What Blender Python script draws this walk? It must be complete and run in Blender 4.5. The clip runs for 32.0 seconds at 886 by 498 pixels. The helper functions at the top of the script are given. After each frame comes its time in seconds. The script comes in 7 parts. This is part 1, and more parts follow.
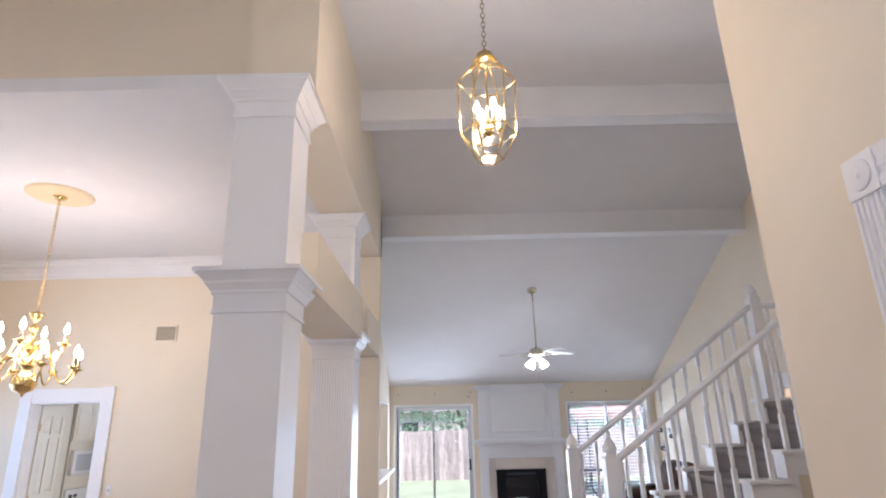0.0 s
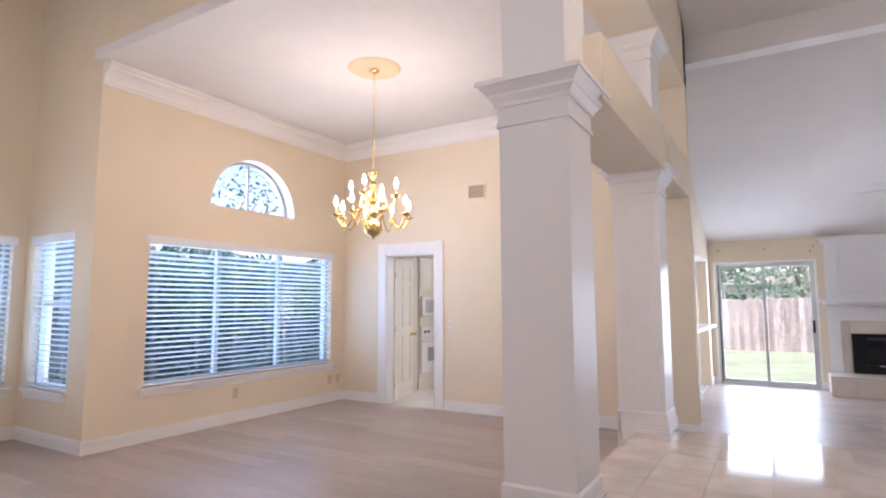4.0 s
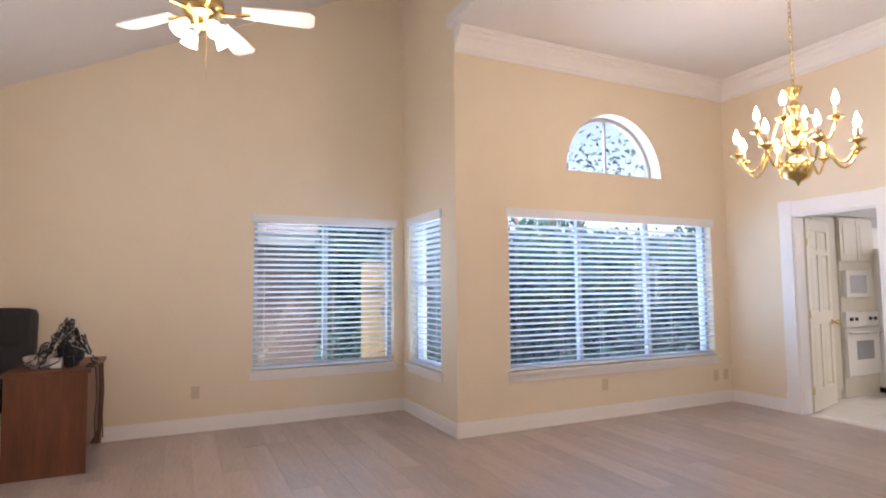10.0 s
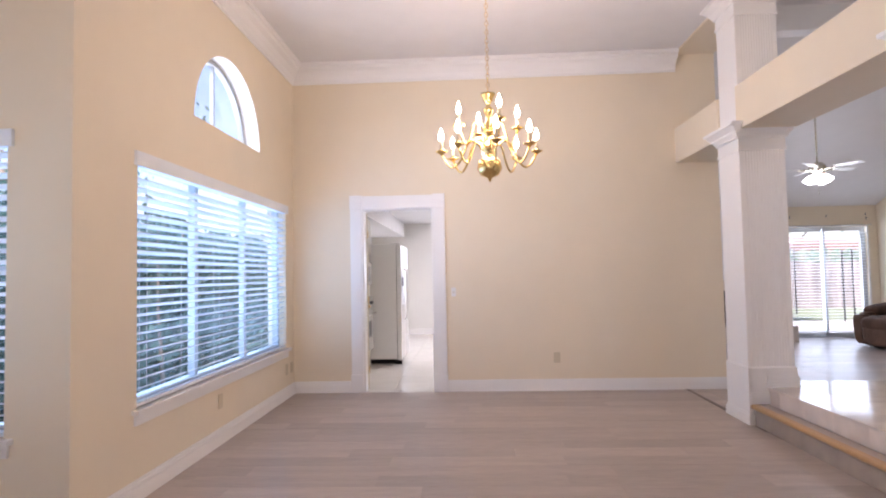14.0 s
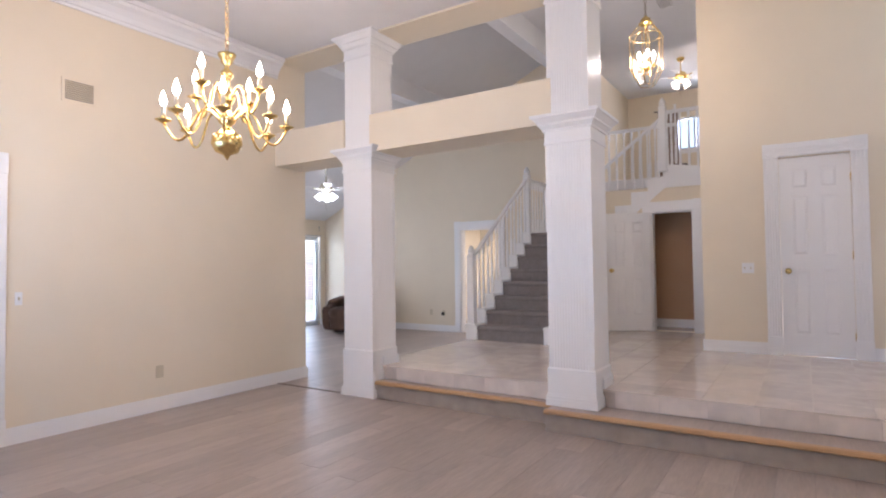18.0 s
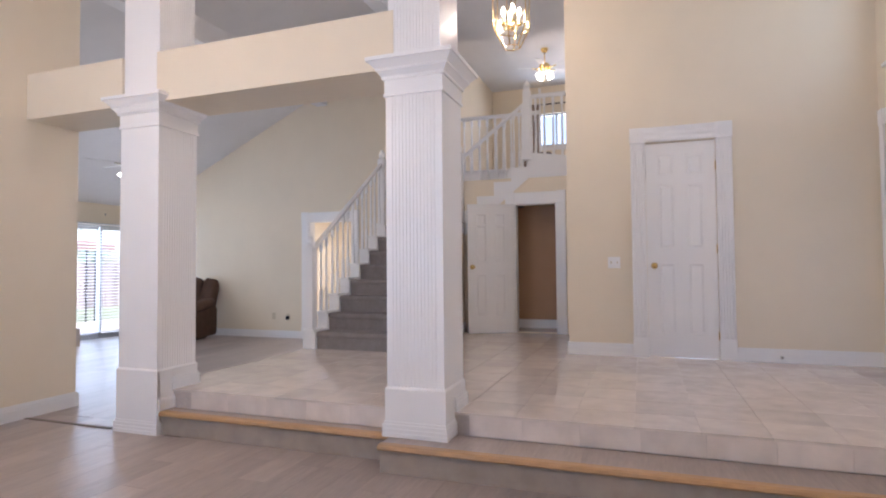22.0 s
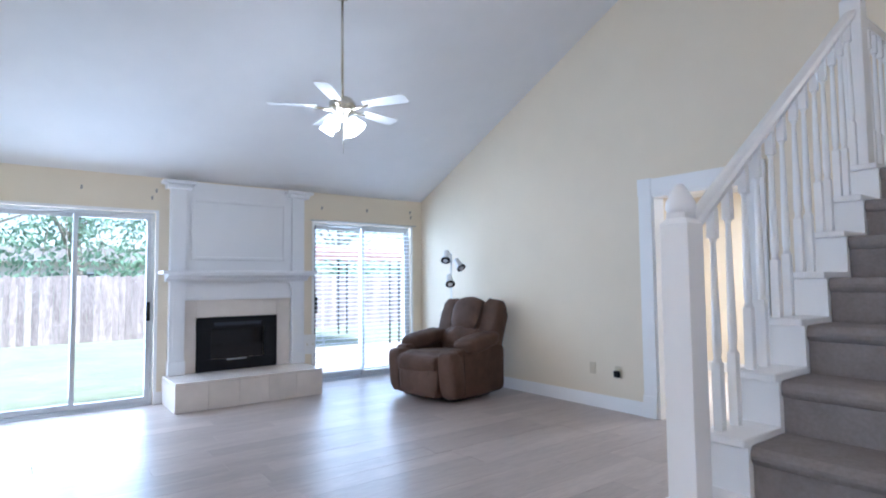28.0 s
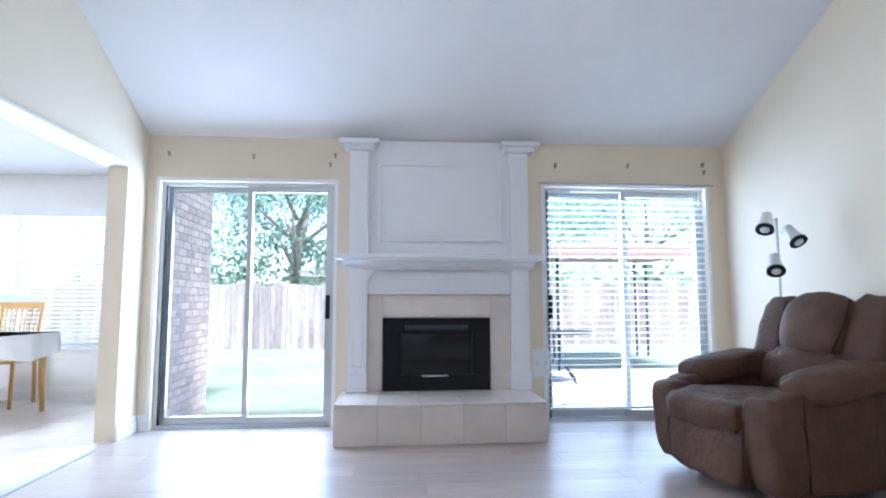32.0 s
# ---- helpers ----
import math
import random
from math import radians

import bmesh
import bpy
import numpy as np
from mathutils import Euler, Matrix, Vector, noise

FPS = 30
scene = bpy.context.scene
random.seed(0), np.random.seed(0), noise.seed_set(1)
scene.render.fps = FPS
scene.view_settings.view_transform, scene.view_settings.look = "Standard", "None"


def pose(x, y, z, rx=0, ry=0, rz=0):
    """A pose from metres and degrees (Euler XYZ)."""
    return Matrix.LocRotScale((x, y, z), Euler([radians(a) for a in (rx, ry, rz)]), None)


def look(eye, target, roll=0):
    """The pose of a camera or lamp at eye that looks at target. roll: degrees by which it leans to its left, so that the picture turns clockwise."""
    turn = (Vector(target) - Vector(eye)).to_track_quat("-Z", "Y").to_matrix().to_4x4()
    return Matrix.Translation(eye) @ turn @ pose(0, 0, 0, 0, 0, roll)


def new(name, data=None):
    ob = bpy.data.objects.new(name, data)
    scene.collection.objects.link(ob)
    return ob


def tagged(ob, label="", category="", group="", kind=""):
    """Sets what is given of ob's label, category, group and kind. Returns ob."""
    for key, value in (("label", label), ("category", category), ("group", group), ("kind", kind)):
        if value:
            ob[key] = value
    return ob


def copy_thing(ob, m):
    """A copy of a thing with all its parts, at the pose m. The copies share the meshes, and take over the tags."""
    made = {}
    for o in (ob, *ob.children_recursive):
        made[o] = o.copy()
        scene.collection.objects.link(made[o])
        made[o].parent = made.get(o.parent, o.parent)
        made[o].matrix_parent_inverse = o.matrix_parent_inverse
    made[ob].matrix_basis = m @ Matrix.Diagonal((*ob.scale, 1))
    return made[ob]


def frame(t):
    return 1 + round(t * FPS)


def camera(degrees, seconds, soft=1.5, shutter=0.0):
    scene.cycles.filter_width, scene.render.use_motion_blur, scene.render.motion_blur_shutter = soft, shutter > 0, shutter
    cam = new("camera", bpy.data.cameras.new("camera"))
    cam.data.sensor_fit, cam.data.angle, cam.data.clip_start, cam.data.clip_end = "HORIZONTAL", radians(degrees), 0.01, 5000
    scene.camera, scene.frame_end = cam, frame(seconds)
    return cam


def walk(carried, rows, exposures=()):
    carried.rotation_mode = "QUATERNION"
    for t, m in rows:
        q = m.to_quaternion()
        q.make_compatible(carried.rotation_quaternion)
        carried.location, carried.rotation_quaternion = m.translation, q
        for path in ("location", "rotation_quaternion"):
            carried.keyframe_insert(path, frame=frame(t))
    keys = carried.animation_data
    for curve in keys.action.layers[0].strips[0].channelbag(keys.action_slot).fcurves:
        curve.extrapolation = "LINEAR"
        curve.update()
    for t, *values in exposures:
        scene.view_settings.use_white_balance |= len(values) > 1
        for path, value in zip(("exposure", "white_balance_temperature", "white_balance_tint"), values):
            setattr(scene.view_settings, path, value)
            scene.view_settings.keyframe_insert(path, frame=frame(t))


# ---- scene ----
cam = camera(76.8, 32.0, 2.0)
PATH = [
    (0, (1.198, 1.008, 1.713), (1.206, 2.917, 2.309), -1.4),
    (0.5, (1.188, 1.016, 1.65), (1.188, 2.961, 2.116), -1.1),
    (1, (1.187, 1.017, 1.537), (1.173, 2.984, 1.897), -1.1),
    (1.5, (1.18, 1.015, 1.454), (1.152, 2.998, 1.715), -0.8),
    (2, (1.168, 1.03, 1.417), (1.133, 3.019, 1.629), -0.5),
    (2.5, (1.201, 1.044, 1.406), (1.098, 3.031, 1.604), -0.5),
    (3, (1.231, 1.09, 1.396), (0.894, 3.051, 1.592), -0.4),
    (3.5, (1.212, 1.168, 1.38), (0.565, 3.051, 1.571), -0.2),
    (4, (1.223, 1.292, 1.37), (0.196, 2.997, 1.564), -0.2),
    (4.5, (1.218, 1.444, 1.422), (-0.129, 2.911, 1.61), -0.8),
    (6.5, (1.362, 1.842, 1.382), (-0.591, 2.224, 1.583), 0.1),
    (7, (1.381, 1.837, 1.407), (-0.59, 2.12, 1.6), 0.0),
    (7.5, (1.369, 1.852, 1.412), (-0.611, 2.071, 1.598), -0.0),
    (8, (1.244, 1.879, 1.378), (-0.741, 2.05, 1.557), -0.1),
    (8.5, (1.033, 1.86, 1.383), (-0.952, 2.034, 1.555), -0.1),
    (9, (0.772, 1.873, 1.369), (-1.199, 2.163, 1.541), -0.2),
    (9.5, (0.489, 1.828, 1.324), (-1.428, 2.37, 1.495), -0.4),
    (10, (0.197, 1.832, 1.337), (-1.609, 2.68, 1.472), -0.5),
    (10.5, (-0.022, 1.809, 1.328), (-1.657, 2.955, 1.433), -0.5),
    (11, (-0.294, 1.744, 1.272), (-1.664, 3.198, 1.375), -0.8),
    (11.5, (-0.599, 1.616, 1.279), (-1.706, 3.279, 1.375), -1.0),
    (12, (-0.964, 1.452, 1.3), (-1.857, 3.239, 1.392), -1.1),
    (12.5, (-1.353, 1.364, 1.281), (-2.041, 3.239, 1.376), -1.2),
    (13, (-1.641, 1.287, 1.267), (-2.147, 3.219, 1.366), -1.5),
    (13.5, (-1.936, 1.299, 1.284), (-2.263, 3.27, 1.377), -1.3),
    (15.5, (-3.495, 1.792, 1.329), (-2.745, 3.645, 1.395), -1.1),
    (16, (-3.705, 1.931, 1.338), (-2.729, 3.676, 1.395), -0.9),
    (16.5, (-3.901, 2.108, 1.341), (-2.724, 3.724, 1.398), -0.9),
    (17, (-4.119, 2.291, 1.306), (-2.747, 3.745, 1.372), -0.7),
    (17.5, (-4.226, 2.446, 1.294), (-2.699, 3.736, 1.361), -0.6),
    (18, (-4.349, 2.55, 1.307), (-2.668, 3.633, 1.37), -0.7),
    (18.5, (-4.455, 2.6, 1.294), (-2.665, 3.489, 1.356), -0.7),
    (19, (-4.468, 2.615, 1.292), (-2.597, 3.318, 1.353), -0.7),
    (19.5, (-4.471, 2.602, 1.3), (-2.557, 3.177, 1.359), -0.6),
    (20, (-4.457, 2.595, 1.296), (-2.519, 3.089, 1.355), -0.6),
    (20.5, (-4.251, 2.569, 1.257), (-2.308, 3.04, 1.321), -0.6),
    (21, (-3.964, 2.563, 1.231), (-2.025, 3.048, 1.292), -0.6),
    (21.5, (-3.604, 2.68, 1.218), (-1.674, 3.201, 1.282), -0.5),
    (22, (-3.215, 2.807, 1.215), (-1.331, 3.476, 1.281), -0.5),
    (22.5, (-2.859, 3.018, 1.223), (-1.057, 3.883, 1.293), -0.5),
    (23, (-2.493, 3.257, 1.216), (-0.798, 4.317, 1.29), -0.6),
    (23.5, (-2.199, 3.616, 1.129), (-0.644, 4.869, 1.236), -1.2),
    (24, (-1.996, 3.923, 1.12), (-0.522, 5.269, 1.236), -1.2),
    (24.5, (-1.704, 4.161, 1.136), (-0.245, 5.525, 1.252), -1.2),
    (25, (-1.322, 4.358, 1.15), (0.14, 5.717, 1.271), -1.2),
    (25.5, (-0.925, 4.498, 1.166), (0.56, 5.832, 1.287), -1.4),
    (27.5, (0.267, 5.103, 1.23), (1.67, 6.523, 1.344), -0.8),
    (28, (0.523, 5.368, 1.264), (1.735, 6.955, 1.38), -0.6),
    (28.5, (0.696, 5.663, 1.229), (1.738, 7.366, 1.355), -0.5),
    (29, (1.02, 5.862, 1.235), (1.909, 7.65, 1.36), -0.5),
    (29.5, (1.243, 6.136, 1.24), (1.985, 7.989, 1.365), -0.4),
    (30, (1.465, 6.435, 1.215), (2.13, 8.317, 1.345), -0.2),
    (30.5, (1.648, 6.688, 1.108), (2.187, 8.607, 1.268), -0.3),
    (31, (1.787, 6.912, 1.039), (2.238, 8.853, 1.211), -0.2),
    (31.5, (1.973, 7.092, 1.025), (2.316, 9.054, 1.197), -0.1),
    (32, (2.218, 7.227, 1.018), (2.387, 9.211, 1.208), -0.1),
]
walk(cam, [(t, look(eye, target, roll)) for t, eye, target, roll in PATH], [(0, 1.26, 6150, 21), (1.5, 1.26, 6350, 24), (4, 1.28, 6450, 25), (7, 1.15, 7000, 24), (9.5, 1.16, 7000, 24), (12, 1.17, 6750, 27), (13, 1.17, 6650, 27), (17, 1.21, 6400, 24), (20, 1.22, 6200, 22), (23, 1.21, 6250, 23), (25.5, 1.26, 6200, 22), (28, 1.50, 5430, 14), (31, 1.56, 5450, 14), (32, 1.56, 5500, 14)])

# ---- world, sun, exposure ----
world = bpy.data.worlds.new("world")
scene.world = world
world.use_nodes = True
wn = world.node_tree.nodes
wbg = wn["Background"]
sky = wn.new("ShaderNodeTexSky")
sky.sky_type, sky.sun_disc = "NISHITA", False
sky.sun_elevation, sky.sun_rotation = radians(60), radians(150)
sky.air_density, sky.dust_density, sky.ozone_density = 1.0, 1.6, 1.0
world.node_tree.links.new(sky.outputs[0], wbg.inputs[0])
wbg.inputs[1].default_value = 0.15
sun_data = bpy.data.lights.new("sun", "SUN")
sun_data.energy, sun_data.angle, sun_data.color = 3.4, radians(12), (1.0, 0.96, 0.90)
sun = new("sun", sun_data)
sun.matrix_world = look((15, -27, 54), (0, 0, 0))


def lamp(name, kind, loc, watts, colour, size=0.05, target=None, size_y=None):
    d = bpy.data.lights.new(name, kind)
    d.energy, d.color = watts, colour
    if kind == "AREA":
        d.shape, d.size, d.size_y = "RECTANGLE", size, size_y or size
    else:
        d.shadow_soft_size = size
    ob = new(name, d)
    ob.matrix_world = look(loc, target) if target else Matrix.Translation(loc)
    return ob


DAY = (0.66, 0.83, 1.0)
WARM = (1.0, 0.86, 0.72)
# the sky's light in the openings
lamp("window_light_slider", "AREA", (1.0, 12.19, 1.05), 32, DAY, 1.4, (1.0, 6, 0.2), 1.9)
lamp("window_light_slider", "AREA", (4.3, 12.19, 1.05), 25, DAY, 1.4, (4.0, 6, 0.2), 1.9)
lamp("window_light_breakfast", "AREA", (-1.8, 13.81, 1.4), 26, DAY, 1.8, (-1.8, 6, 0.9), 1.4)
lamp("window_light_bay", "AREA", (-3.22, -0.62, 1.6), 22, DAY, 2.3, (-3.22, 4, 1.2), 2.0)
lamp("window_light_dining", "AREA", (-4.56, 5.98, 1.3), 26, (0.36, 0.64, 1.0), 2.7, (0, 5.98, 1.0), 1.4)
lamp("window_light_arch", "AREA", (-4.55, 5.97, 2.80), 5, DAY, 1.0, (0, 5.97, 2.4), 0.5)
lamp("window_light_sitting", "AREA", (-5.92, 3.22, 1.3), 10, (0.40, 0.68, 1.0), 1.2, (0, 3.2, 1.0), 1.4)
lamp("window_light_corner", "AREA", (-5.05, 4.33, 1.3), 6.5, (0.45, 0.70, 1.0), 0.75, (-5.05, 0, 1.0), 1.4)
lamp("window_light_door", "AREA", (1.47, 0.58, 1.6), 1.4, DAY, 1.6, (1.47, 5, 1.2), 1.8)
lamp("window_light_entry", "AREA", (1.4, 0.58, 3.6), 9, DAY, 1.8, (1.4, 5, 2.0), 1.4)
lamp("window_light_loft", "AREA", (9.60, 4.35, 4.3), 18, DAY, 1.2, (5, 4.35, 3.6), 0.7)
# the lamps
lamp("chandelier_light", "POINT", (-2.15, 5.57, 2.40), 28, WARM, 0.22)
lamp("lantern_light", "POINT", (1.485, 3.83, 3.41), 17, WARM, 0.06)
lamp("fan_light_living", "POINT", (2.58, 9.38, 2.46), 5, (0.85, 0.93, 1.0), 0.1)
lamp("fan_light_sitting", "POINT", (-2.95, 1.91, 2.55), 21, WARM, 0.3)
lamp("fan_light_loft", "POINT", (7.2, 4.45, 4.72), 9, WARM, 0.1)
lamp("kitchen_light", "AREA", (-2.0, 11.3, 2.38), 27, (0.97, 0.98, 1.0), 0.8, (-2.0, 11.31, 0), 1.3)
lamp("side_room_light", "AREA", (7.0, 7.8, 2.38), 24, (0.92, 0.97, 1.0), 0.5, (7.0, 7.81, 0), 0.5)

# ---- materials ----


def mat(name, colour, rough=0.6, metal=0.0, grain=0.06, scale=8.0, bump=0.02, bump_scale=90.0, spec=0.5, vary=0.0, stretch=(1, 1, 1), detail=4.0, coat=0.0):
    """A painted or natural surface: colour varied at two scales, with a fine relief; vary: by piece."""
    m = bpy.data.materials.new(name)
    m.use_nodes = True
    n, l = m.node_tree.nodes, m.node_tree.links
    p = n["Principled BSDF"]
    p.inputs["Roughness"].default_value, p.inputs["Metallic"].default_value = rough, metal
    p.inputs["Specular IOR Level"].default_value = spec
    p.inputs["Coat Weight"].default_value = coat
    tc, mp = n.new("ShaderNodeTexCoord"), n.new("ShaderNodeMapping")
    mp.inputs["Scale"].default_value = stretch
    l.new(tc.outputs["Object"], mp.inputs[0])
    big, fine = n.new("ShaderNodeTexNoise"), n.new("ShaderNodeTexNoise")
    big.inputs["Scale"].default_value, big.inputs["Detail"].default_value = scale * 0.16, 3.0
    fine.inputs["Scale"].default_value, fine.inputs["Detail"].default_value = scale, detail
    for t in (big, fine):
        l.new(mp.outputs[0], t.inputs["Vector"])
    add = n.new("ShaderNodeMath")
    add.operation = "ADD"
    l.new(big.outputs[0], add.inputs[0]), l.new(fine.outputs[0], add.inputs[1])
    ramp = n.new("ShaderNodeMapRange")
    ramp.inputs[1].default_value, ramp.inputs[2].default_value = 0.6, 1.4
    ramp.inputs[3].default_value, ramp.inputs[4].default_value = 1 - grain, 1 + grain
    l.new(add.outputs[0], ramp.inputs[0])
    last = ramp.outputs[0]
    if vary:
        oi, mr, mu = n.new("ShaderNodeObjectInfo"), n.new("ShaderNodeMapRange"), n.new("ShaderNodeMath")
        mr.inputs[3].default_value, mr.inputs[4].default_value = 1 - vary, 1 + vary
        l.new(oi.outputs["Random"], mr.inputs[0])
        mu.operation = "MULTIPLY"
        l.new(mr.outputs[0], mu.inputs[0]), l.new(last, mu.inputs[1])
        last = mu.outputs[0]
        off = n.new("ShaderNodeVectorMath")
        off.operation = "SCALE"
        off.inputs[0].default_value = (37.0, 19.0, 11.0)
        l.new(oi.outputs["Random"], off.inputs["Scale"])
        l.new(off.outputs[0], mp.inputs["Location"])
    mix = n.new("ShaderNodeVectorMath")
    mix.operation = "SCALE"
    mix.inputs[0].default_value = colour[:3]
    l.new(last, mix.inputs["Scale"])
    l.new(mix.outputs[0], p.inputs["Base Color"])
    if bump:
        bn, bp = n.new("ShaderNodeTexNoise"), n.new("ShaderNodeBump")
        bn.inputs["Scale"].default_value = bump_scale
        l.new(mp.outputs[0], bn.inputs["Vector"])
        bp.inputs["Strength"].default_value, bp.inputs["Distance"].default_value = min(1.0, bump * 10), 0.01 * bump * 10
        l.new(bn.outputs[0], bp.inputs["Height"])
        l.new(bp.outputs[0], p.inputs["Normal"])
    return m


def glow(name, colour, strength):
    m = bpy.data.materials.new(name)
    m.use_nodes = True
    p = m.node_tree.nodes["Principled BSDF"]
    p.inputs["Base Color"].default_value = (0.9, 0.88, 0.8, 1)
    p.inputs["Emission Color"].default_value, p.inputs["Emission Strength"].default_value = (*colour, 1), strength
    return m


def glass(name, tint=(1, 1, 1), rough=0.0, milky=0.0):
    m = bpy.data.materials.new(name)
    m.use_nodes = True
    n, l = m.node_tree.nodes, m.node_tree.links
    out = n["Material Output"]
    n.remove(n["Principled BSDF"])
    tr, gl, mx = n.new("ShaderNodeBsdfTransparent"), n.new("ShaderNodeBsdfGlossy"), n.new("ShaderNodeMixShader")
    lw, pw, fr = n.new("ShaderNodeLayerWeight"), n.new("ShaderNodeMath"), n.new("ShaderNodeMapRange")
    pw.operation, pw.inputs[1].default_value = "POWER", 4.0
    l.new(lw.outputs["Facing"], pw.inputs[0]), l.new(pw.outputs[0], fr.inputs[0])
    fr.inputs[3].default_value, fr.inputs[4].default_value = 0.03, 0.7
    tr.inputs[0].default_value = (*tint, 1)
    gl.inputs["Roughness"].default_value = rough
    base = tr
    if milky:
        tl, m2 = n.new("ShaderNodeBsdfTranslucent"), n.new("ShaderNodeMixShader")
        tl.inputs[0].default_value = (0.9, 0.93, 0.97, 1)
        m2.inputs[0].default_value = milky
        l.new(tr.outputs[0], m2.inputs[1]), l.new(tl.outputs[0], m2.inputs[2])
        base = m2
    l.new(fr.outputs[0], mx.inputs[0]), l.new(base.outputs[0], mx.inputs[1]), l.new(gl.outputs[0], mx.inputs[2])
    l.new(mx.outputs[0], out.inputs[0])
    return m




def leafy(name, colour):
    """Foliage that lets some light through, varied leaf by leaf."""
    m = mat(name, colour, 0.55, grain=0.4, scale=3.0, bump=0)
    n, l = m.node_tree.nodes, m.node_tree.links
    p, out = n["Principled BSDF"], n["Material Output"]
    tl, mx = n.new("ShaderNodeBsdfTranslucent"), n.new("ShaderNodeMixShader")
    gi, mr, mu = n.new("ShaderNodeNewGeometry"), n.new("ShaderNodeMapRange"), n.new("ShaderNodeVectorMath")
    mr.inputs[3].default_value, mr.inputs[4].default_value = 0.6, 1.5
    l.new(gi.outputs["Random Per Island"], mr.inputs[0])
    mu.operation = "SCALE"
    l.new(p.inputs["Base Color"].links[0].from_socket, mu.inputs[0]), l.new(mr.outputs[0], mu.inputs["Scale"])
    l.new(mu.outputs[0], p.inputs["Base Color"]), l.new(mu.outputs[0], tl.inputs[0])
    mx.inputs[0].default_value = 0.55
    l.new(p.outputs[0], mx.inputs[1]), l.new(tl.outputs[0], mx.inputs[2]), l.new(mx.outputs[0], out.inputs[0])
    return m


WALL = mat("wall_paint_cream", (0.80, 0.70, 0.548), 0.75, grain=0.03, scale=3.0, bump=0.012, bump_scale=160)
CEIL = mat("ceiling_paint", (0.79, 0.775, 0.77), 0.85, grain=0.03, scale=4.0, bump=0.05, bump_scale=120)
TRIM = mat("trim_white", (0.86, 0.845, 0.83), 0.32, grain=0.015, scale=6.0, bump=0.004)
CHALK = mat("panel_white", (0.82, 0.82, 0.84), 0.4, grain=0.015, scale=6.0, bump=0.004)
PLANK = mat("laminate_plank", (0.405, 0.338, 0.302), 0.36, grain=0.16, scale=9.0, bump=0.006, bump_scale=60, vary=0.12, stretch=(1.0, 7.0, 1.0), spec=0.45)
UNDER = mat("joint_dark", (0.24, 0.205, 0.185), 0.8, grain=0.1)
TILE = mat("polished_stone_tile", (0.70, 0.615, 0.55), 0.085, grain=0.17, scale=7.0, bump=0.002, vary=0.05, spec=0.45)
GROUT = mat("grout", (0.50, 0.43, 0.38), 0.7, grain=0.15, scale=40)
PALE = mat("kitchen_wall_paint", (0.80, 0.79, 0.76), 0.7, grain=0.03, scale=3.0, bump=0.012, bump_scale=160)
KTILE = mat("kitchen_tile", (0.78, 0.76, 0.72), 0.12, grain=0.06, scale=5.0, bump=0.002, vary=0.03)
CARPET = mat("stair_carpet", (0.285, 0.25, 0.237), 0.98, grain=0.14, scale=70.0, bump=0.06, bump_scale=380, spec=0.1)
NOSING = mat("oak_nosing", (0.50, 0.30, 0.145), 0.4, grain=0.15, scale=14, stretch=(8, 1, 1))
BRASS = mat("polished_brass", (0.85, 0.62, 0.26), 0.16, 1.0, grain=0.08, scale=30, bump=0)
DARKWOOD = mat("dark_door_paint", (0.060, 0.031, 0.028), 0.45, grain=0.12, scale=12)
# white slats; the faint blue of the sky's light is mixed into the colour
BLIND = mat("blind_slat_white", (0.78, 0.81, 0.84), 0.5, grain=0.02, bump=0)
GLASS = glass("window_glass")
ALU = mat("aluminium_frame", (0.55, 0.56, 0.57), 0.35, 0.8, grain=0.06, scale=30, bump=0.003)
MARBLE = mat("hearth_marble", (0.72, 0.65, 0.59), 0.16, grain=0.10, scale=6.0, bump=0.002, vary=0.02)
BLACK = mat("firebox_black", (0.006, 0.006, 0.008), 0.55, grain=0.2, scale=20, spec=0.25)
BROWNWALL = mat("powder_room_paint", (0.55, 0.34, 0.205), 0.8, grain=0.05, scale=3)
IVORY = mat("ivory_plastic", (0.62, 0.53, 0.38), 0.4, grain=0.02, bump=0)

# ---- mesh helpers ----


def bx(bm, x0, x1, y0, y1, z0, z1):
    v = [bm.verts.new(p) for p in ((x0, y0, z0), (x1, y0, z0), (x1, y1, z0), (x0, y1, z0), (x0, y0, z1), (x1, y0, z1), (x1, y1, z1), (x0, y1, z1))]
    for f in ((3, 2, 1, 0), (4, 5, 6, 7), (0, 1, 5, 4), (1, 2, 6, 5), (2, 3, 7, 6), (3, 0, 4, 7)):
        bm.faces.new([v[i] for i in f])
    return v


def prism(bm, pts, axis, a, b):
    """A polygon of (u, z) pushed from a to b along the axis 'x' (u is y) or 'y' (u is x) or 'z' (u, z are x, y)."""
    def at(u, z, w):
        return {"x": (w, u, z), "y": (u, w, z), "z": (u, z, w)}[axis]
    lo, hi = [bm.verts.new(at(u, z, a)) for u, z in pts], [bm.verts.new(at(u, z, b)) for u, z in pts]
    n = len(pts)
    faces = [bm.faces.new(lo), bm.faces.new(hi)] + [bm.faces.new((lo[i], lo[(i + 1) % n], hi[(i + 1) % n], hi[i])) for i in range(n)]
    bmesh.ops.recalc_face_normals(bm, faces=faces)


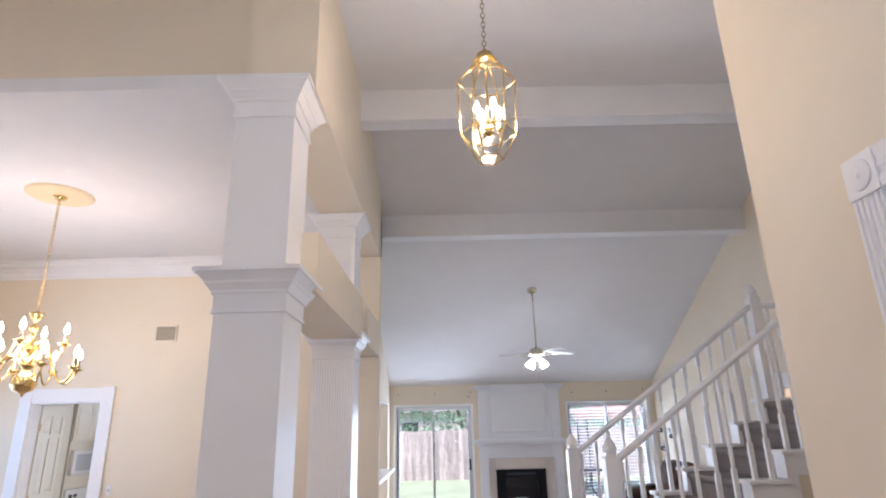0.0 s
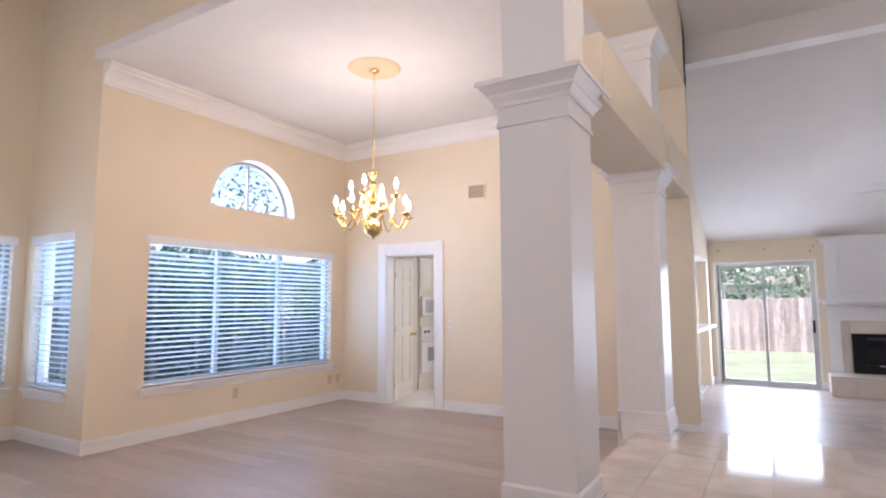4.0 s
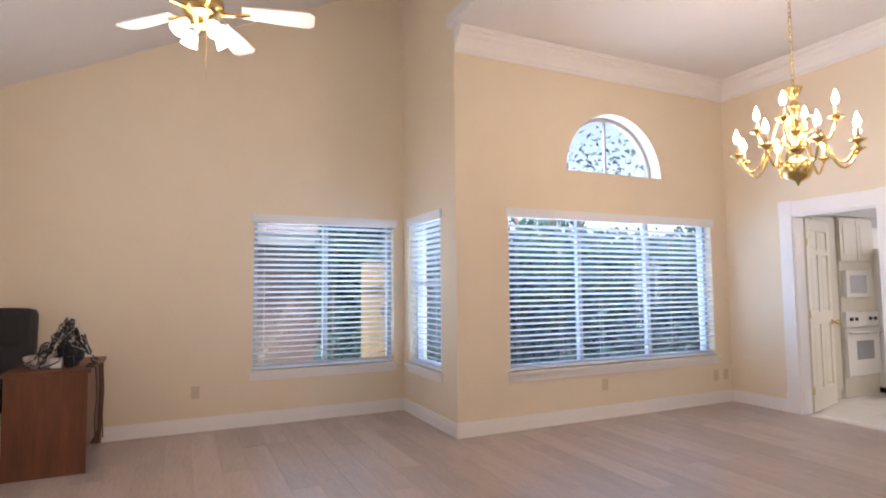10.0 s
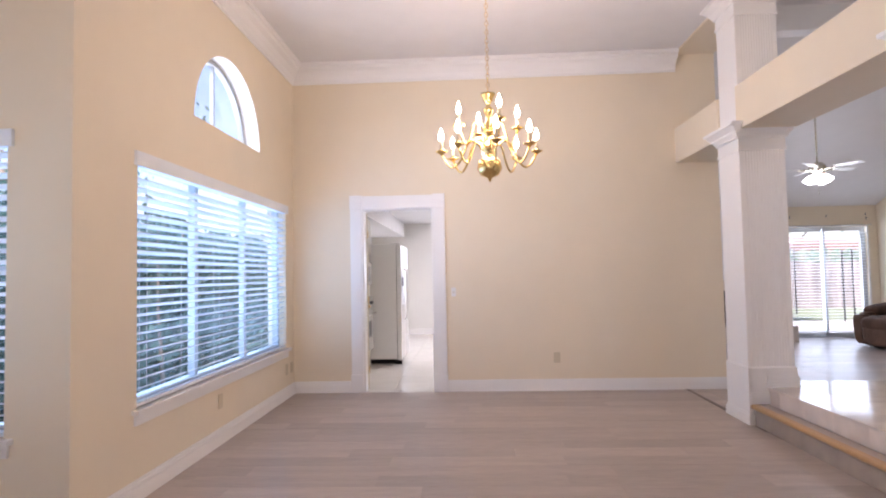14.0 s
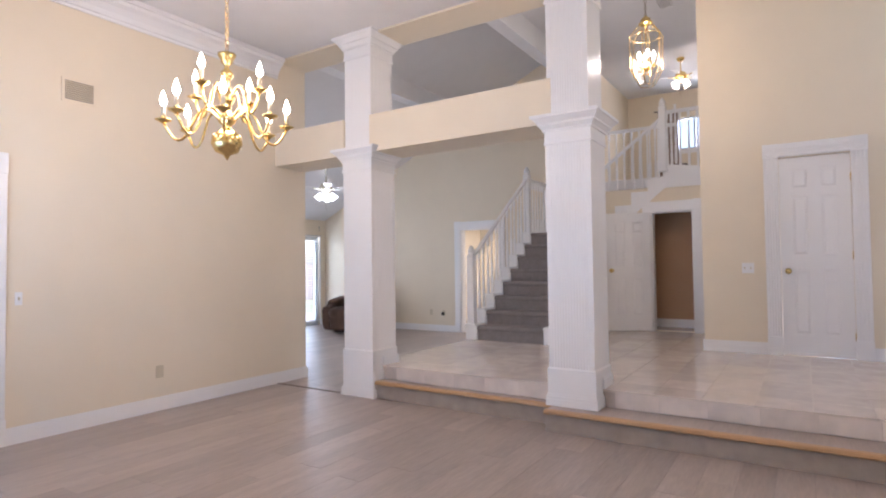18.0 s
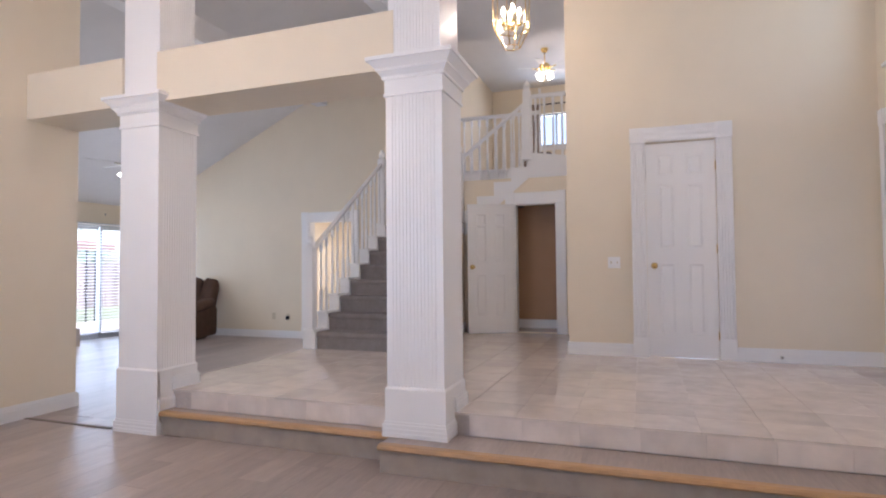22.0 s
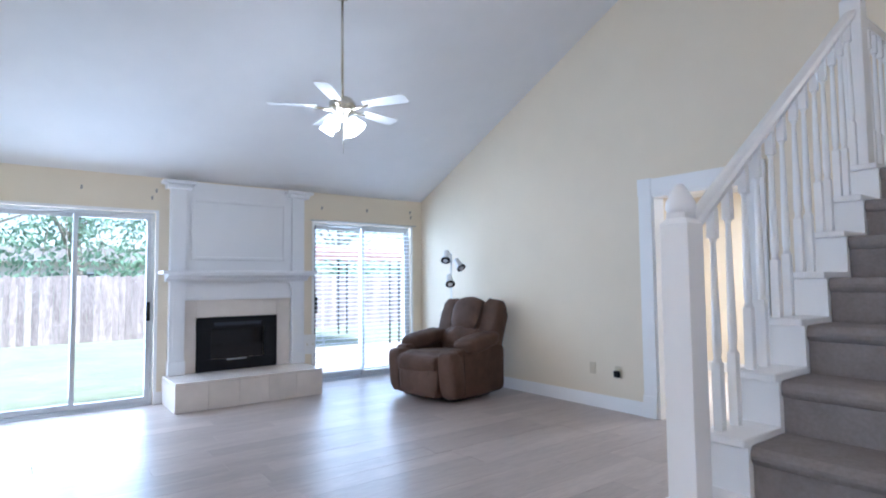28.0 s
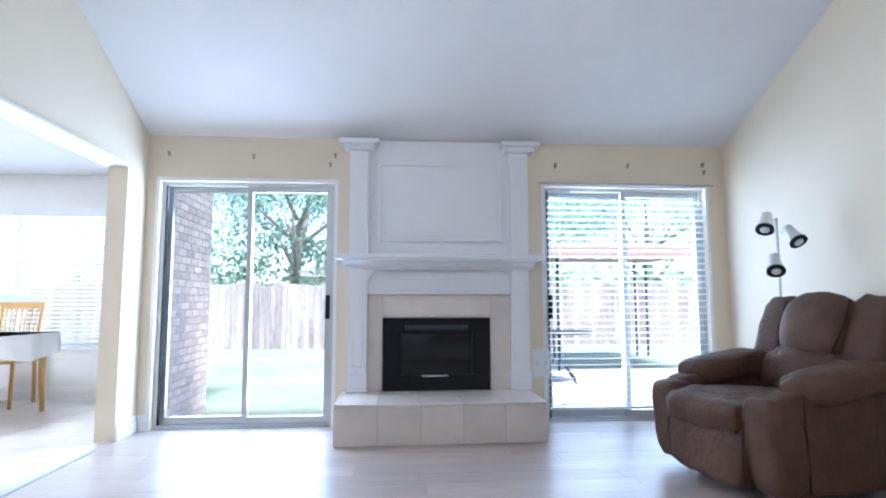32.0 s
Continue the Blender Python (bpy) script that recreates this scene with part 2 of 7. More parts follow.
def lathe(bm, profile, c=(0, 0, 0), n=16, m=None):
    """A round body from (radius, height) pairs."""
    rings = []
    for r, z in profile:
        ring = []
        for i in range(n):
            a = 2 * math.pi * i / n
            p = Vector((r * math.cos(a), r * math.sin(a), z))
            ring.append(bm.verts.new((m @ p if m else p) + Vector(c)))
        rings.append(ring)
    fs = []
    for a, b in zip(rings, rings[1:]):
        for i in range(n):
            fs.append(bm.faces.new((a[i], a[(i + 1) % n], b[(i + 1) % n], b[i])))
    fs.append(bm.faces.new(rings[0][::-1])), fs.append(bm.faces.new(rings[-1]))
    for f in fs:
        f.smooth = True


def tube(bm, pts, r, n=8):
    """A round rod along points."""
    pts = [Vector(p) for p in pts]
    rings, side = [], None
    for i, p in enumerate(pts):
        d = (pts[min(i + 1, len(pts) - 1)] - pts[max(i - 1, 0)]).normalized()
        if side is None:
            side = d.orthogonal().normalized()
        side = (side - d * side.dot(d)).normalized()
        up = d.cross(side)
        rr = r[i] if isinstance(r, (list, tuple)) else r
        rings.append([bm.verts.new(p + rr * (side * math.cos(2 * math.pi * k / n) + up * math.sin(2 * math.pi * k / n))) for k in range(n)])
    for a, b in zip(rings, rings[1:]):
        for k in range(n):
            bm.faces.new((a[k], a[(k + 1) % n], b[(k + 1) % n], b[k])).smooth = True
    bm.faces.new(rings[0][::-1]), bm.faces.new(rings[-1])


def bevel(bm, w, seg=2):
    bmesh.ops.bevel(bm, geom=bm.edges[:], offset=w, segments=seg, affect="EDGES", profile=0.5, clamp_overlap=True)


def mesh_of(name, bm, material):
    bmesh.ops.recalc_face_normals(bm, faces=bm.faces[:])
    me = bpy.data.meshes.new(name)
    bm.to_mesh(me)
    bm.free()
    me.materials.append(material)
    return me


def part(name, bm, material, parent=None, label="", smooth=False):
    ob = new(name, mesh_of(name, bm, material))
    if smooth:
        for f in ob.data.polygons:
            f.use_smooth = True
    ob.parent = parent
    if label:
        tagged(ob, label)
    return ob


def boxpart(name, ext, material, parent=None, label="", bev=0.0):
    bm = bmesh.new()
    bx(bm, *ext)
    if bev:
        bevel(bm, bev)
    return part(name, bm, material, parent, label)


def thing(name, label, category, group="", kind="", at=None):
    ob = new(name)
    ob.empty_display_size = 0.1
    if at is not None:
        ob.matrix_basis = at if isinstance(at, Matrix) else Matrix.Translation(at)
    return tagged(ob, label, category, group, kind)


def struct(name, bm, material, label, category="wall"):
    return tagged(part(name, bm, material), label, category, kind="structure")


def wall(name, axis, u0, u1, w0, w1, z0, top, holes=(), breaks=(), label="cream painted plaster wall", material=None, extra=None):
    """A wall along u, w0 to w1 thick, from z0 up to the height top(u), with rectangular holes (ua, ub, za, zb)."""
    f = top if callable(top) else (lambda u: top)
    cuts = sorted({u0, u1, *breaks, *[h[0] for h in holes], *[h[1] for h in holes]})
    bm = bmesh.new()
    levels = sorted({z for h in holes for z in h[2:]})

    def piece(a, b, s, e0, e1):
        """One stretch of the wall, cut at every level of an opening."""
        for z in levels:
            if s + 1e-6 < z < min(e0, e1) - 1e-6:
                prism(bm, [(a, s), (b, s), (b, z), (a, z)], axis, w0, w1)
                s = z
        prism(bm, [(a, s), (b, s), (b, e1), (a, e0)], axis, w0, w1)

    for a, b in zip(cuts, cuts[1:]):
        mid, lo, spans = (a + b) / 2, z0, []
        for h in sorted((h for h in holes if h[0] < mid < h[1]), key=lambda h: h[2]):
            if h[2] > lo:
                spans.append((lo, h[2]))
            lo = h[3]
        for s, e in spans:
            piece(a, b, s, e, e)
        if min(f(a), f(b)) > lo:
            piece(a, b, lo, f(a), f(b))
    # one skin: the faces where two stretches meet go, and their edges are welded
    seen = {}
    for face in bm.faces:
        c = face.calc_center_median()
        seen.setdefault((round(c.x, 3), round(c.y, 3), round(c.z, 3)), []).append(face)
    bmesh.ops.delete(bm, geom=[q for fs in seen.values() if len(fs) > 1 for q in fs], context="FACES_ONLY")
    bmesh.ops.remove_doubles(bm, verts=bm.verts[:], dist=1e-4)
    if extra:
        extra(bm)
    return struct(name, bm, material or WALL, label)

# ---- the large structure ----
T = 0.308           # height of the tiled entry above the two lower rooms
EX, NY = 5.18, 11.98  # east wall and north wall of the living room
KY = 7.63           # kitchen wall
WX = -4.31          # dining window wall
SX = -5.63          # sitting room's west wall
DC = 3.72           # dining ceiling
FC = 4.86           # entry ceiling
RISE, RUN, SY0, SY1, ST0 = 0.191, 0.261, 5.23, 6.37, 2.29  # stairs: step, sides, first riser


def south_slope(y):
    return 3.0 + 0.48 * (y - 0.27)


def north_slope(y):
    return min(2.415 + 0.47 * (NY - y), 5.24)


# floors
struct("floor_lower", (lambda b: (bx(b, -6.3, 0.2, -0.7, KY + 0.02, -0.25, -0.010), b)[1])(bmesh.new()), UNDER, "dark underlay below the laminate planks", "floor")
struct("floor_living", (lambda b: (bx(b, 0.2, EX + 0.1, 6.44, NY + 0.2, -0.25, -0.010), bx(b, 0.0, 0.2, KY + 0.02, NY + 0.2, -0.25, -0.010), b)[2])(bmesh.new()), UNDER, "dark underlay below the laminate planks", "floor")
struct("floor_entry", (lambda b: (bx(b, 0.150, 4.6, 0.6, 6.42, -0.25, T - 0.003), b)[1])(bmesh.new()), GROUT, "raised grouted bed of the entry tiles", "floor")
struct("floor_kitchen", (lambda b: (bx(b, -4.6, 0.0, KY + 0.02, 13.7, -0.25, -0.010), b)[1])(bmesh.new()), GROUT, "grouted bed of the kitchen tiles", "floor")
struct("floor_loft", (lambda b: (bx(b, 4.44, 9.6, 2.4, 4.2, 2.45, 2.69), bx(b, EX + 0.15, 9.6, 4.2, 6.6, 2.45, 2.69), b)[2])(bmesh.new()), CARPET, "carpeted upstairs loft floor", "floor")
struct("floor_side_room", (lambda b: (bx(b, EX, 8.2, 6.0, 9.6, -0.25, 0.0), b)[1])(bmesh.new()), mat("side_room_carpet", (0.66, 0.58, 0.50), 0.95, grain=0.15, scale=120, bump=0.05), "pale carpeted side room floor", "floor")

# walls
wall("wall_north", "y", 0.10, EX + 0.15, NY, NY + 0.17, -0.2, 2.75, [(0.27, 1.70, -0.2, 2.03), (3.515, 4.99, -0.2, 2.03)])
NK = 13.6           # breakfast nook's north wall
wall("wall_nook_north", "y", -4.6, 0.10, NK, NK + 0.17, -0.2, 2.6, [(-2.91, -0.85, 0.54, 2.02)], label="pale breakfast room wall", material=PALE)
wall("wall_nook_east", "x", NY, NK, -0.06, 0.10, -0.2, 2.6, label="pale breakfast room wall", material=PALE)
wall("wall_east", "x", 2.4, NY, EX, EX + 0.15, -0.2, lambda y: north_slope(y) + 0.1 if y > 5.8 else 5.6,
     [(7.42, 8.27, -0.2, 2.04), (4.2, 5.88, 2.69, 5.6), (2.4, 4.2, 2.45, 5.6)], breaks=(5.8, 5.88))
wall("wall_kitchen", "y", WX - 0.2, 0.45, KY, KY + 0.14, -0.2, DC + 1.2, [(-3.52, -2.72, -0.2, 2.05)])
wall("wall_living_west", "x", KY + 0.14, NY, 0.02, 0.165, -0.2, lambda y: north_slope(y) + 0.1,
     [(10.15, 11.64, -0.2, 2.08), (8.15, 10.15, 1.02, 2.08)])
R_ARCH, A_Y, A_Z = 0.645, 5.972, 2.505


def spandrel(bm):
    n = 20
    for s in (-1, 1):
        for i in range(n):
            a, b = math.pi / 2 * i / n, math.pi / 2 * (i + 1) / n
            pts = [(A_Y + s * R_ARCH * math.cos(a), A_Z + R_ARCH * math.sin(a)), (A_Y + s * R_ARCH * math.cos(b), A_Z + R_ARCH * math.sin(b)),
                   (A_Y + s * R_ARCH * math.cos(b), A_Z + R_ARCH), (A_Y + s * R_ARCH * math.cos(a), A_Z + R_ARCH)]
            prism(bm, pts[:3] if abs(pts[0][1] - pts[3][1]) < 1e-4 else pts, "x", WX - 0.2, WX)


wall("wall_dining_west", "x", 4.08, KY, WX - 0.2, WX, -0.2, 5.6,
     [(4.635, 7.36, 0.54, 2.06), (A_Y - R_ARCH, A_Y + R_ARCH, A_Z, A_Z + R_ARCH)])
bms = bmesh.new()
spandrel(bms)
struct("wall_arch_spandrel", bms, WALL, "cream plaster round the half-round window")
wall("wall_jog", "y", SX - 0.2, WX - 0.2, 4.08, 4.28, -0.2, 5.2, [(-5.45, -4.65, 0.53, 2.06)])
wall("wall_sitting_west", "x", -0.3, 4.08, SX - 0.2, SX, -0.2, lambda y: south_slope(y) + 0.1, [(2.49, 3.96, 0.53, 2.06)])
wall("wall_sitting_south", "y", SX - 0.2, -0.1, -0.20, 0.0, -0.2, 3.0, [(-4.46, -1.90, -0.2, 2.74)])
wall("wall_bay_south", "y", -4.68, -1.6, -0.55, -0.40, -0.2, 2.9, [(-4.44, -3.39, 0.56, 2.66), (-3.18, -2.13, 0.56, 2.66)])
wall("wall_bay_side", "x", -0.40, -0.20, -4.68, -4.46, -0.2, 2.9)
wall("wall_bay_side_east", "x", -0.40, -0.20, -1.90, -1.60, -0.2, 2.9)
struct("ceiling_bay", (lambda b: (bx(b, -4.46, -1.90, -0.40, -0.20, 2.74, 2.86), b)[1])(bmesh.new()), CEIL, "white painted bay soffit", "ceiling")
LINING = mat("bay_lining_white", (0.83, 0.82, 0.81), 0.6, grain=0.02, scale=4.0, bump=0.01, bump_scale=150)
for name, ext in (("wall_bay_lining_west", (-4.4595, -4.455, -0.3985, -0.002, 0.0, 2.734)), ("wall_bay_lining_east", (-1.905, -1.9005, -0.3985, -0.002, 0.0, 2.734)), ("ceiling_bay_lining", (-4.4595, -1.9005, -0.3985, -0.002, 2.7345, 2.7395))):
    tagged(boxpart(name, ext, LINING), "white painted lining of the bay recess", "wall", kind="structure")
wall("wall_entry_west_return", "x", -0.20, 0.80, -0.14, 0.02, -0.2, south_slope)
wall("wall_entry_south", "y", 0.02, 2.87, 0.62, 0.80, -0.2, FC + 0.1,
     [(0.36, 2.58, 0.0, 2.42), (0.36, 1.13, 2.92, 4.4), (1.68, 2.45, 2.92, 4.4)])
wall("wall_entry_east", "x", 0.80, 3.53, 2.72, 2.87, -0.2, FC + 0.1, [(2.115, 2.755, 0.0, 2.44)])
wall("wall_closet_back", "y", 2.87, 4.56, 3.38, 3.53, -0.2, 2.69)
wall("wall_powder", "x", 3.53, 5.20, 4.42, 4.56, -0.2, 2.45, [(3.88, 4.46, T, 2.09)])
bms = bmesh.new()
for k in range(8):
    a = ST0 + 0.03 + RUN * k
    bx(bms, a, 4.42 if k == 7 else a + RUN, SY0 - 0.034, SY0 + 0.001, -0.2, T + RISE * (k + 1) - 0.07)
struct("wall_under_stairs", bms, WALL, "cream plaster wall under the stairs")
wall("wall_over_dining_south", "y", WX, 0.02, 4.08, 4.20, DC + 0.04, 5.6)
wall("wall_over_dining_east", "x", 4.0, KY + 0.14, 0.02, 0.45, DC - 0.02, 5.5)
bmg = bmesh.new()
prism(bmg, [(-0.15, south_slope(-0.15)), (4.08, south_slope(4.08)), (4.08, FC + 0.4), (-0.15, FC + 0.4)], "x", -0.14, 0.02)
struct("wall_gable_entry", bmg, WALL, "cream wall between sloped and high ceilings")
# powder room, kitchen, side room and loft shells
wall("wall_powder_back", "x", 3.53, 5.15, 5.08, 5.17, -0.2, 2.45, material=BROWNWALL, label="brown painted powder room wall")
wall("wall_powder_side", "y", 4.56, 5.17, 3.572, 3.60, -0.2, 2.45, material=BROWNWALL, label="brown painted powder room wall")
wall("wall_powder_north", "y", 4.56, 5.17, 5.152, 5.184, -0.2, 2.45, material=BROWNWALL, label="brown painted powder room wall")
wall("wall_kitchen_west", "x", KY + 0.14, NK, -4.6, -4.45, -0.2, 2.6, label="pale kitchen wall", material=PALE)
struct("ceiling_kitchen", (lambda b: (bx(b, -4.6, 0.02, KY + 0.14, NK, 2.42, 2.55), b)[1])(bmesh.new()), CEIL, "white kitchen ceiling", "ceiling")
wall("wall_side_room_back", "x", 6.0, 9.6, 8.2, 8.3, -0.2, 2.6)
wall("wall_side_room_north", "y", EX + 0.15, 8.2, 9.5, 9.6, -0.2, 2.6)
wall("wall_side_room_south", "y", EX + 0.15, 8.2, 6.0, 6.1, -0.2, 2.6)
struct("ceiling_side_room", (lambda b: (bx(b, EX + 0.15, 8.2, 6.0, 9.6, 2.42, 2.45), b)[1])(bmesh.new()), CEIL, "white side room ceiling", "ceiling")
wall("wall_loft_far", "x", 2.4, 6.7, 9.4, 9.55, 2.69, 5.6, [(3.75, 4.95, 3.93, 4.68)])
wall("wall_loft_south", "y", 2.87, 9.5, 2.4, 2.55, 2.45, 5.6)
wall("wall_loft_north", "y", EX + 0.15, 9.5, 6.02, 6.12, 2.69, 5.6)
struct("floor_powder", (lambda b: (bx(b, 4.6, 5.08, 3.60, 5.15, -0.25, T - 0.002), b)[1])(bmesh.new()), TILE, "polished beige powder room floor", "floor")

# ceilings
bmc = bmesh.new()
prism(bmc, [(-0.15, south_slope(-0.15)), (4.3, south_slope(4.3)), (4.3, south_slope(4.3) + 0.15), (-0.15, south_slope(-0.15) + 0.15)], "x", SX - 0.2, -0.06)
struct("ceiling_sitting", bmc, CEIL, "sloped off-white textured ceiling", "ceiling")
struct("ceiling_dining", (lambda b: (bx(b, WX, 0.02, 4.0, KY, DC, DC + 0.1), b)[1])(bmesh.new()), CEIL, "flat off-white dining ceiling", "ceiling")
struct("ceiling_entry", (lambda b: (bx(b, -0.06, 5.3, 0.6, 5.85, FC, FC + 0.12), bx(b, 5.3, 9.6, 2.4, 6.7, 5.3, 5.42), b)[2])(bmesh.new()), CEIL, "high flat off-white entry ceiling", "ceiling")
bmc = bmesh.new()
yr = NY - (5.24 - 2.415) / 0.47
prism(bmc, [(NY + 0.15, 2.415 - 0.07), (yr, 5.24), (5.6, 5.24), (5.6, 5.38), (yr, 5.38), (NY + 0.15, 2.495)], "x", 0.0, EX + 0.2)
struct("ceiling_living", bmc, CEIL, "sloped off-white living room ceiling", "ceiling")
tagged(boxpart("ceiling_beam", (0.45, EX, 5.80, 6.0, 4.53, 5.3), CEIL), "boxed ceiling beam painted off-white", "beam", kind="structure")
tagged(boxpart("ceiling_beam", (0.165, EX, 7.9, 8.1, 4.04, 4.6), CEIL), "boxed ceiling beam painted off-white", "beam", kind="structure")
# cross beam between the columns
tagged(boxpart("beam", (-0.01, 0.45, 4.27, 6.22, 2.48, 2.86), WALL, bev=0.004), "cream painted cross beam between the columns", "beam", kind="structure")
tagged(boxpart("beam", (-0.01, 0.45, 6.57, KY, 2.48, 2.86), WALL, bev=0.004), "cream painted cross beam running into the wall", "beam", kind="structure")

# ---- floors, piece by piece ----


def planks(parent, rows, w=0.19, length=1.21, z=0.0, seed=1):
    """Laminate boards along x. rows: (y0, y1, x0, x1)."""
    rnd = random.Random(seed)
    meshes = {}
    for y0, y1, x0, x1 in rows:
        n = max(1, round((y1 - y0) / w))
        step = (y1 - y0) / n
        for i in range(n):
            x = x0 - rnd.random() * length * 0.9
            while x < x1:
                a, b = max(x, x0), min(x + length, x1)
                if b - a > 0.03:
                    key = (round(b - a, 2), round(step, 3))
                    if key not in meshes:
                        bm = bmesh.new()
                        bx(bm, 0.0006, b - a - 0.0006, 0.0006, step - 0.0006, -0.010, 0)
                        meshes[key] = mesh_of("plank", bm, PLANK)
                    ob = new("plank", meshes[key])
                    ob.location, ob.parent = (a, y0 + i * step, z - rnd.random() * 0.0008), parent
                x += length


def tiles(parent, x0, x1, y0, y1, size, z, material, name="tile", gap=0.0016):
    nx, ny = max(1, round((x1 - x0) / size)), max(1, round((y1 - y0) / size))
    sx, sy = (x1 - x0) / nx, (y1 - y0) / ny
    bm = bmesh.new()
    bx(bm, gap, sx - gap, gap, sy - gap, -0.014, 0)
    me = mesh_of(name, bm, material)
    for i in range(nx):
        for j in range(ny):
            ob = new(name, me)
            ob.location, ob.parent = (x0 + i * sx, y0 + j * sy, z), parent


# ---- trim ----


def board_run(name, axis, u0, u1, face, out, z0, steps, label, material=None):
    """A moulding along a wall: steps of (z from, z to, depth) out of the wall face."""
    bm = bmesh.new()
    for za, zb, d in steps:
        lo, hi = sorted((face, face + out * d))
        if axis == "x":
            bx(bm, lo, hi, u0, u1, z0 + za, z0 + zb)
        else:
            bx(bm, u0, u1, lo, hi, z0 + za, z0 + zb)
    return struct(name, bm, material or TRIM, label, "trim")


BASE = ((0, 0.088, 0.018), (0.088, 0.096, 0.011), (0.096, 0.112, 0.016), (0.112, 0.128, 0.010))


def base(axis, u0, u1, face, out, z0=0.0):
    return board_run("baseboard", axis, u0, u1, face, out, z0, BASE, "white painted moulded baseboard")


base("y", WX, -3.67, KY, -1)
base("y", -2.58, 0.45, KY, -1)
base("x", KY - 0.02, KY + 0.14, 0.45, 1)
base("x", 4.08, KY - 0.02, WX, 1)
base("y", SX, WX + 0.018, 4.08, -1)
base("x", 0.0, 4.06, SX, 1)
base("y", SX + 0.02, -4.46, 0.0, 1)
base("y", -1.90, -0.14, 0.0, 1)
base("x", -0.40, 0.0, -4.455, 1)
base("y", -4.455, -1.905, -0.40, 1)
base("x", 0.02, 0.82, -0.14, -1)
base("x", 0.82, 1.97, 2.72, -1, T)
base("x", 2.90, 3.545, 2.72, -1, T)
base("y", 2.72, 4.40, 3.53, 1, T)
base("x", 8.42, NY, EX, -1)
base("x", 6.50, 7.28, EX, -1)
base("x", KY + 0.14, 10.15, 0.165, 1)
base("x", 11.64, NY, 0.165, 1)
base("y", 0.165, 0.27, NY, -1)
base("y", 1.70, 1.82, NY, -1)
base("y", 4.99, EX, NY, -1)
base("x", 3.6, 5.15, 5.08, -1, T)
base("y", ST0 + 0.01, 4.42, SY0 - 0.034, -1, T)
base("x", 6.1, 9.5, 8.2, -1)
base("y", -4.4, -0.06, NK, -1)


def crown(axis, u0, u1, face, out):
    bm = bmesh.new()
    prof = [(0, 0), (0.018, 0), (0.018, 0.03), (0.03, 0.04), (0.045, 0.09), (0.085, 0.145), (0.135, 0.175), (0.145, 0.205), (0.17, 0.21), (0.17, 0.262), (0, 0.262)]
    pts = [(face + out * d * 0.82, DC - 0.217 + z * 0.82) for d, z in prof]
    prism(bm, pts, "y" if axis == "x" else "x", u0, u1)
    return struct("crown_moulding", bm, TRIM, "white painted crown moulding under the dining ceiling", "trim")


crown("x", 4.08, KY, WX, 1)
crown("y", WX + 0.02, 0.02, KY, -1)


def casing(name, axis, u0, u1, z0, z1, face, out, w=0.135, label="white painted door casing", head=0.15):
    """Two legs with plinth blocks and a head round an opening."""
    t = thing(name, label, "door casing", kind="structure")
    d = 0.022

    def b(nm, a0, a1, za, zb, dd):
        lo, hi = sorted((face, face + out * dd))
        ext = (lo, hi, a0, a1, za, zb) if axis == "x" else (a0, a1, lo, hi, za, zb)
        boxpart(nm, ext, TRIM, t, bev=0.003)
    b("leg", u0 - w, u0, z0 + 0.2, z1, d), b("leg", u1, u1 + w, z0 + 0.2, z1, d)
    b("plinth_block", u0 - w - 0.006, u0, z0, z0 + 0.2, d + 0.008), b("plinth_block", u1, u1 + w + 0.006, z0, z0 + 0.2, d + 0.008)
    b("head", u0, u1, z1, z1 + head, d)
    b("corner_block", u0 - w - 0.004, u0, z1, z1 + head + 0.01, d + 0.006), b("corner_block", u1, u1 + w + 0.004, z1, z1 + head + 0.01, d + 0.006)
    return t


def jamb(axis, u0, u1, z0, z1, w0, w1, material=None):
    t = thing("door_jamb", "white painted jamb lining a doorway", "door jamb", kind="structure")
    for a, b_, za, zb in ((u0, u0 + 0.018, z0, z1), (u1 - 0.018, u1, z0, z1), (u0 + 0.018, u1 - 0.018, z1 - 0.018, z1)):
        ext = (w0, w1, a, b_, za, zb) if axis == "x" else (a, b_, w0, w1, za, zb)
        boxpart("jamb", ext, material or TRIM, t)
    return t


casing("door_casing_kitchen", "y", -3.52, -2.72, 0, 2.05, KY, -1)
jamb("y", -3.52, -2.72, 0, 2.05, KY - 0.004, KY + 0.144)
casing("door_casing_side_room", "x", 7.42, 8.27, 0, 2.04, EX, -1)
jamb("x", 7.42, 8.27, 0, 2.04, EX - 0.004, EX + 0.154)
casing("door_casing_powder", "x", 3.88, 4.46, T, 2.09, 4.42, -1, 0.12)
jamb("x", 3.88, 4.46, T, 2.09, 4.416, 4.564)
casing("door_casing_entry", "y", 0.36, 2.58, T, 2.42, 0.80, 1, 0.085, head=0.13)


def fluted(a0, a1, face, out, n, depth=0.0032):
    """Half a section (u, w) of a face with n grooves, from a0 to a1."""
    pts, s = [(a0, face)], (a1 - a0) / (n * 2 + 1)
    for i in range(n):
        u = a0 + s * (2 * i + 1)
        pts += [(u, face), (u + s * 0.25, face - out * depth), (u + s * 0.75, face - out * depth), (u + s, face)]
    return pts + [(a1, face)]


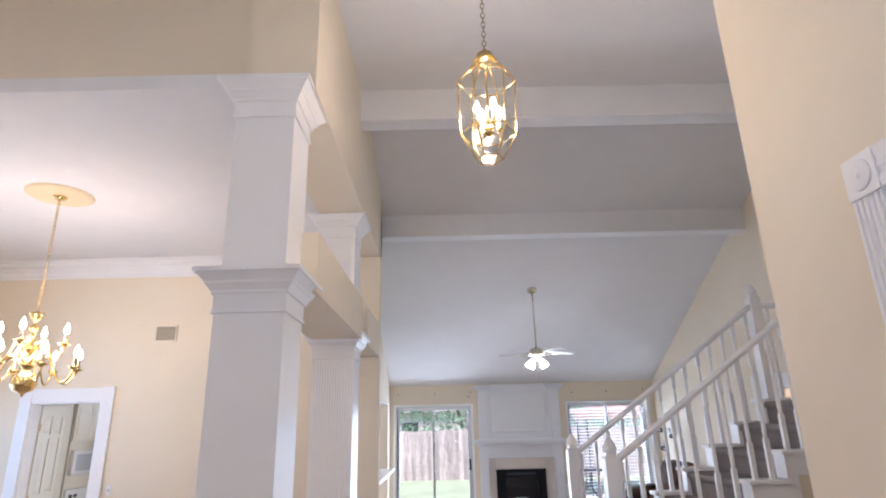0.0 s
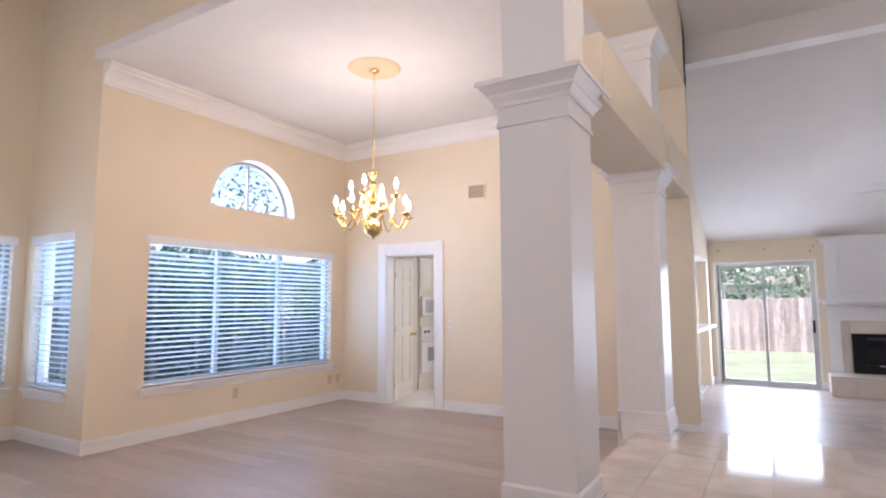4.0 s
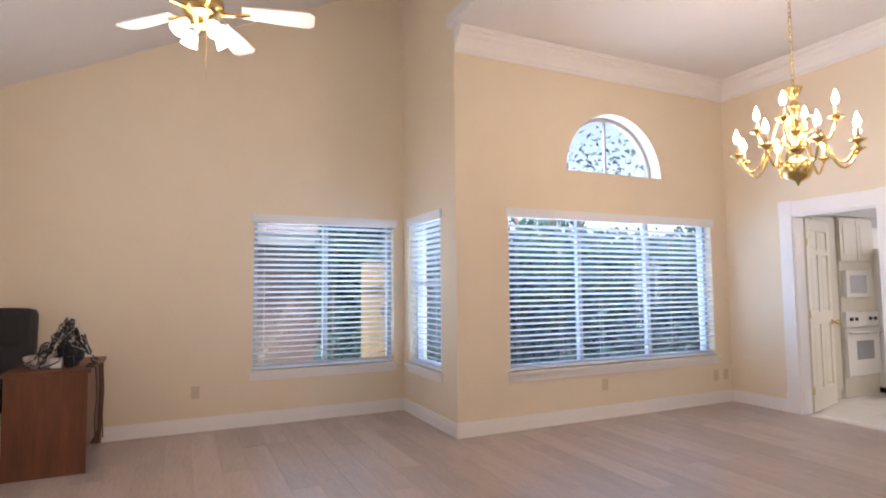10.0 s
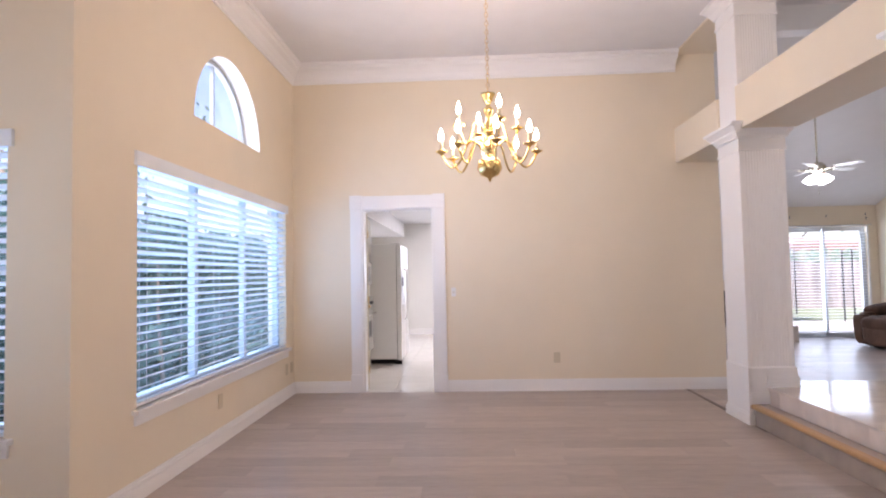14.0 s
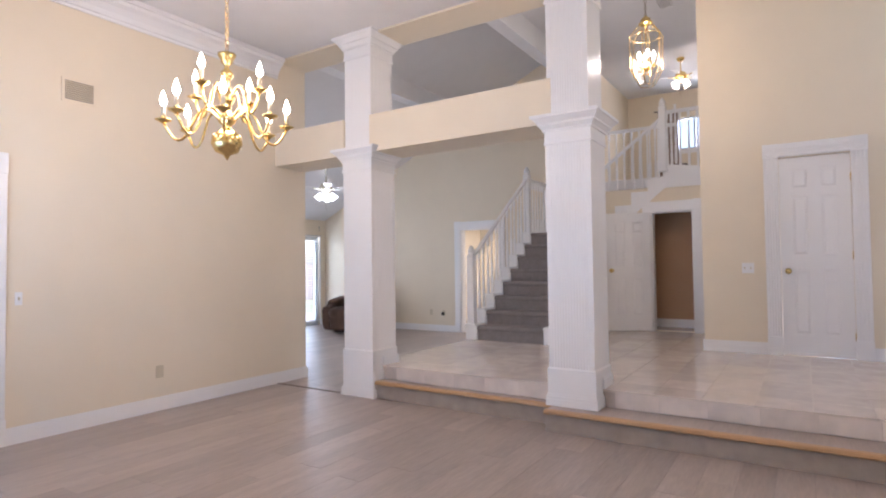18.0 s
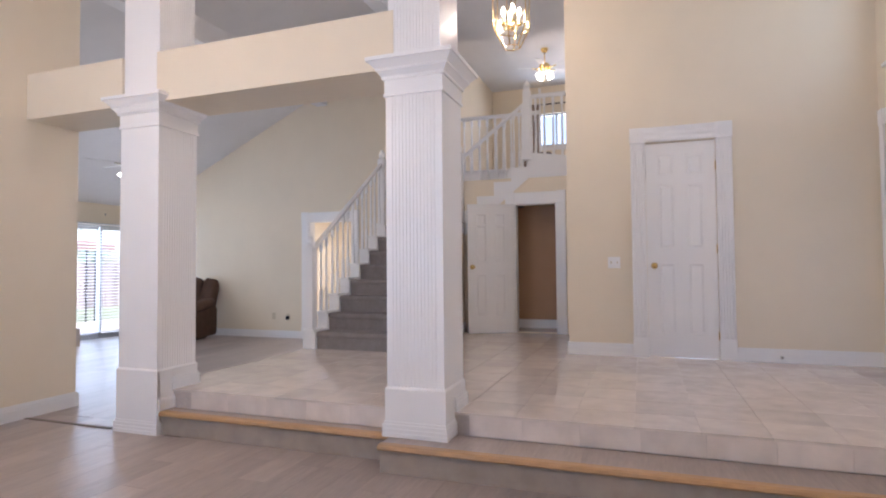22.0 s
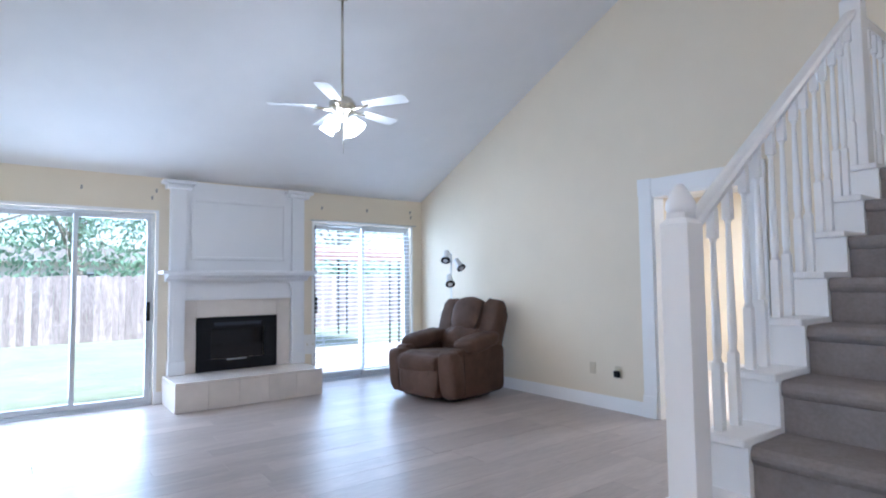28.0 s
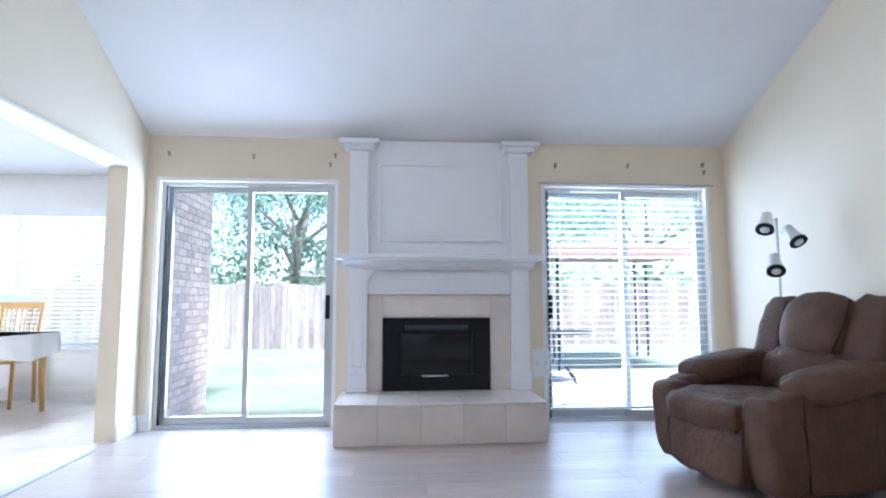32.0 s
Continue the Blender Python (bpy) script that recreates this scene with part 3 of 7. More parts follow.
def fluted_casing(u0, u1, z0, z1, face):
    """Closet: fluted legs with turned corner blocks, on the west face of an x wall."""
    t = thing("door_casing_closet", "white fluted door casing with rosette corner blocks", "door casing", kind="structure")
    w = 0.14
    for a in (u0 - w, u1):
        bm = bmesh.new()
        pts = [(x, y) for y, x in fluted(a, a + w, face - 0.026, -1, 5, 0.0065)] + [(face, a + w), (face, a)]
        prism(bm, pts, "z", z0 + 0.2, z1)
        part("leg", bm, TRIM, t)
        boxpart("plinth_block", (face - 0.034, face, a - 0.004, a + w + 0.004, z0, z0 + 0.2), TRIM, t, bev=0.003)
        bm = bmesh.new()
        bx(bm, face - 0.034, face, a - 0.006, a + w + 0.006, z1, z1 + 0.155)
        bevel(bm, 0.003)
        b = part("corner_block", bm, TRIM, t)
        bm = bmesh.new()
        turn = Matrix.Rotation(-math.pi / 2, 3, "Y")
        lathe(bm, [(0.058, 0), (0.055, 0.008), (0.048, 0.001), (0.041, 0.009), (0.033, 0.001), (0.025, 0.010), (0.016, 0.002), (0.010, 0.010), (0.002, 0.011)], (face - 0.033, a + w / 2, z1 + 0.078), 20, turn)
        part("rosette", bm, TRIM, b)
    bm = bmesh.new()
    prism(bm, [(face - 0.026, z1 + 0.006), (face - 0.032, z1 + 0.03), (face - 0.024, z1 + 0.05), (face - 0.03, z1 + 0.075), (face - 0.024, z1 + 0.10), (face - 0.034, z1 + 0.15), (face, z1 + 0.15), (face, z1 + 0.006)], "y", u0 + 0.006, u1 - 0.006)
    part("head", bm, TRIM, t)


fluted_casing(2.115, 2.755, T, 2.44, 2.72)


def panel_slab(bm, w, h, t, holes):
    """A door leaf in x, z, from the origin, y from 0 to t, with sunk panels."""
    us = sorted({0, w, *[a for h_ in holes for a in h_[:2]]})
    for a, b in zip(us, us[1:]):
        lo, mid = 0, (a + b) / 2
        for h_ in sorted((q for q in holes if q[0] < mid < q[1]), key=lambda q: q[2]):
            bx(bm, a, b, 0, t, lo, h_[2])
            lo = h_[3]
        bx(bm, a, b, 0, t, lo, h)


def knob(bm, x, z, y, out, r=0.028):
    m = Matrix.Rotation(math.pi / 2 if out < 0 else -math.pi / 2, 3, "X")
    lathe(bm, [(0.032, 0), (0.032, 0.006), (0.012, 0.01), (0.011, 0.035), (r * 0.8, 0.042), (r, 0.055), (r * 0.85, 0.07), (r * 0.3, 0.076)], (x, y, z), 14, m)


def panel_door(name, label, w, h, m, knob_x, material=None, thick=0.036):
    t = thing(name, label, "door", at=m)
    mw, s = 0.095, 0.105
    pw = (w - 2 * s - mw) / 2
    rows = [(0.22, 0.22 + h * 0.335), (0.22 + h * 0.335 + 0.13, 0.22 + h * 0.335 + 0.13 + h * 0.305), (h - 0.12 - h * 0.105, h - 0.12)]
    holes = [(x0, x0 + pw, a, b) for a, b in rows for x0 in (s, s + pw + mw)]
    bm = bmesh.new()
    panel_slab(bm, w, h, thick, holes)
    part("slab", bm, material or TRIM, t)
    for x0, x1, a, b in holes:
        bm = bmesh.new()
        bx(bm, x0, x1, 0.011, thick - 0.011, a, b)
        for side in (0, 1):
            y0, y1 = (0.011, 0.003) if side == 0 else (thick - 0.011, thick - 0.003)
            o = [bm.verts.new(p) for p in ((x0 + 0.018, y0, a + 0.018), (x1 - 0.018, y0, a + 0.018), (x1 - 0.018, y0, b - 0.018), (x0 + 0.018, y0, b - 0.018))]
            i = [bm.verts.new(p) for p in ((x0 + 0.04, y1, a + 0.04), (x1 - 0.04, y1, a + 0.04), (x1 - 0.04, y1, b - 0.04), (x0 + 0.04, y1, b - 0.04))]
            bm.faces.new(i)
            for k in range(4):
                bm.faces.new((o[k], o[(k + 1) % 4], i[(k + 1) % 4], i[k]))
        part("panel", bm, material or TRIM, t)
    bm = bmesh.new()
    knob(bm, knob_x, 0.90, 0, -1), knob(bm, knob_x, 0.90, thick, 1)
    part("knob", bm, BRASS, t, "polished brass door knob")
    for z in (0.22, h / 2, h - 0.25):
        x = w - knob_x
        x = 0.0 if x < w / 2 else w
        bm = bmesh.new()
        tube(bm, [(x, -0.004, z - 0.04), (x, -0.004, z + 0.04)], 0.006)
        part("hinge", bm, BRASS, t)
    return t


# closet door faces west; powder and kitchen doors stand open
panel_door("door_closet", "closed white six-panel closet door with a brass knob", 0.634, 2.12, pose(2.735, 2.752, T + 0.006, 0, 0, -90), 0.065)
panel_door("door_powder", "white six-panel powder room door standing open", 0.64, 1.76, pose(4.395, 4.485, T + 0.008, 0, 0, 118), 0.58)
panel_door("door_kitchen", "white six-panel door opened into the kitchen", 0.76, 2.02, pose(-3.49, 7.79, 0.008, 0, 0, 105), 0.70, mat("kitchen_door_cream", (0.79, 0.745, 0.63), 0.38, grain=0.02, bump=0.004))

# ---- columns ----


def ring_box(bm, cx, cy, h, z0, z1, h1=None):
    """A square block round a centre, h half wide, h1 at its top."""
    h1 = h if h1 is None else h1
    v = [bm.verts.new((cx + sx * a, cy + sy * a, z)) for z, a in ((z0, h), (z1, h1)) for sx, sy in ((-1, -1), (1, -1), (1, 1), (-1, 1))]
    for f in ((3, 2, 1, 0), (4, 5, 6, 7), (0, 1, 5, 4), (1, 2, 6, 5), (2, 3, 7, 6), (3, 0, 4, 7)):
        bm.faces.new([v[i] for i in f])


def capital(bm, cx, cy, h, z):
    """Stacked mouldings up to z, growing out from half width h."""
    ring_box(bm, cx, cy, h + 0.012, z - 0.235, z - 0.215)
    ring_box(bm, cx, cy, h + 0.006, z - 0.215, z - 0.13)
    ring_box(bm, cx, cy, h + 0.02, z - 0.13, z - 0.112)
    ring_box(bm, cx, cy, h + 0.022, z - 0.112, z - 0.08, h + 0.045)
    ring_box(bm, cx, cy, h + 0.05, z - 0.08, z - 0.066)
    ring_box(bm, cx, cy, h + 0.052, z - 0.066, z - 0.024, h + 0.088)
    ring_box(bm, cx, cy, h + 0.098, z - 0.024, z)


def column(cx, cy, levels, south, label):
    """A square column; levels: (x from, x to, floor height) across its foot, whose moulding follows the steps."""
    z0 = levels[0][2]
    t = thing("column", label, "column", "square columns of the dining room", at=(cx, cy, z0))
    h, block_top = 0.189, 0.465 - z0

    def shaft(za, zb, hh):
        bm = bmesh.new()
        west = [(x, y) for y, x in fluted(-hh + 0.03, hh - 0.03, -hh, -1, 13)] if not south else []
        sth = fluted(-hh + 0.03, hh - 0.03, -hh, -1, 13) if south else []
        # round the section: south side from west to east, then east, north, west side from north to south
        pts = [(-hh, -hh)] + sth + [(hh, -hh), (hh, hh), (-hh, hh)] + west[::-1]
        prism(bm, pts, "z", za - z0, zb - z0)
        part("shaft", bm, TRIM, t)
    zc, zt = 2.535, DC - 0.002
    shaft(0.465, zc - 0.13, h)
    shaft(zc, zt - 0.22, h - 0.014)
    foot = ((0, 0.026, 0.026), (0.026, 0.034, 0.020), (0.034, 0.052, 0.026), (0.052, 0.060, 0.020), (0.060, 0.078, 0.025), (0.078, 0.094, 0.017))
    for k, (xa, xb, zf) in enumerate(levels):
        first, last = k == 0, k == len(levels) - 1
        bm = bmesh.new()
        for za, zb, e in (*foot, (0.094, block_top + z0 - zf, 0.011)):
            bx(bm, -h - e if first else xa - cx, h + e if last else xb - cx + e, -h - e, h + e, zf - z0 + za, zf - z0 + zb)
        part("base", bm, TRIM, t)
    bm = bmesh.new()
    ring_box(bm, 0, 0, h + 0.011, block_top, block_top + 0.012, h + 0.003)
    part("base_cap", bm, TRIM, t)
    bm = bmesh.new()
    capital(bm, 0, 0, h, zc - z0)
    part("capital", bm, TRIM, t)
    bm = bmesh.new()
    capital(bm, 0, 0, h - 0.014, zt - z0)
    part("upper_capital", bm, TRIM, t)
    return t


column(0.17, 4.13, [(-0.1, 0.135, 0.172), (0.135, 0.5, T)], False, "white square column with fluted sides on the step")
column(0.185, 6.39, [(-0.1, 0.0, 0.0), (0.0, 0.135, 0.172), (0.135, 0.5, T)], True, "white square column with fluted sides on the floor")

# ---- steps down from the entry ----


def entry_step(y0, y1, nose, tile_edge, label):
    t = thing("step", label, "step", "steps down to the dining room")
    boxpart("riser", (nose + 0.03, nose + 0.05, y0, y1, 0.0, 0.135), mat_riser, t)
    n = 3 if y1 - y0 > 2.5 else 2
    for i in range(n):
        a, b = y0 + (y1 - y0) * i / n, y0 + (y1 - y0) * (i + 1) / n
        boxpart("tread", (nose + 0.055, tile_edge, a + 0.001, b - 0.001, 0.14, 0.168), PLANK, t)
    bm = bmesh.new()
    prism(bm, [(nose, 0.140), (nose - 0.008, 0.150), (nose - 0.004, 0.165), (nose + 0.008, 0.172), (nose + 0.055, 0.172), (nose + 0.055, 0.135), (nose + 0.02, 0.135)], "y", y0, y1)
    part("nosing", bm, NOSING, t, "orange oak nosing")


mat_riser = mat("riser_board", (0.36, 0.30, 0.25), 0.4, grain=0.2, scale=9, stretch=(9, 1, 1), bump=0.004)
entry_step(0.80, 4.30, -0.20, 0.135, "laminate step with an oak nosing before the entry")
entry_step(4.302, 6.17, -0.01, 0.135, "laminate step with an oak nosing between the columns")

# ---- stairs ----
stairs = thing("stairs", "carpeted wooden staircase with white stringers and a landing", "stairs")
for k in range(8):
    x0, z1 = ST0 + RUN * k, T + RISE * (k + 1)
    x1 = EX if k == 7 else x0 + RUN + 0.02
    bm = bmesh.new()
    n = 0.02
    prism(bm, [(x0, z1 - RISE), (x0, z1 - 0.062), (x0 - n * 0.5, z1 - 0.055), (x0 - n * 0.9, z1 - 0.042), (x0 - n, z1 - 0.028), (x0 - n * 0.75, z1 - 0.011), (x0 - n * 0.3, z1 - 0.002), (x0 + 0.02, z1), (x1, z1), (x1, z1 - RISE)], "y", SY0 + 0.092, SY1 - 0.088)
    part("carpet_step", bm, CARPET, stairs)
for k in range(5):
    y1, z1 = SY0 - 0.25 * k, T + RISE * (9 + k)
    bm = bmesh.new()
    prism(bm, [(y1 + 0.02, z1 - 0.02), (y1 + 0.02, z1), (y1 - 0.27, z1), (y1 - 0.27, z1 - RISE - 0.12), (y1, z1 - RISE - 0.12), (y1, z1 - 0.04)], "x", 4.47, EX)
    part("carpet_step", bm, CARPET, stairs)
for side, y0, y1 in (("near", SY0 - 0.05, SY0 + 0.091), ("far", SY1 - 0.087, SY1 + 0.05)):
    bm = bmesh.new()
    pts = [(ST0 - 0.03, T), (ST0 - 0.03, T + RISE)]
    for k in range(8):
        x0, z1 = ST0 + RUN * k, T + RISE * (k + 1)
        pts += [(x0 - 0.03, z1), (x0 + RUN - 0.03, z1)]
    if side == "near":
        pts += [(4.44, T + RISE * 8), (4.44, T + RISE * 8 - 0.14)]
        for k in range(7, 0, -1):
            x0, z1 = ST0 + RUN * k, T + RISE * (k + 1)
            pts += [(x0 + 0.045, z1 - 0.14), (x0 + 0.045, z1 - RISE - 0.14)]
        pts += [(ST0 + 0.05, T + RISE - 0.14), (ST0 + 0.05, T)]
    else:
        pts += [(4.44, T + RISE * 8), (4.44, T + RISE * 8 - 0.3), (ST0 + 1.96, T + RISE * 8 - 0.3), (ST0 + 0.47, T)]
    prism(bm, pts, "y", y0, y1)
    part("stringer", bm, TRIM, stairs)
    for k in range(8):
        x0, z1 = ST0 + RUN * k, T + RISE * (k + 1)
        yy = (y0 - 0.03, y1) if side == "near" else (y0, y1 + 0.03)
        boxpart("tread_end", (x0 - 0.055, x0 + RUN - 0.02, yy[0], yy[1], z1 - 0.004, z1 + 0.026), TRIM, stairs, bev=0.006)
bm = bmesh.new()
pts = [(SY0, T + RISE * 8 - 0.2)]
for k in range(5):
    y1, z1 = SY0 - 0.25 * k, T + RISE * (9 + k)
    pts += [(y1 + 0.02, z1 - RISE), (y1 + 0.02, z1)]
pts += [(3.53, 2.69), (3.53, 2.44), (4.25, 2.44)]
prism(bm, pts, "x", 4.415, 4.465)
part("stringer", bm, TRIM, stairs)
boxpart("fascia", (EX - 0.03, EX - 0.002, 4.2, 5.90, 2.56, 2.715), TRIM, stairs)
boxpart("soffit", (EX - 0.05, EX - 0.002, 4.2, 5.92, 2.69, 2.72), TRIM, stairs)


def newel_mesh(h, w=0.05, plinth=False):
    bm = bmesh.new()
    if plinth:
        ring_box(bm, 0, 0, w + 0.016, 0, 0.175)
        ring_box(bm, 0, 0, w + 0.032, 0.175, 0.20)
        ring_box(bm, 0, 0, w + 0.012, 0.20, 0.222, w)
    else:
        ring_box(bm, 0, 0, w + 0.02, 0, 0.022)
    ring_box(bm, 0, 0, w, 0.222 if plinth else 0.022, h - 0.14)
    ring_box(bm, 0, 0, w, h - 0.14, h - 0.12, w * 0.7)
    ring_box(bm, 0, 0, w * 0.7, h - 0.12, h - 0.10)
    lathe(bm, [(w * 0.85, h - 0.10), (w * 1.02, h - 0.085), (w * 0.95, h - 0.06), (w * 0.6, h - 0.03), (w * 0.45, h - 0.015), (w * 0.2, h)], n=12)
    return bm


def baluster_mesh(h):
    bm = bmesh.new()
    q = 0.016
    b0, b1 = h * 0.30, h * 0.86
    ring_box(bm, 0, 0, q, 0, b0)
    lathe(bm, [(q, b0), (q * 0.75, b0 + 0.02), (q * 0.95, b0 + 0.04), (q * 1.0, b0 + 0.08), (q * 0.62, b1 - 0.05), (q * 0.55, b1 - 0.02), (q * 0.9, b1)], n=10)
    ring_box(bm, 0, 0, q, b1, h)
    return bm


def rail(bm, a, b, w=0.032, h=0.055):
    """A moulded handrail from a to b (centre of its top)."""
    a, b = Vector(a), Vector(b)
    side = (b - a).cross(Vector((0, 0, 1))).normalized()
    rings = []
    for p in (a, b):
        rings.append([bm.verts.new(p + side * u + Vector((0, 0, z))) for u, z in ((-w * 0.7, -h), (w * 0.7, -h), (w, -h * 0.45), (w * 0.8, -h * 0.08), (0, 0), (-w * 0.8, -h * 0.08), (-w, -h * 0.45))])
    n = len(rings[0])
    for k in range(n):
        bm.faces.new((rings[0][k], rings[0][(k + 1) % n], rings[1][(k + 1) % n], rings[1][k]))
    bm.faces.new(rings[0][::-1]), bm.faces.new(rings[1])


def balustrade(label, posts, rails, rows):
    """posts: (x, y, z, height); rails: (a, b); rows: (a, b, n, foot height at a and b, rail drop)."""
    t = thing("balustrade", label, "balustrade", "white stair railings")
    for x, y, z, h in posts:
        ob = part("newel_post", newel_mesh(h, plinth=z < 0.5), TRIM, t)
        ob.location = (x, y, z)
    for a, b in rails:
        bm = bmesh.new()
        rail(bm, a, b)
        part("handrail", bm, TRIM, t)
    cache = {}
    for pts in rows:
        for x, y, z, top in pts:
            h = round(top - z, 2)
            if h not in cache:
                cache[h] = mesh_of("baluster", baluster_mesh(h), TRIM)
            ob = new("baluster", cache[h])
            ob.location, ob.parent = (x, y, z), t
    return t


SL, NP = RISE / RUN, ST0 + 1.95
for yy, lab in ((SY0 - 0.03, "white turned stair railing beside the hall"), (SY1 + 0.03, "white turned stair railing towards the living room")):
    rows = []
    for k in range(8):
        for d in (0.045, 0.165):
            x = ST0 + RUN * k + d - 0.03
            if ST0 + 0.09 < x < ST0 + 1.97:
                rows.append((x, yy, T + RISE * (k + 1) + 0.026, T + RISE + 0.875 + (x - ST0) * SL - 0.045))
    posts = [(ST0 + 0.06, yy - 0.02 if yy < 6 else yy, T, 1.285), (NP, yy, T + RISE * 8, 1.12)]
    rails = [((ST0 + 0.062, yy, T + RISE + 0.935), (NP, yy, T + RISE + 0.865 + (NP - ST0) * SL))]
    if yy > 6:
        posts.append((5.13, yy, T + RISE * 8, 0.96))
        rails.append(((NP, yy, T + RISE * 8 + 0.93), (5.13, yy, T + RISE * 8 + 0.93)))
        rows += [(NP + 0.114 * i, yy, T + RISE * 8 + 0.01, T + RISE * 8 + 0.885) for i in range(1, 7)]
        boxpart("shoe_rail", (NP - 0.03, EX, yy - 0.05, yy + 0.05, T + RISE * 8 - 0.25, T + RISE * 8 + 0.012), TRIM, stairs)
    balustrade(lab, posts, rails, [rows])
rows = []
for k in range(5):
    for d in (0.04, 0.16):
        y = SY0 + 0.02 - 0.25 * k - d
        rows.append((4.44, y, T + RISE * (9 + k), T + RISE * 8 + 0.95 + (SY0 + 0.02 - y) * RISE / 0.25))
balustrade("white turned railing of the upper stair flight", [(4.44, 4.27, 2.69, 1.11)],
           [((4.44, 5.19, T + RISE * 8 + 1.0), (4.44, 4.27, T + RISE * 8 + 1.0 + 0.92 * RISE / 0.25)), ((4.44, 4.27, 3.60), (4.44, 3.5, 3.60))],
           [rows, [(4.44, 4.15 - 0.12 * i, 2.69, 3.55) for i in range(5)]])
balustrade("white turned railing of the upstairs loft", [], [((EX - 0.03, 5.88, 3.57), (EX - 0.03, 4.2, 3.57))], [[(EX - 0.03, 5.78 - 0.125 * i, 2.72, 3.52) for i in range(13)]])
tagged(boxpart("loft_opening_trim", (EX - 0.012, EX + 0.16, 5.862, 5.90, 2.69, 5.2), TRIM), "white painted trim of the loft opening", "trim", kind="structure")
tagged(boxpart("ledge_shutter", (5.42, 5.92, 5.985, 6.019, 2.80, 3.62), mat("shutter_blue_grey", (0.07, 0.09, 0.13), 0.5)), "dark blue framed panel on the loft wall", "wall panel")

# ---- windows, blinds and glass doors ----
# white frames toned blue-grey: the shade on their room side is in the colour
PVC = mat("window_frame_shade_grey", (0.46, 0.49, 0.52), 0.35, grain=0.02, bump=0.003)


def oriented(axis, face, out):
    """Maps (u along the wall, d out of the face into the room, z) to the world."""
    if axis == "x":
        return lambda u, d, z: (face + out * d, u, z)
    return lambda u, d, z: (u, face + out * d, z)


def obox(f, u0, u1, d0, d1, z0, z1, bm=None):
    b = bm or bmesh.new()
    p, q = f(u0, d0, z0), f(u1, d1, z1)
    bx(b, *[v for i in range(3) for v in sorted((p[i], q[i]))])
    return b


def window(name, axis, u0, u1, z0, z1, face, out, depth, mull=(), cross=(), sill=True, label="white framed window"):
    """Frame, panes and sill in an opening, the glass at depth behind the wall's face."""
    f = oriented(axis, face, out)
    t = thing(name, label, "window", kind="structure")
    w = 0.045
    for a, b, za, zb in ((u0, u0 + w, z0, z1), (u1 - w, u1, z0, z1), (u0 + w, u1 - w, z0, z0 + w), (u0 + w, u1 - w, z1 - w, z1)):
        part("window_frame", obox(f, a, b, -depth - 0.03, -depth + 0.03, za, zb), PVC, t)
    us = [u0 + w, *[u0 + (u1 - u0) * m for m in mull], u1 - w]
    zs = [z0 + w, *[z0 + (z1 - z0) * c for c in cross], z1 - w]
    for m in us[1:-1]:
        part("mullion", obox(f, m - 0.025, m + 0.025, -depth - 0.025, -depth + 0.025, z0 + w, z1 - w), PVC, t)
    for i in range(len(us) - 1):
        for c in zs[1:-1]:
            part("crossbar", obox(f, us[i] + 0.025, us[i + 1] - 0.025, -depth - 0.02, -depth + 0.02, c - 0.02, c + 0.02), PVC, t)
        for j in range(len(zs) - 1):
            p = part("pane", obox(f, us[i], us[i + 1], -depth - 0.003, -depth + 0.003, zs[j], zs[j + 1]), GLASS, t)
            p.visible_shadow = False
    if sill:
        b = obox(f, u0 - 0.05, u1 + 0.05, -depth + 0.03, 0.045, z0 - 0.028, z0)
        part("window_sill", b, TRIM, t)
        part("apron", obox(f, u0 - 0.03, u1 + 0.03, 0.001, 0.016, z0 - 0.095, z0 - 0.030), TRIM, t)
    return t


def blind(axis, u0, u1, z0, z1, face, out, d, tilt, label, pitch=0.046, valance=True, group="window blinds", width=0.05):
    f = oriented(axis, face, out)
    t = thing("window_blind", label, "blind", group)
    if valance:
        part("valance", obox(f, u0 - 0.02, u1 + 0.02, d - 0.02, d + 0.045, z1 - 0.075, z1 + 0.012), BLIND, t)
    part("bottom_rail", obox(f, u0 + 0.01, u1 - 0.01, d - 0.022, d + 0.022, z0 + 0.004, z0 + 0.024), BLIND, t)
    n = int((z1 - z0 - 0.10) / pitch)
    bm, c, s = bmesh.new(), math.cos(radians(tilt)) * width / 2, math.sin(radians(tilt)) * width / 2
    ps = [(-c, -s), (0, 0.003), (c, s), (c, s - 0.003), (0, 0.0), (-c, -s - 0.003)]
    lo = [bm.verts.new(Vector(f(u0 + 0.008, d + a, b_))) for a, b_ in ps]
    hi = [bm.verts.new(Vector(f(u1 - 0.008, d + a, b_))) for a, b_ in ps]
    for k in range(6):
        bm.faces.new((lo[k], lo[(k + 1) % 6], hi[(k + 1) % 6], hi[k]))
    bm.faces.new(lo), bm.faces.new(hi)
    me = mesh_of("slat", bm, BLIND)
    rnd = random.Random(int(u0 * 100))
    for i in range(n):
        ob = new("slat", me)
        ob.location, ob.parent = (0, 0, z0 + 0.05 + pitch * i + rnd.uniform(-0.002, 0.002)), t
    k = max(2, round((u1 - u0) / 0.6) + 1)
    for i in range(k):
        u = u0 + 0.12 + (u1 - u0 - 0.24) * i / (k - 1)
        bm = bmesh.new()
        for dd in (-0.024, 0.024):
            obox(f, u - 0.0015, u + 0.0015, d + dd - 0.001, d + dd + 0.001, z0 + 0.02, z1 - 0.07, bm)
        part("ladder_cord", bm, BLIND, t)
    return t


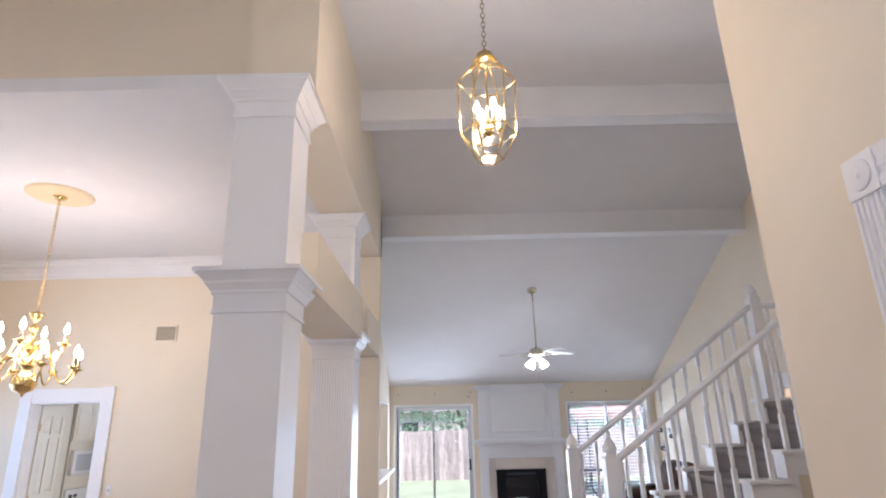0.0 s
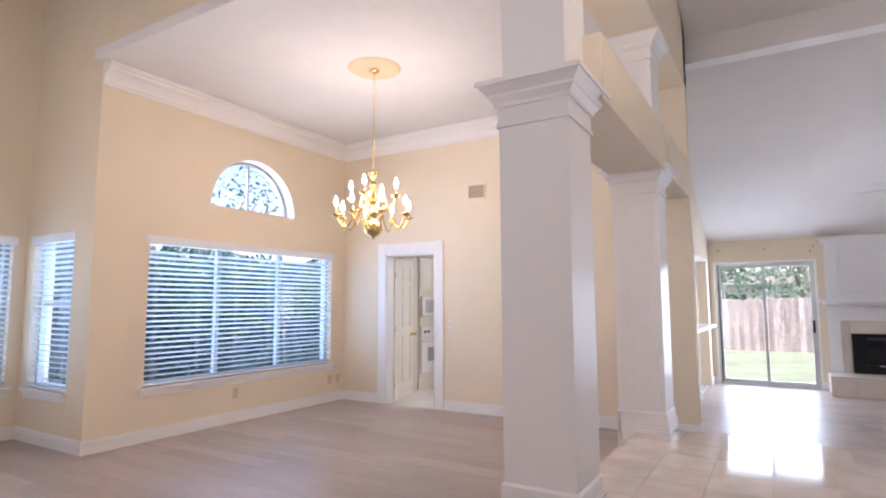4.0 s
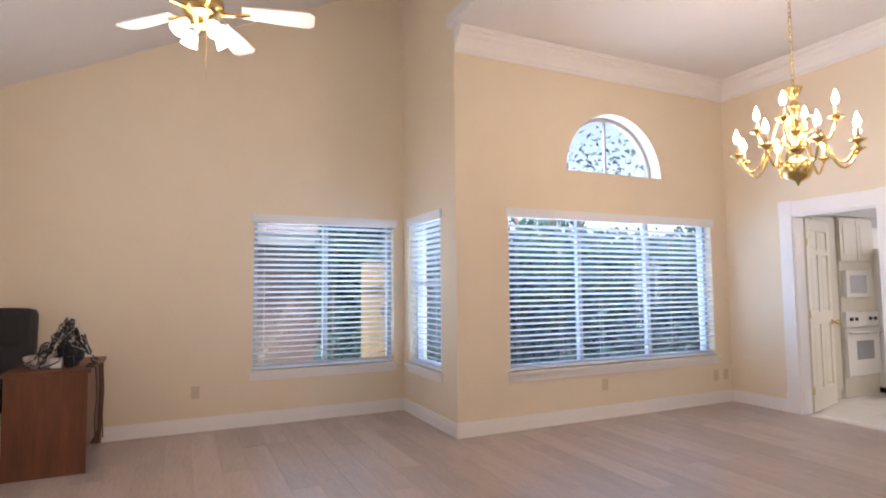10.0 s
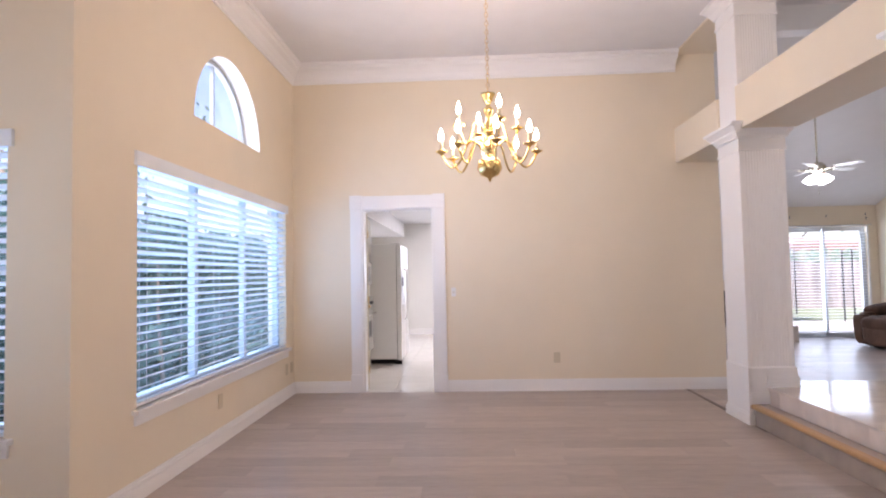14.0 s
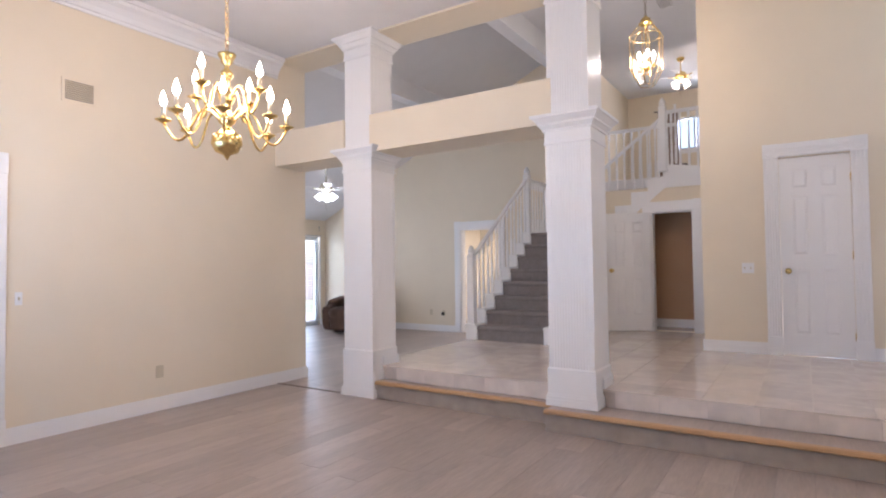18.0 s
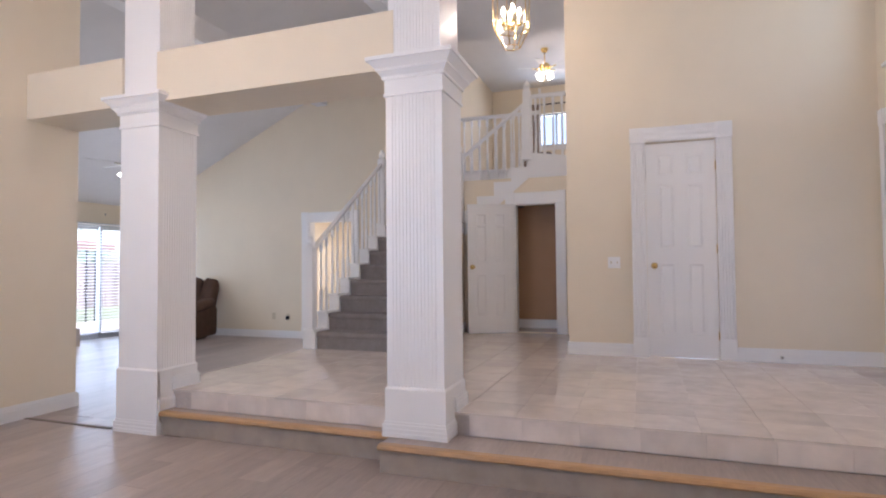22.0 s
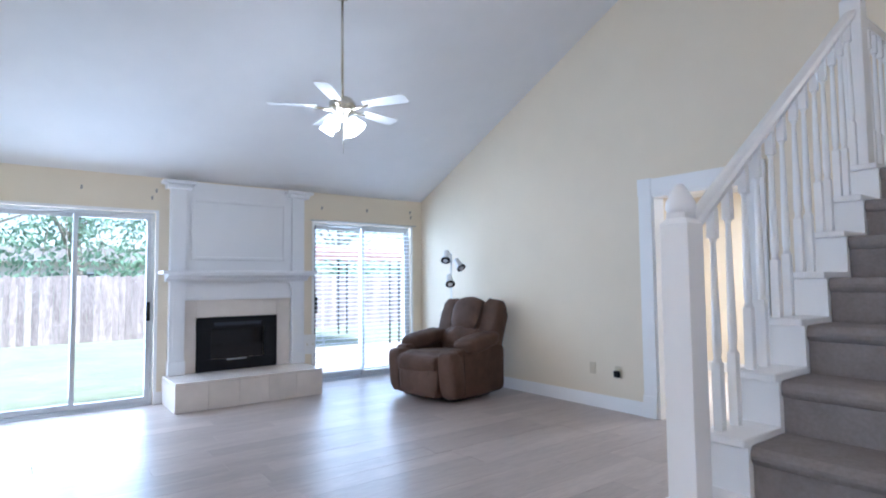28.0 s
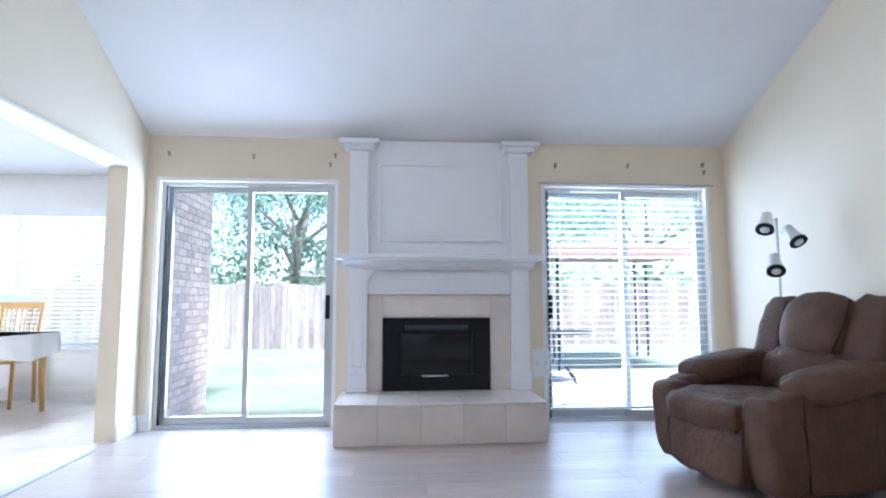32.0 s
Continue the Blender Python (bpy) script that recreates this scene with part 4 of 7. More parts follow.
window("window_1", "x", 4.635, 7.36, 0.54, 2.06, WX, 1, 0.11, (0.33, 0.67), label="wide white three-part dining window")
blind("x", 4.62, 7.375, 0.545, 2.07, WX, 1, -0.025, 20, "white slatted blind on the wide dining window", pitch=0.055, width=0.056)
window("window_2", "x", 2.49, 3.96, 0.53, 2.06, SX, 1, 0.11, (0.5,), label="white sliding window of the sitting room")
blind("x", 2.475, 3.975, 0.535, 2.07, SX, 1, -0.025, 18, "white slatted blind on the sitting room window", pitch=0.055, width=0.056)
window("window_3", "y", -5.45, -4.65, 0.53, 2.06, 4.08, -1, 0.11, (), (0.55,), label="white single window beside the corner")
blind("y", -5.465, -4.635, 0.535, 2.07, 4.08, -1, -0.025, 20, "white slatted blind on the corner window", pitch=0.055, width=0.056)
for a in (-4.44, -3.18):
    window("window_4" if a < -4 else "window_5", "y", a, a + 1.05, 0.56, 2.66, -0.40, 1, 0.08, (), (0.38,), label="tall white double-hung bay window")
    blind("y", a - 0.01, a + 1.06, 0.565, 2.67, -0.40, 1, -0.018, 33, "white slatted blind on a tall bay window", pitch=0.043)
for a in (-4.44, -3.18):
    t = bpy.data.objects["window_4" if a < -4 else "window_5"]
    for u in (a + 0.37, a + 0.68):
        for z0, z1 in ((0.606, 1.337), (1.379, 2.614)):
            boxpart("muntin", (u - 0.008, u + 0.008, -0.49, -0.472, z0, z1), PVC, t)
    for z in (0.97, 1.79, 2.20):
        for u0, u1 in ((a + 0.046, a + 0.361), (a + 0.379, a + 0.671), (a + 0.689, a + 1.004)):
            boxpart("muntin", (u0, u1, -0.488, -0.474, z - 0.008, z + 0.008), PVC, t)
window("window_6", "y", -2.91, -0.85, 0.54, 2.02, NK, -1, 0.10, (0.5,), label="wide white breakfast room window")
blind("y", -2.92, -1.89, 0.54, 2.03, NK, -1, -0.02, 18, "white slatted blind on the breakfast window")
blind("y", -1.87, -0.84, 0.54, 2.03, NK, -1, -0.02, 18, "white slatted blind on the breakfast window")
for a in (0.36, 1.68):
    window("window_7" if a < 1 else "window_8", "y", a, a + 0.77, 2.92, 4.40, 0.80, 1, 0.12, (0.5,), (0.34, 0.67), label="white framed high entry window")
window("window_9", "x", 3.75, 4.95, 3.93, 4.68, 9.40, -1, 0.08, (0.33, 0.67), label="bright upstairs loft window")
# half-round window
t = thing("window_10", "half-round white window above the dining window", "window", kind="structure")
bm = bmesh.new()
n = 24
for r0, r1 in ((R_ARCH - 0.04, R_ARCH),):
    for i in range(n):
        a, b = math.pi * i / n, math.pi * (i + 1) / n
        prism(bm, [(A_Y + r0 * math.cos(a), A_Z + r0 * math.sin(a)), (A_Y + r1 * math.cos(a), A_Z + r1 * math.sin(a)), (A_Y + r1 * math.cos(b), A_Z + r1 * math.sin(b)), (A_Y + r0 * math.cos(b), A_Z + r0 * math.sin(b))], "x", WX - 0.19, WX - 0.14)
bx(bm, WX - 0.19, WX - 0.14, A_Y - R_ARCH + 0.04, A_Y + R_ARCH - 0.04, A_Z, A_Z + 0.035)
part("window_frame", bm, PVC, t)
bm = bmesh.new()
prism(bm, [(A_Y + (R_ARCH - 0.03) * math.cos(math.pi * i / n), A_Z + 0.004 + (R_ARCH - 0.03) * math.sin(math.pi * i / n)) for i in range(n + 1)], "x", WX - 0.168, WX - 0.162)
p = part("pane", bm, GLASS, t)
p.visible_shadow = False
boxpart("mullion", (WX - 0.18, WX - 0.15, A_Y - 0.012, A_Y + 0.012, A_Z + 0.035, A_Z + R_ARCH - 0.04), PVC, t)
bm = bmesh.new()
for i in range(n):
    a, b = math.pi * i / n, math.pi * (i + 1) / n
    r0, r1 = R_ARCH - 0.004, R_ARCH + 0.0
    prism(bm, [(A_Y + r0 * math.cos(a), A_Z + r0 * math.sin(a)), (A_Y + r1 * math.cos(a), A_Z + r1 * math.sin(a)), (A_Y + r1 * math.cos(b), A_Z + r1 * math.sin(b)), (A_Y + r0 * math.cos(b), A_Z + r0 * math.sin(b))], "x", WX - 0.139, WX + 0.002)
part("reveal", bm, TRIM, t)


def slider(name, u0, u1, label, handle):
    t = thing(name, label, "sliding door", kind="structure")
    f = oriented("y", NY, -1)
    d, z1, mid = 0.10, 2.03, (u0 + u1) / 2
    for a, b, za, zb in ((u0, u0 + 0.03, 0, z1), (u1 - 0.03, u1, 0, z1), (u0 + 0.03, u1 - 0.03, z1 - 0.03, z1), (u0 + 0.03, u1 - 0.03, -0.01, 0.028)):
        part("track_frame", obox(f, a, b, -d - 0.06, -d + 0.05, za, zb), ALU, t)
    for k, (a, b) in enumerate(((u0 + 0.03, mid + 0.02), (mid - 0.02, u1 - 0.03))):
        dd = d + (0.022 if k == 0 else -0.022)
        leaf = part("leaf", obox(f, a, a + 0.042, -dd - 0.016, -dd + 0.016, 0.03, z1 - 0.032), ALU, t)
        for x0, x1, za, zb in ((b - 0.042, b, 0.03, z1 - 0.032), (a + 0.042, b - 0.042, 0.03, 0.085), (a + 0.042, b - 0.042, z1 - 0.075, z1 - 0.032)):
            part("rail", obox(f, x0, x1, -dd - 0.016, -dd + 0.016, za, zb), ALU, leaf)
        p = part("pane", obox(f, a + 0.042, b - 0.042, -dd - 0.003, -dd + 0.003, 0.085, z1 - 0.075), GLASS, leaf)
        p.visible_shadow = False
    u = u1 - 0.05 if handle > 0 else u0 + 0.05
    part("handle", obox(f, u - 0.018, u + 0.018, -d + 0.04, -d + 0.062, 0.88, 1.08), BLACK, t, "black pull handle")
    part("weather_seal", obox(f, u0 + 0.031, u0 + 0.043, -d + 0.02, -d + 0.05, 0.03, z1 - 0.03), BLACK, t, "black rubber seal")
    part("floor_track", obox(f, u0 + 0.03, u1 - 0.03, -d + 0.05, -0.02, 0.001, 0.012), ALU, t)
    # white lining of the opening
    for a, b, za, zb in ((u0 - 0.03, u0, 0, z1 + 0.03), (u1, u1 + 0.03, 0, z1 + 0.03), (u0, u1, z1, z1 + 0.03)):
        part("casing", obox(f, a, b, 0.0005, 0.012, za, zb), TRIM, t)
    return t


slider("door_1", 0.27, 1.70, "aluminium sliding glass door to the garden", 1)
slider("door_2", 3.515, 4.99, "aluminium sliding glass door behind a blind", -1)
blind("y", 3.535, 4.99, 0.10, 2.05, NY, -1, -0.02, 12, "raised white slatted blind before the sliding door", pitch=0.055, valance=False, width=0.045)
bm = bmesh.new()
tube(bm, [(3.46, 11.955, 2.055), (5.06, 11.955, 2.055)], 0.008)
tagged(part("curtain_rod", bm, ALU), "thin metal blind rail above the sliding door", "blind rail")
HOOK = mat("bracket_metal", (0.35, 0.33, 0.30), 0.4, 0.8)
for x, z in ((0.33, 2.26), (1.02, 2.25), (1.70, 2.27), (1.66, 2.19), (3.62, 2.22), (4.28, 2.23), (4.98, 2.25), (4.99, 2.18)):
    bm = bmesh.new()
    bx(bm, x - 0.009, x + 0.009, NY - 0.006, NY - 0.001, z - 0.02, z + 0.02)
    tube(bm, [(x, NY - 0.005, z), (x, NY - 0.03, z + 0.004), (x, NY - 0.034, z + 0.018)], 0.004)
    tagged(part("curtain_bracket", bm, HOOK), "small bare metal curtain bracket on the wall", "bracket", "curtain brackets")

# ---- entry doors ----
LEAD = mat("lead_came", (0.05, 0.05, 0.055), 0.5, 0.6, grain=0.1, scale=60, bump=0)
FROST = glass("leaded_glass", (0.88, 0.88, 0.93), 0.12, 0.30)


def front_leaf(x0, x1, knob_side):
    t = thing("front_door", "dark brown entry door with an oval-patterned leaded glass pane", "door", "double entry doors")
    y0, y1, z0, z1 = 0.67, 0.715, T + 0.012, 2.40
    gx0, gx1, gz0, gz1 = x0 + 0.24, x1 - 0.24, T + 0.27, 2.13
    bm = bmesh.new()
    for a, b, za, zb in ((x0, gx0, z0, z1), (gx1, x1, z0, z1), (gx0, gx1, z0, gz0), (gx0, gx1, gz1, z1)):
        bx(bm, a, b, y0, y1, za, zb)
    part("slab", bm, DARKWOOD, t)
    bm = bmesh.new()
    for a, b, za, zb in ((gx0 - 0.035, gx0, gz0 - 0.035, gz1 + 0.035), (gx1, gx1 + 0.035, gz0 - 0.035, gz1 + 0.035), (gx0, gx1, gz0 - 0.035, gz0), (gx0, gx1, gz1, gz1 + 0.035)):
        bx(bm, a, b, y1, y1 + 0.014, za, zb)
    bevel(bm, 0.004)
    part("glass_moulding", bm, DARKWOOD, t)
    bm = bmesh.new()
    bx(bm, gx0 - 0.05, gx1 + 0.05, y1 + 0.015, y1 + 0.055, gz1 - 0.01, gz1 + 0.035)
    bevel(bm, 0.006)
    part("shade_roll", bm, DARKWOOD, t, "rolled dark shade on its bracket")
    g = part("pane", (lambda b: (bx(b, gx0, gx1, y0 + 0.02, y0 + 0.026, gz0, gz1), b)[1])(bmesh.new()), FROST, t, "leaded glass pane")
    cx, cz, yy = (gx0 + gx1) / 2, (gz0 + gz1) / 2, y0 + 0.03
    w, h = (gx1 - gx0) / 2, (gz1 - gz0) / 2
    lines = []
    for m_ in (0.022, 0.075):
        lines.append([(cx - w + m_, cz - h + m_), (cx + w - m_, cz - h + m_), (cx + w - m_, cz + h - m_), (cx - w + m_, cz + h - m_), (cx - w + m_, cz - h + m_)])
    wi, hi = w - 0.075, h - 0.075
    for z in (-0.86, -0.60, 0.60, 0.86):
        lines.append([(cx - w, cz + z * h), (cx + w, cz + z * h)])
    for z in (-0.36, -0.12, 0.12, 0.36):
        for q in (-1, 1):
            lines.append([(cx + q * w, cz + z * h), (cx + q * wi, cz + z * h)])
    # two crossing waves, an oval and pointed lenses down the middle
    for q in (-1, 1):
        lines.append([(cx + q * wi * 0.95 * abs(math.cos(math.pi * k / 24)) ** 1.4, cz - 0.60 * h + 1.2 * h * k / 24) for k in range(25)])
        lines.append([(cx + q * wi * 0.45 * math.sin(math.pi * k / 16), cz - 0.34 * h + 0.68 * h * k / 16) for k in range(17)])
        for c0, c1 in ((-0.80, -0.42), (0.42, 0.80), (-0.20, 0.20)):
            lines.append([(cx + q * wi * 0.24 * math.sin(math.pi * k / 12), cz + h * (c0 + (c1 - c0) * k / 12)) for k in range(13)])
        lines.append([(cx, cz + q * h), (cx, cz + q * 0.80 * h)])
    for ln in lines:
        bm = bmesh.new()
        tube(bm, [(a, yy, b) for a, b in ln], 0.0024, 5)
        part("lead_line", bm, LEAD, t)
    kx = x0 + 0.07 if knob_side < 0 else x1 - 0.07
    bm = bmesh.new()
    knob(bm, kx, T + 0.93, y1, 1, 0.03)
    part("knob", bm, BRASS, t, "polished brass knob")
    for z in (1.10, 1.27) if knob_side > 0 else (1.10,):
        bm = bmesh.new()
        lathe(bm, [(0.03, 0), (0.03, 0.012), (0.018, 0.02), (0.018, 0.03)], (kx, y1, T + z), 14, Matrix.Rotation(-math.pi / 2, 3, "X"))
        part("deadbolt", bm, BRASS, t)
    for z in (0.25, 1.0, 1.75):
        xx = x1 if knob_side < 0 else x0
        bm = bmesh.new()
        tube(bm, [(xx, y1 + 0.005, T + z - 0.05), (xx, y1 + 0.005, T + z + 0.05)], 0.008)
        part("hinge", bm, LEAD, t)


front_leaf(1.473, 2.56, -1)
front_leaf(0.38, 1.467, 1)
tagged(boxpart("threshold", (0.36, 2.58, 0.64, 0.81, T - 0.01, T + 0.012), mat("oak_threshold", (0.42, 0.30, 0.16), 0.5)), "worn oak threshold under the entry doors", "threshold", kind="structure")

# ---- fireplace ----
fp = thing("fireplace", "white panelled fireplace with a black firebox", "fireplace", at=(2.59, NY, 0))


def fbox(name, x0, x1, d0, d1, z0, z1, m, bev=0.003, parent=None, label=""):
    ob = boxpart(name, (x0 - 2.59, x1 - 2.59, -d1, -d0, z0, z1), m, parent or fp, label, bev)
    return ob


fbox("chimney_breast", 1.97, 3.21, 0.001, 0.035, 1.36, 2.40, CHALK)
for a, b in ((1.83, 1.985), (3.195, 3.35)):
    fbox("pilaster", a, b, 0.001, 0.085, 0.29, 1.345, CHALK)
    fbox("pilaster_panel", a + 0.035, b - 0.035, 0.085, 0.091, 0.50, 1.20, CHALK)
    fbox("pilaster_foot", a - 0.008, b + 0.008, 0.001, 0.1, 0.292, 0.44, CHALK)
    fbox("upper_pilaster", a, b, 0.001, 0.085, 1.41, 2.30, CHALK)
    fbox("pilaster_capital", a - 0.05, b + 0.05, 0.001, 0.14, 2.30, 2.345, CHALK, 0.008)
    fbox("pilaster_capital", a - 0.09, b + 0.09, 0.001, 0.17, 2.346, 2.385, CHALK, 0.008)
bm = bmesh.new()
prism(bm, [(-0.16, 1.345), (-0.10, 1.32), (-0.092, 1.29), (-0.001, 1.29), (-0.001, 1.372), (-0.23, 1.372), (-0.23, 1.355)], "x", 1.79 - 2.59, 3.39 - 2.59)
part("mantel_moulding", bm, CHALK, fp)
fbox("mantel_shelf", 1.73, 3.45, 0.001, 0.255, 1.372, 1.408, CHALK, 0.006)
bm = bmesh.new()
pts = [(1.985 - 2.59, 1.345), (1.985 - 2.59, 1.16)] + [(1.985 - 2.59 + 0.10 * (1 - math.cos(a)), 1.16 + 0.13 * math.sin(a)) for a in [math.pi / 2 * i / 8 for i in range(9)]]
pts += [(3.195 - 2.59 - 0.10 * (1 - math.cos(a)), 1.16 + 0.13 * math.sin(a)) for a in [math.pi / 2 * i / 8 for i in range(8, -1, -1)]] + [(3.195 - 2.59, 1.16), (3.195 - 2.59, 1.345)]
prism(bm, pts, "y", -0.075, -0.03)
part("frieze_arch", bm, CHALK, fp)
fbox("frieze", 1.985, 3.195, 0.001, 0.045, 1.095, 1.345, CHALK)
fbox("frieze_bead", 1.985, 3.195, 0.045, 0.06, 1.085, 1.115, CHALK)
fbox("surround", 1.985, 2.113, 0.001, 0.03, 0.29, 1.085, MARBLE, label="beige marble surround")
fbox("surround", 3.02, 3.195, 0.001, 0.03, 0.29, 1.085, MARBLE)
fbox("surround", 2.113, 3.02, 0.001, 0.03, 0.89, 1.085, MARBLE)
for a, b, za, zb in ((2.05, 2.09, 1.53, 2.22), (3.09, 3.13, 1.53, 2.22), (2.09, 3.09, 1.53, 1.57), (2.09, 3.09, 2.18, 2.22)):
    fbox("panel_moulding", a, b, 0.035, 0.052, za, zb, CHALK, 0.006)
fb = fbox("firebox_frame", 2.118, 3.015, 0.03, 0.05, 0.292, 0.42, BLACK, label="black metal firebox frame")
for a, b, za, zb in ((2.118, 2.27, 0.42, 0.76), (2.865, 3.015, 0.42, 0.76), (2.118, 3.015, 0.76, 0.888)):
    fbox("frame_bar", a, b, 0.03, 0.05, za, zb, BLACK, parent=fb)
for a, b, za, zb in ((2.118, 2.126, 0.292, 0.888), (3.007, 3.015, 0.292, 0.888), (2.126, 3.007, 0.880, 0.888), (2.126, 3.007, 0.292, 0.300)):
    fbox("frame_edge", a, b, 0.05, 0.062, za, zb, BLACK, parent=fb)
fbox("fire_glass", 2.27, 2.865, 0.022, 0.028, 0.42, 0.76, mat("smoked_glass", (0.01, 0.01, 0.012), 0.06, grain=0.02, bump=0), label="dark fire glass")
fbox("grate", 2.44, 2.66, 0.05, 0.056, 0.405, 0.417, ALU, 0.002, label="silver pull handle")
fbox("ash_door", 2.30, 2.83, 0.05, 0.055, 0.792, 0.83, mat("vent_slot", (0.03, 0.035, 0.05), 0.4), 0.002)
hearth = thing("hearth", "raised hearth faced with pale beige marble tiles", "hearth", at=(2.56, 11.66, 0))
boxpart("core", (-0.765, 0.765, -0.31, 0.318, 0.002, 0.27), GROUT, hearth)
for i in range(5):
    a = -0.775 + 1.55 * i / 5
    boxpart("marble_tile", (a + 0.001, a + 0.309, -0.32, 0.318, 0.271, 0.291), MARBLE, hearth, bev=0.002)
    boxpart("marble_tile", (a + 0.001, a + 0.309, -0.322, -0.311, 0.002, 0.268), MARBLE, hearth, bev=0.002)
for s in (-1, 1):
    boxpart("marble_tile", (0.766 if s > 0 else -0.777, 0.777 if s > 0 else -0.766, -0.31, 0.318, 0.002, 0.268), MARBLE, hearth, bev=0.002)

# ---- soft shapes ----


def puff(bm, c, size, e=0.45, n=20, k=12, folds=0.0, m=None, seed=0.0):
    """A cushion: a rounded box of half sizes, with slight folds."""
    def sp(v, p):
        return math.copysign(abs(v) ** p, v)
    rings = []
    for j in range(k + 1):
        v = -math.pi / 2 + math.pi * j / k
        ring = []
        for i in range(n):
            u = 2 * math.pi * i / n
            p = Vector((size[0] * sp(math.cos(v), e) * sp(math.cos(u), e), size[1] * sp(math.cos(v), e) * sp(math.sin(u), e), size[2] * sp(math.sin(v), e)))
            if folds:
                q = p * 7 + Vector((seed, seed * 2, 0))
                p *= 1 + folds * noise.noise(q) + folds * 0.6 * noise.noise(q * 2.7)
            ring.append(bm.verts.new(((m @ p) if m else p) + Vector(c)))
        rings.append(ring)
    for a, b in zip(rings[1:-2], rings[2:-1]):
        for i in range(n):
            bm.faces.new((a[i], a[(i + 1) % n], b[(i + 1) % n], b[i])).smooth = True
    for ring in (rings[1], rings[-2]):
        bm.faces.new(ring).smooth = True
    for ring in (rings[0], rings[-1]):
        for v in ring:
            bm.verts.remove(v)


LEATHER = mat("brown_suede", (0.092, 0.050, 0.033), 0.68, grain=0.42, scale=6.0, bump=0.075, bump_scale=30, spec=0.3)
rec = thing("recliner", "brown suede recliner armchair with padded arms and headrest", "armchair", at=pose(4.43, 10.40, 0, 0, 0, -80) @ Matrix.Diagonal((0.97, 0.92, 1.025, 1)))


def cushion(name, c, s, e=0.45, rx=0, folds=0.05, n=28, k=16, seed=0.0, label=""):
    bm = bmesh.new()
    puff(bm, c, s, e, n, k, folds, Matrix.Rotation(radians(rx), 3, "X"), seed)
    part(name, bm, LEATHER, rec, label)


boxpart("base_plinth", (-0.34, 0.34, -0.30, 0.34, 0.0, 0.07), BLACK, rec, bev=0.01)
for sx in (-1, 1):
    cushion("side_panel", (sx * 0.40, 0.02, 0.30), (0.09, 0.44, 0.25), 0.22, folds=0.015, seed=sx)
    cushion("arm_pad", (sx * 0.41, 0.02, 0.585), (0.14, 0.34, 0.085), 0.62, 7, 0.085, 48, 26, 3 + sx)
    cushion("front_panel", (sx * 0.385, -0.41, 0.29), (0.125, 0.115, 0.235), 0.5, 6, 0.075, 44, 26, 5 + sx)
    cushion("wing", (sx * 0.322, 0.425, 0.715), (0.135, 0.115, 0.325), 0.5, -22, 0.06, 44, 28, 17 + sx)
cushion("seat", (0, -0.10, 0.40), (0.29, 0.40, 0.10), 0.5, -3, 0.05, 36, 16, 7)
cushion("seat_roll", (0, -0.445, 0.405), (0.335, 0.14, 0.09), 0.5, 10, 0.13, 48, 22, 8)
cushion("footrest", (0, -0.475, 0.225), (0.30, 0.09, 0.175), 0.4, -6, 0.11, 44, 22, 9)
cushion("backrest", (0, 0.495, 0.63), (0.42, 0.10, 0.36), 0.38, -24, 0.03, 36, 20, 11)
cushion("lumbar_cushion", (0, 0.28, 0.575), (0.30, 0.10, 0.13), 0.6, -14, 0.20, 60, 32, 13)
cushion("head_pillow", (0, 0.405, 0.835), (0.232, 0.125, 0.222), 0.66, -24, 0.05, 52, 30, 15)
cushion("back_panel", (0, 0.455, 0.42), (0.42, 0.06, 0.34), 0.35, -8, 0.02, 24, 14, 21)
for i in range(7):
    # gathered pleats fanning out below the pillow
    u = (i - 3) / 3
    bm = bmesh.new()
    tube(bm, [(u * 0.10, 0.272, 0.655), (u * 0.17, 0.222, 0.60), (u * 0.235, 0.205, 0.545)], [0.006, 0.013, 0.006], 6)
    part("pleat", bm, LEATHER, rec)
bm = bmesh.new()
tube(bm, [(-0.20 + 0.05 * i, 0.26 - 0.0013 * (i - 4) ** 2 * 0.5, 0.665 - 0.012 * (4 - abs(i - 4))) for i in range(9)], 0.006, 6)
part("piping", bm, LEATHER, rec)

# seam tubes darker than the suede: crease shade is put into their colour
SEAM = mat("seam_crease_shade", (0.03, 0.018, 0.013), 0.9, grain=0.1, bump=0)
for x in (0.16,):
    bm = bmesh.new()
    tube(bm, [(x, -0.552, 0.10), (x * 1.05, -0.556, 0.22), (x * 1.1, -0.55, 0.34)], 0.0045, 6)
    part("seam", bm, SEAM, rec)
for sx in (-1, 1):
    bm = bmesh.new()
    tube(bm, [(sx * 0.489, -0.30, 0.08), (sx * 0.491, -0.305, 0.28), (sx * 0.486, -0.31, 0.50)], 0.0045, 6)
    part("seam", bm, SEAM, rec)
    bm = bmesh.new()
    tube(bm, [(sx * 0.298, -0.53, 0.09), (sx * 0.300, -0.545, 0.24), (sx * 0.300, -0.53, 0.40)], 0.004, 6)
    part("seam", bm, SEAM, rec)
    bm = bmesh.new()
    tube(bm, [(sx * 0.222, 0.40, 1.0), (sx * 0.226, 0.325, 0.85), (sx * 0.185, 0.262, 0.70)], 0.006, 6)
    part("seam", bm, SEAM, rec)

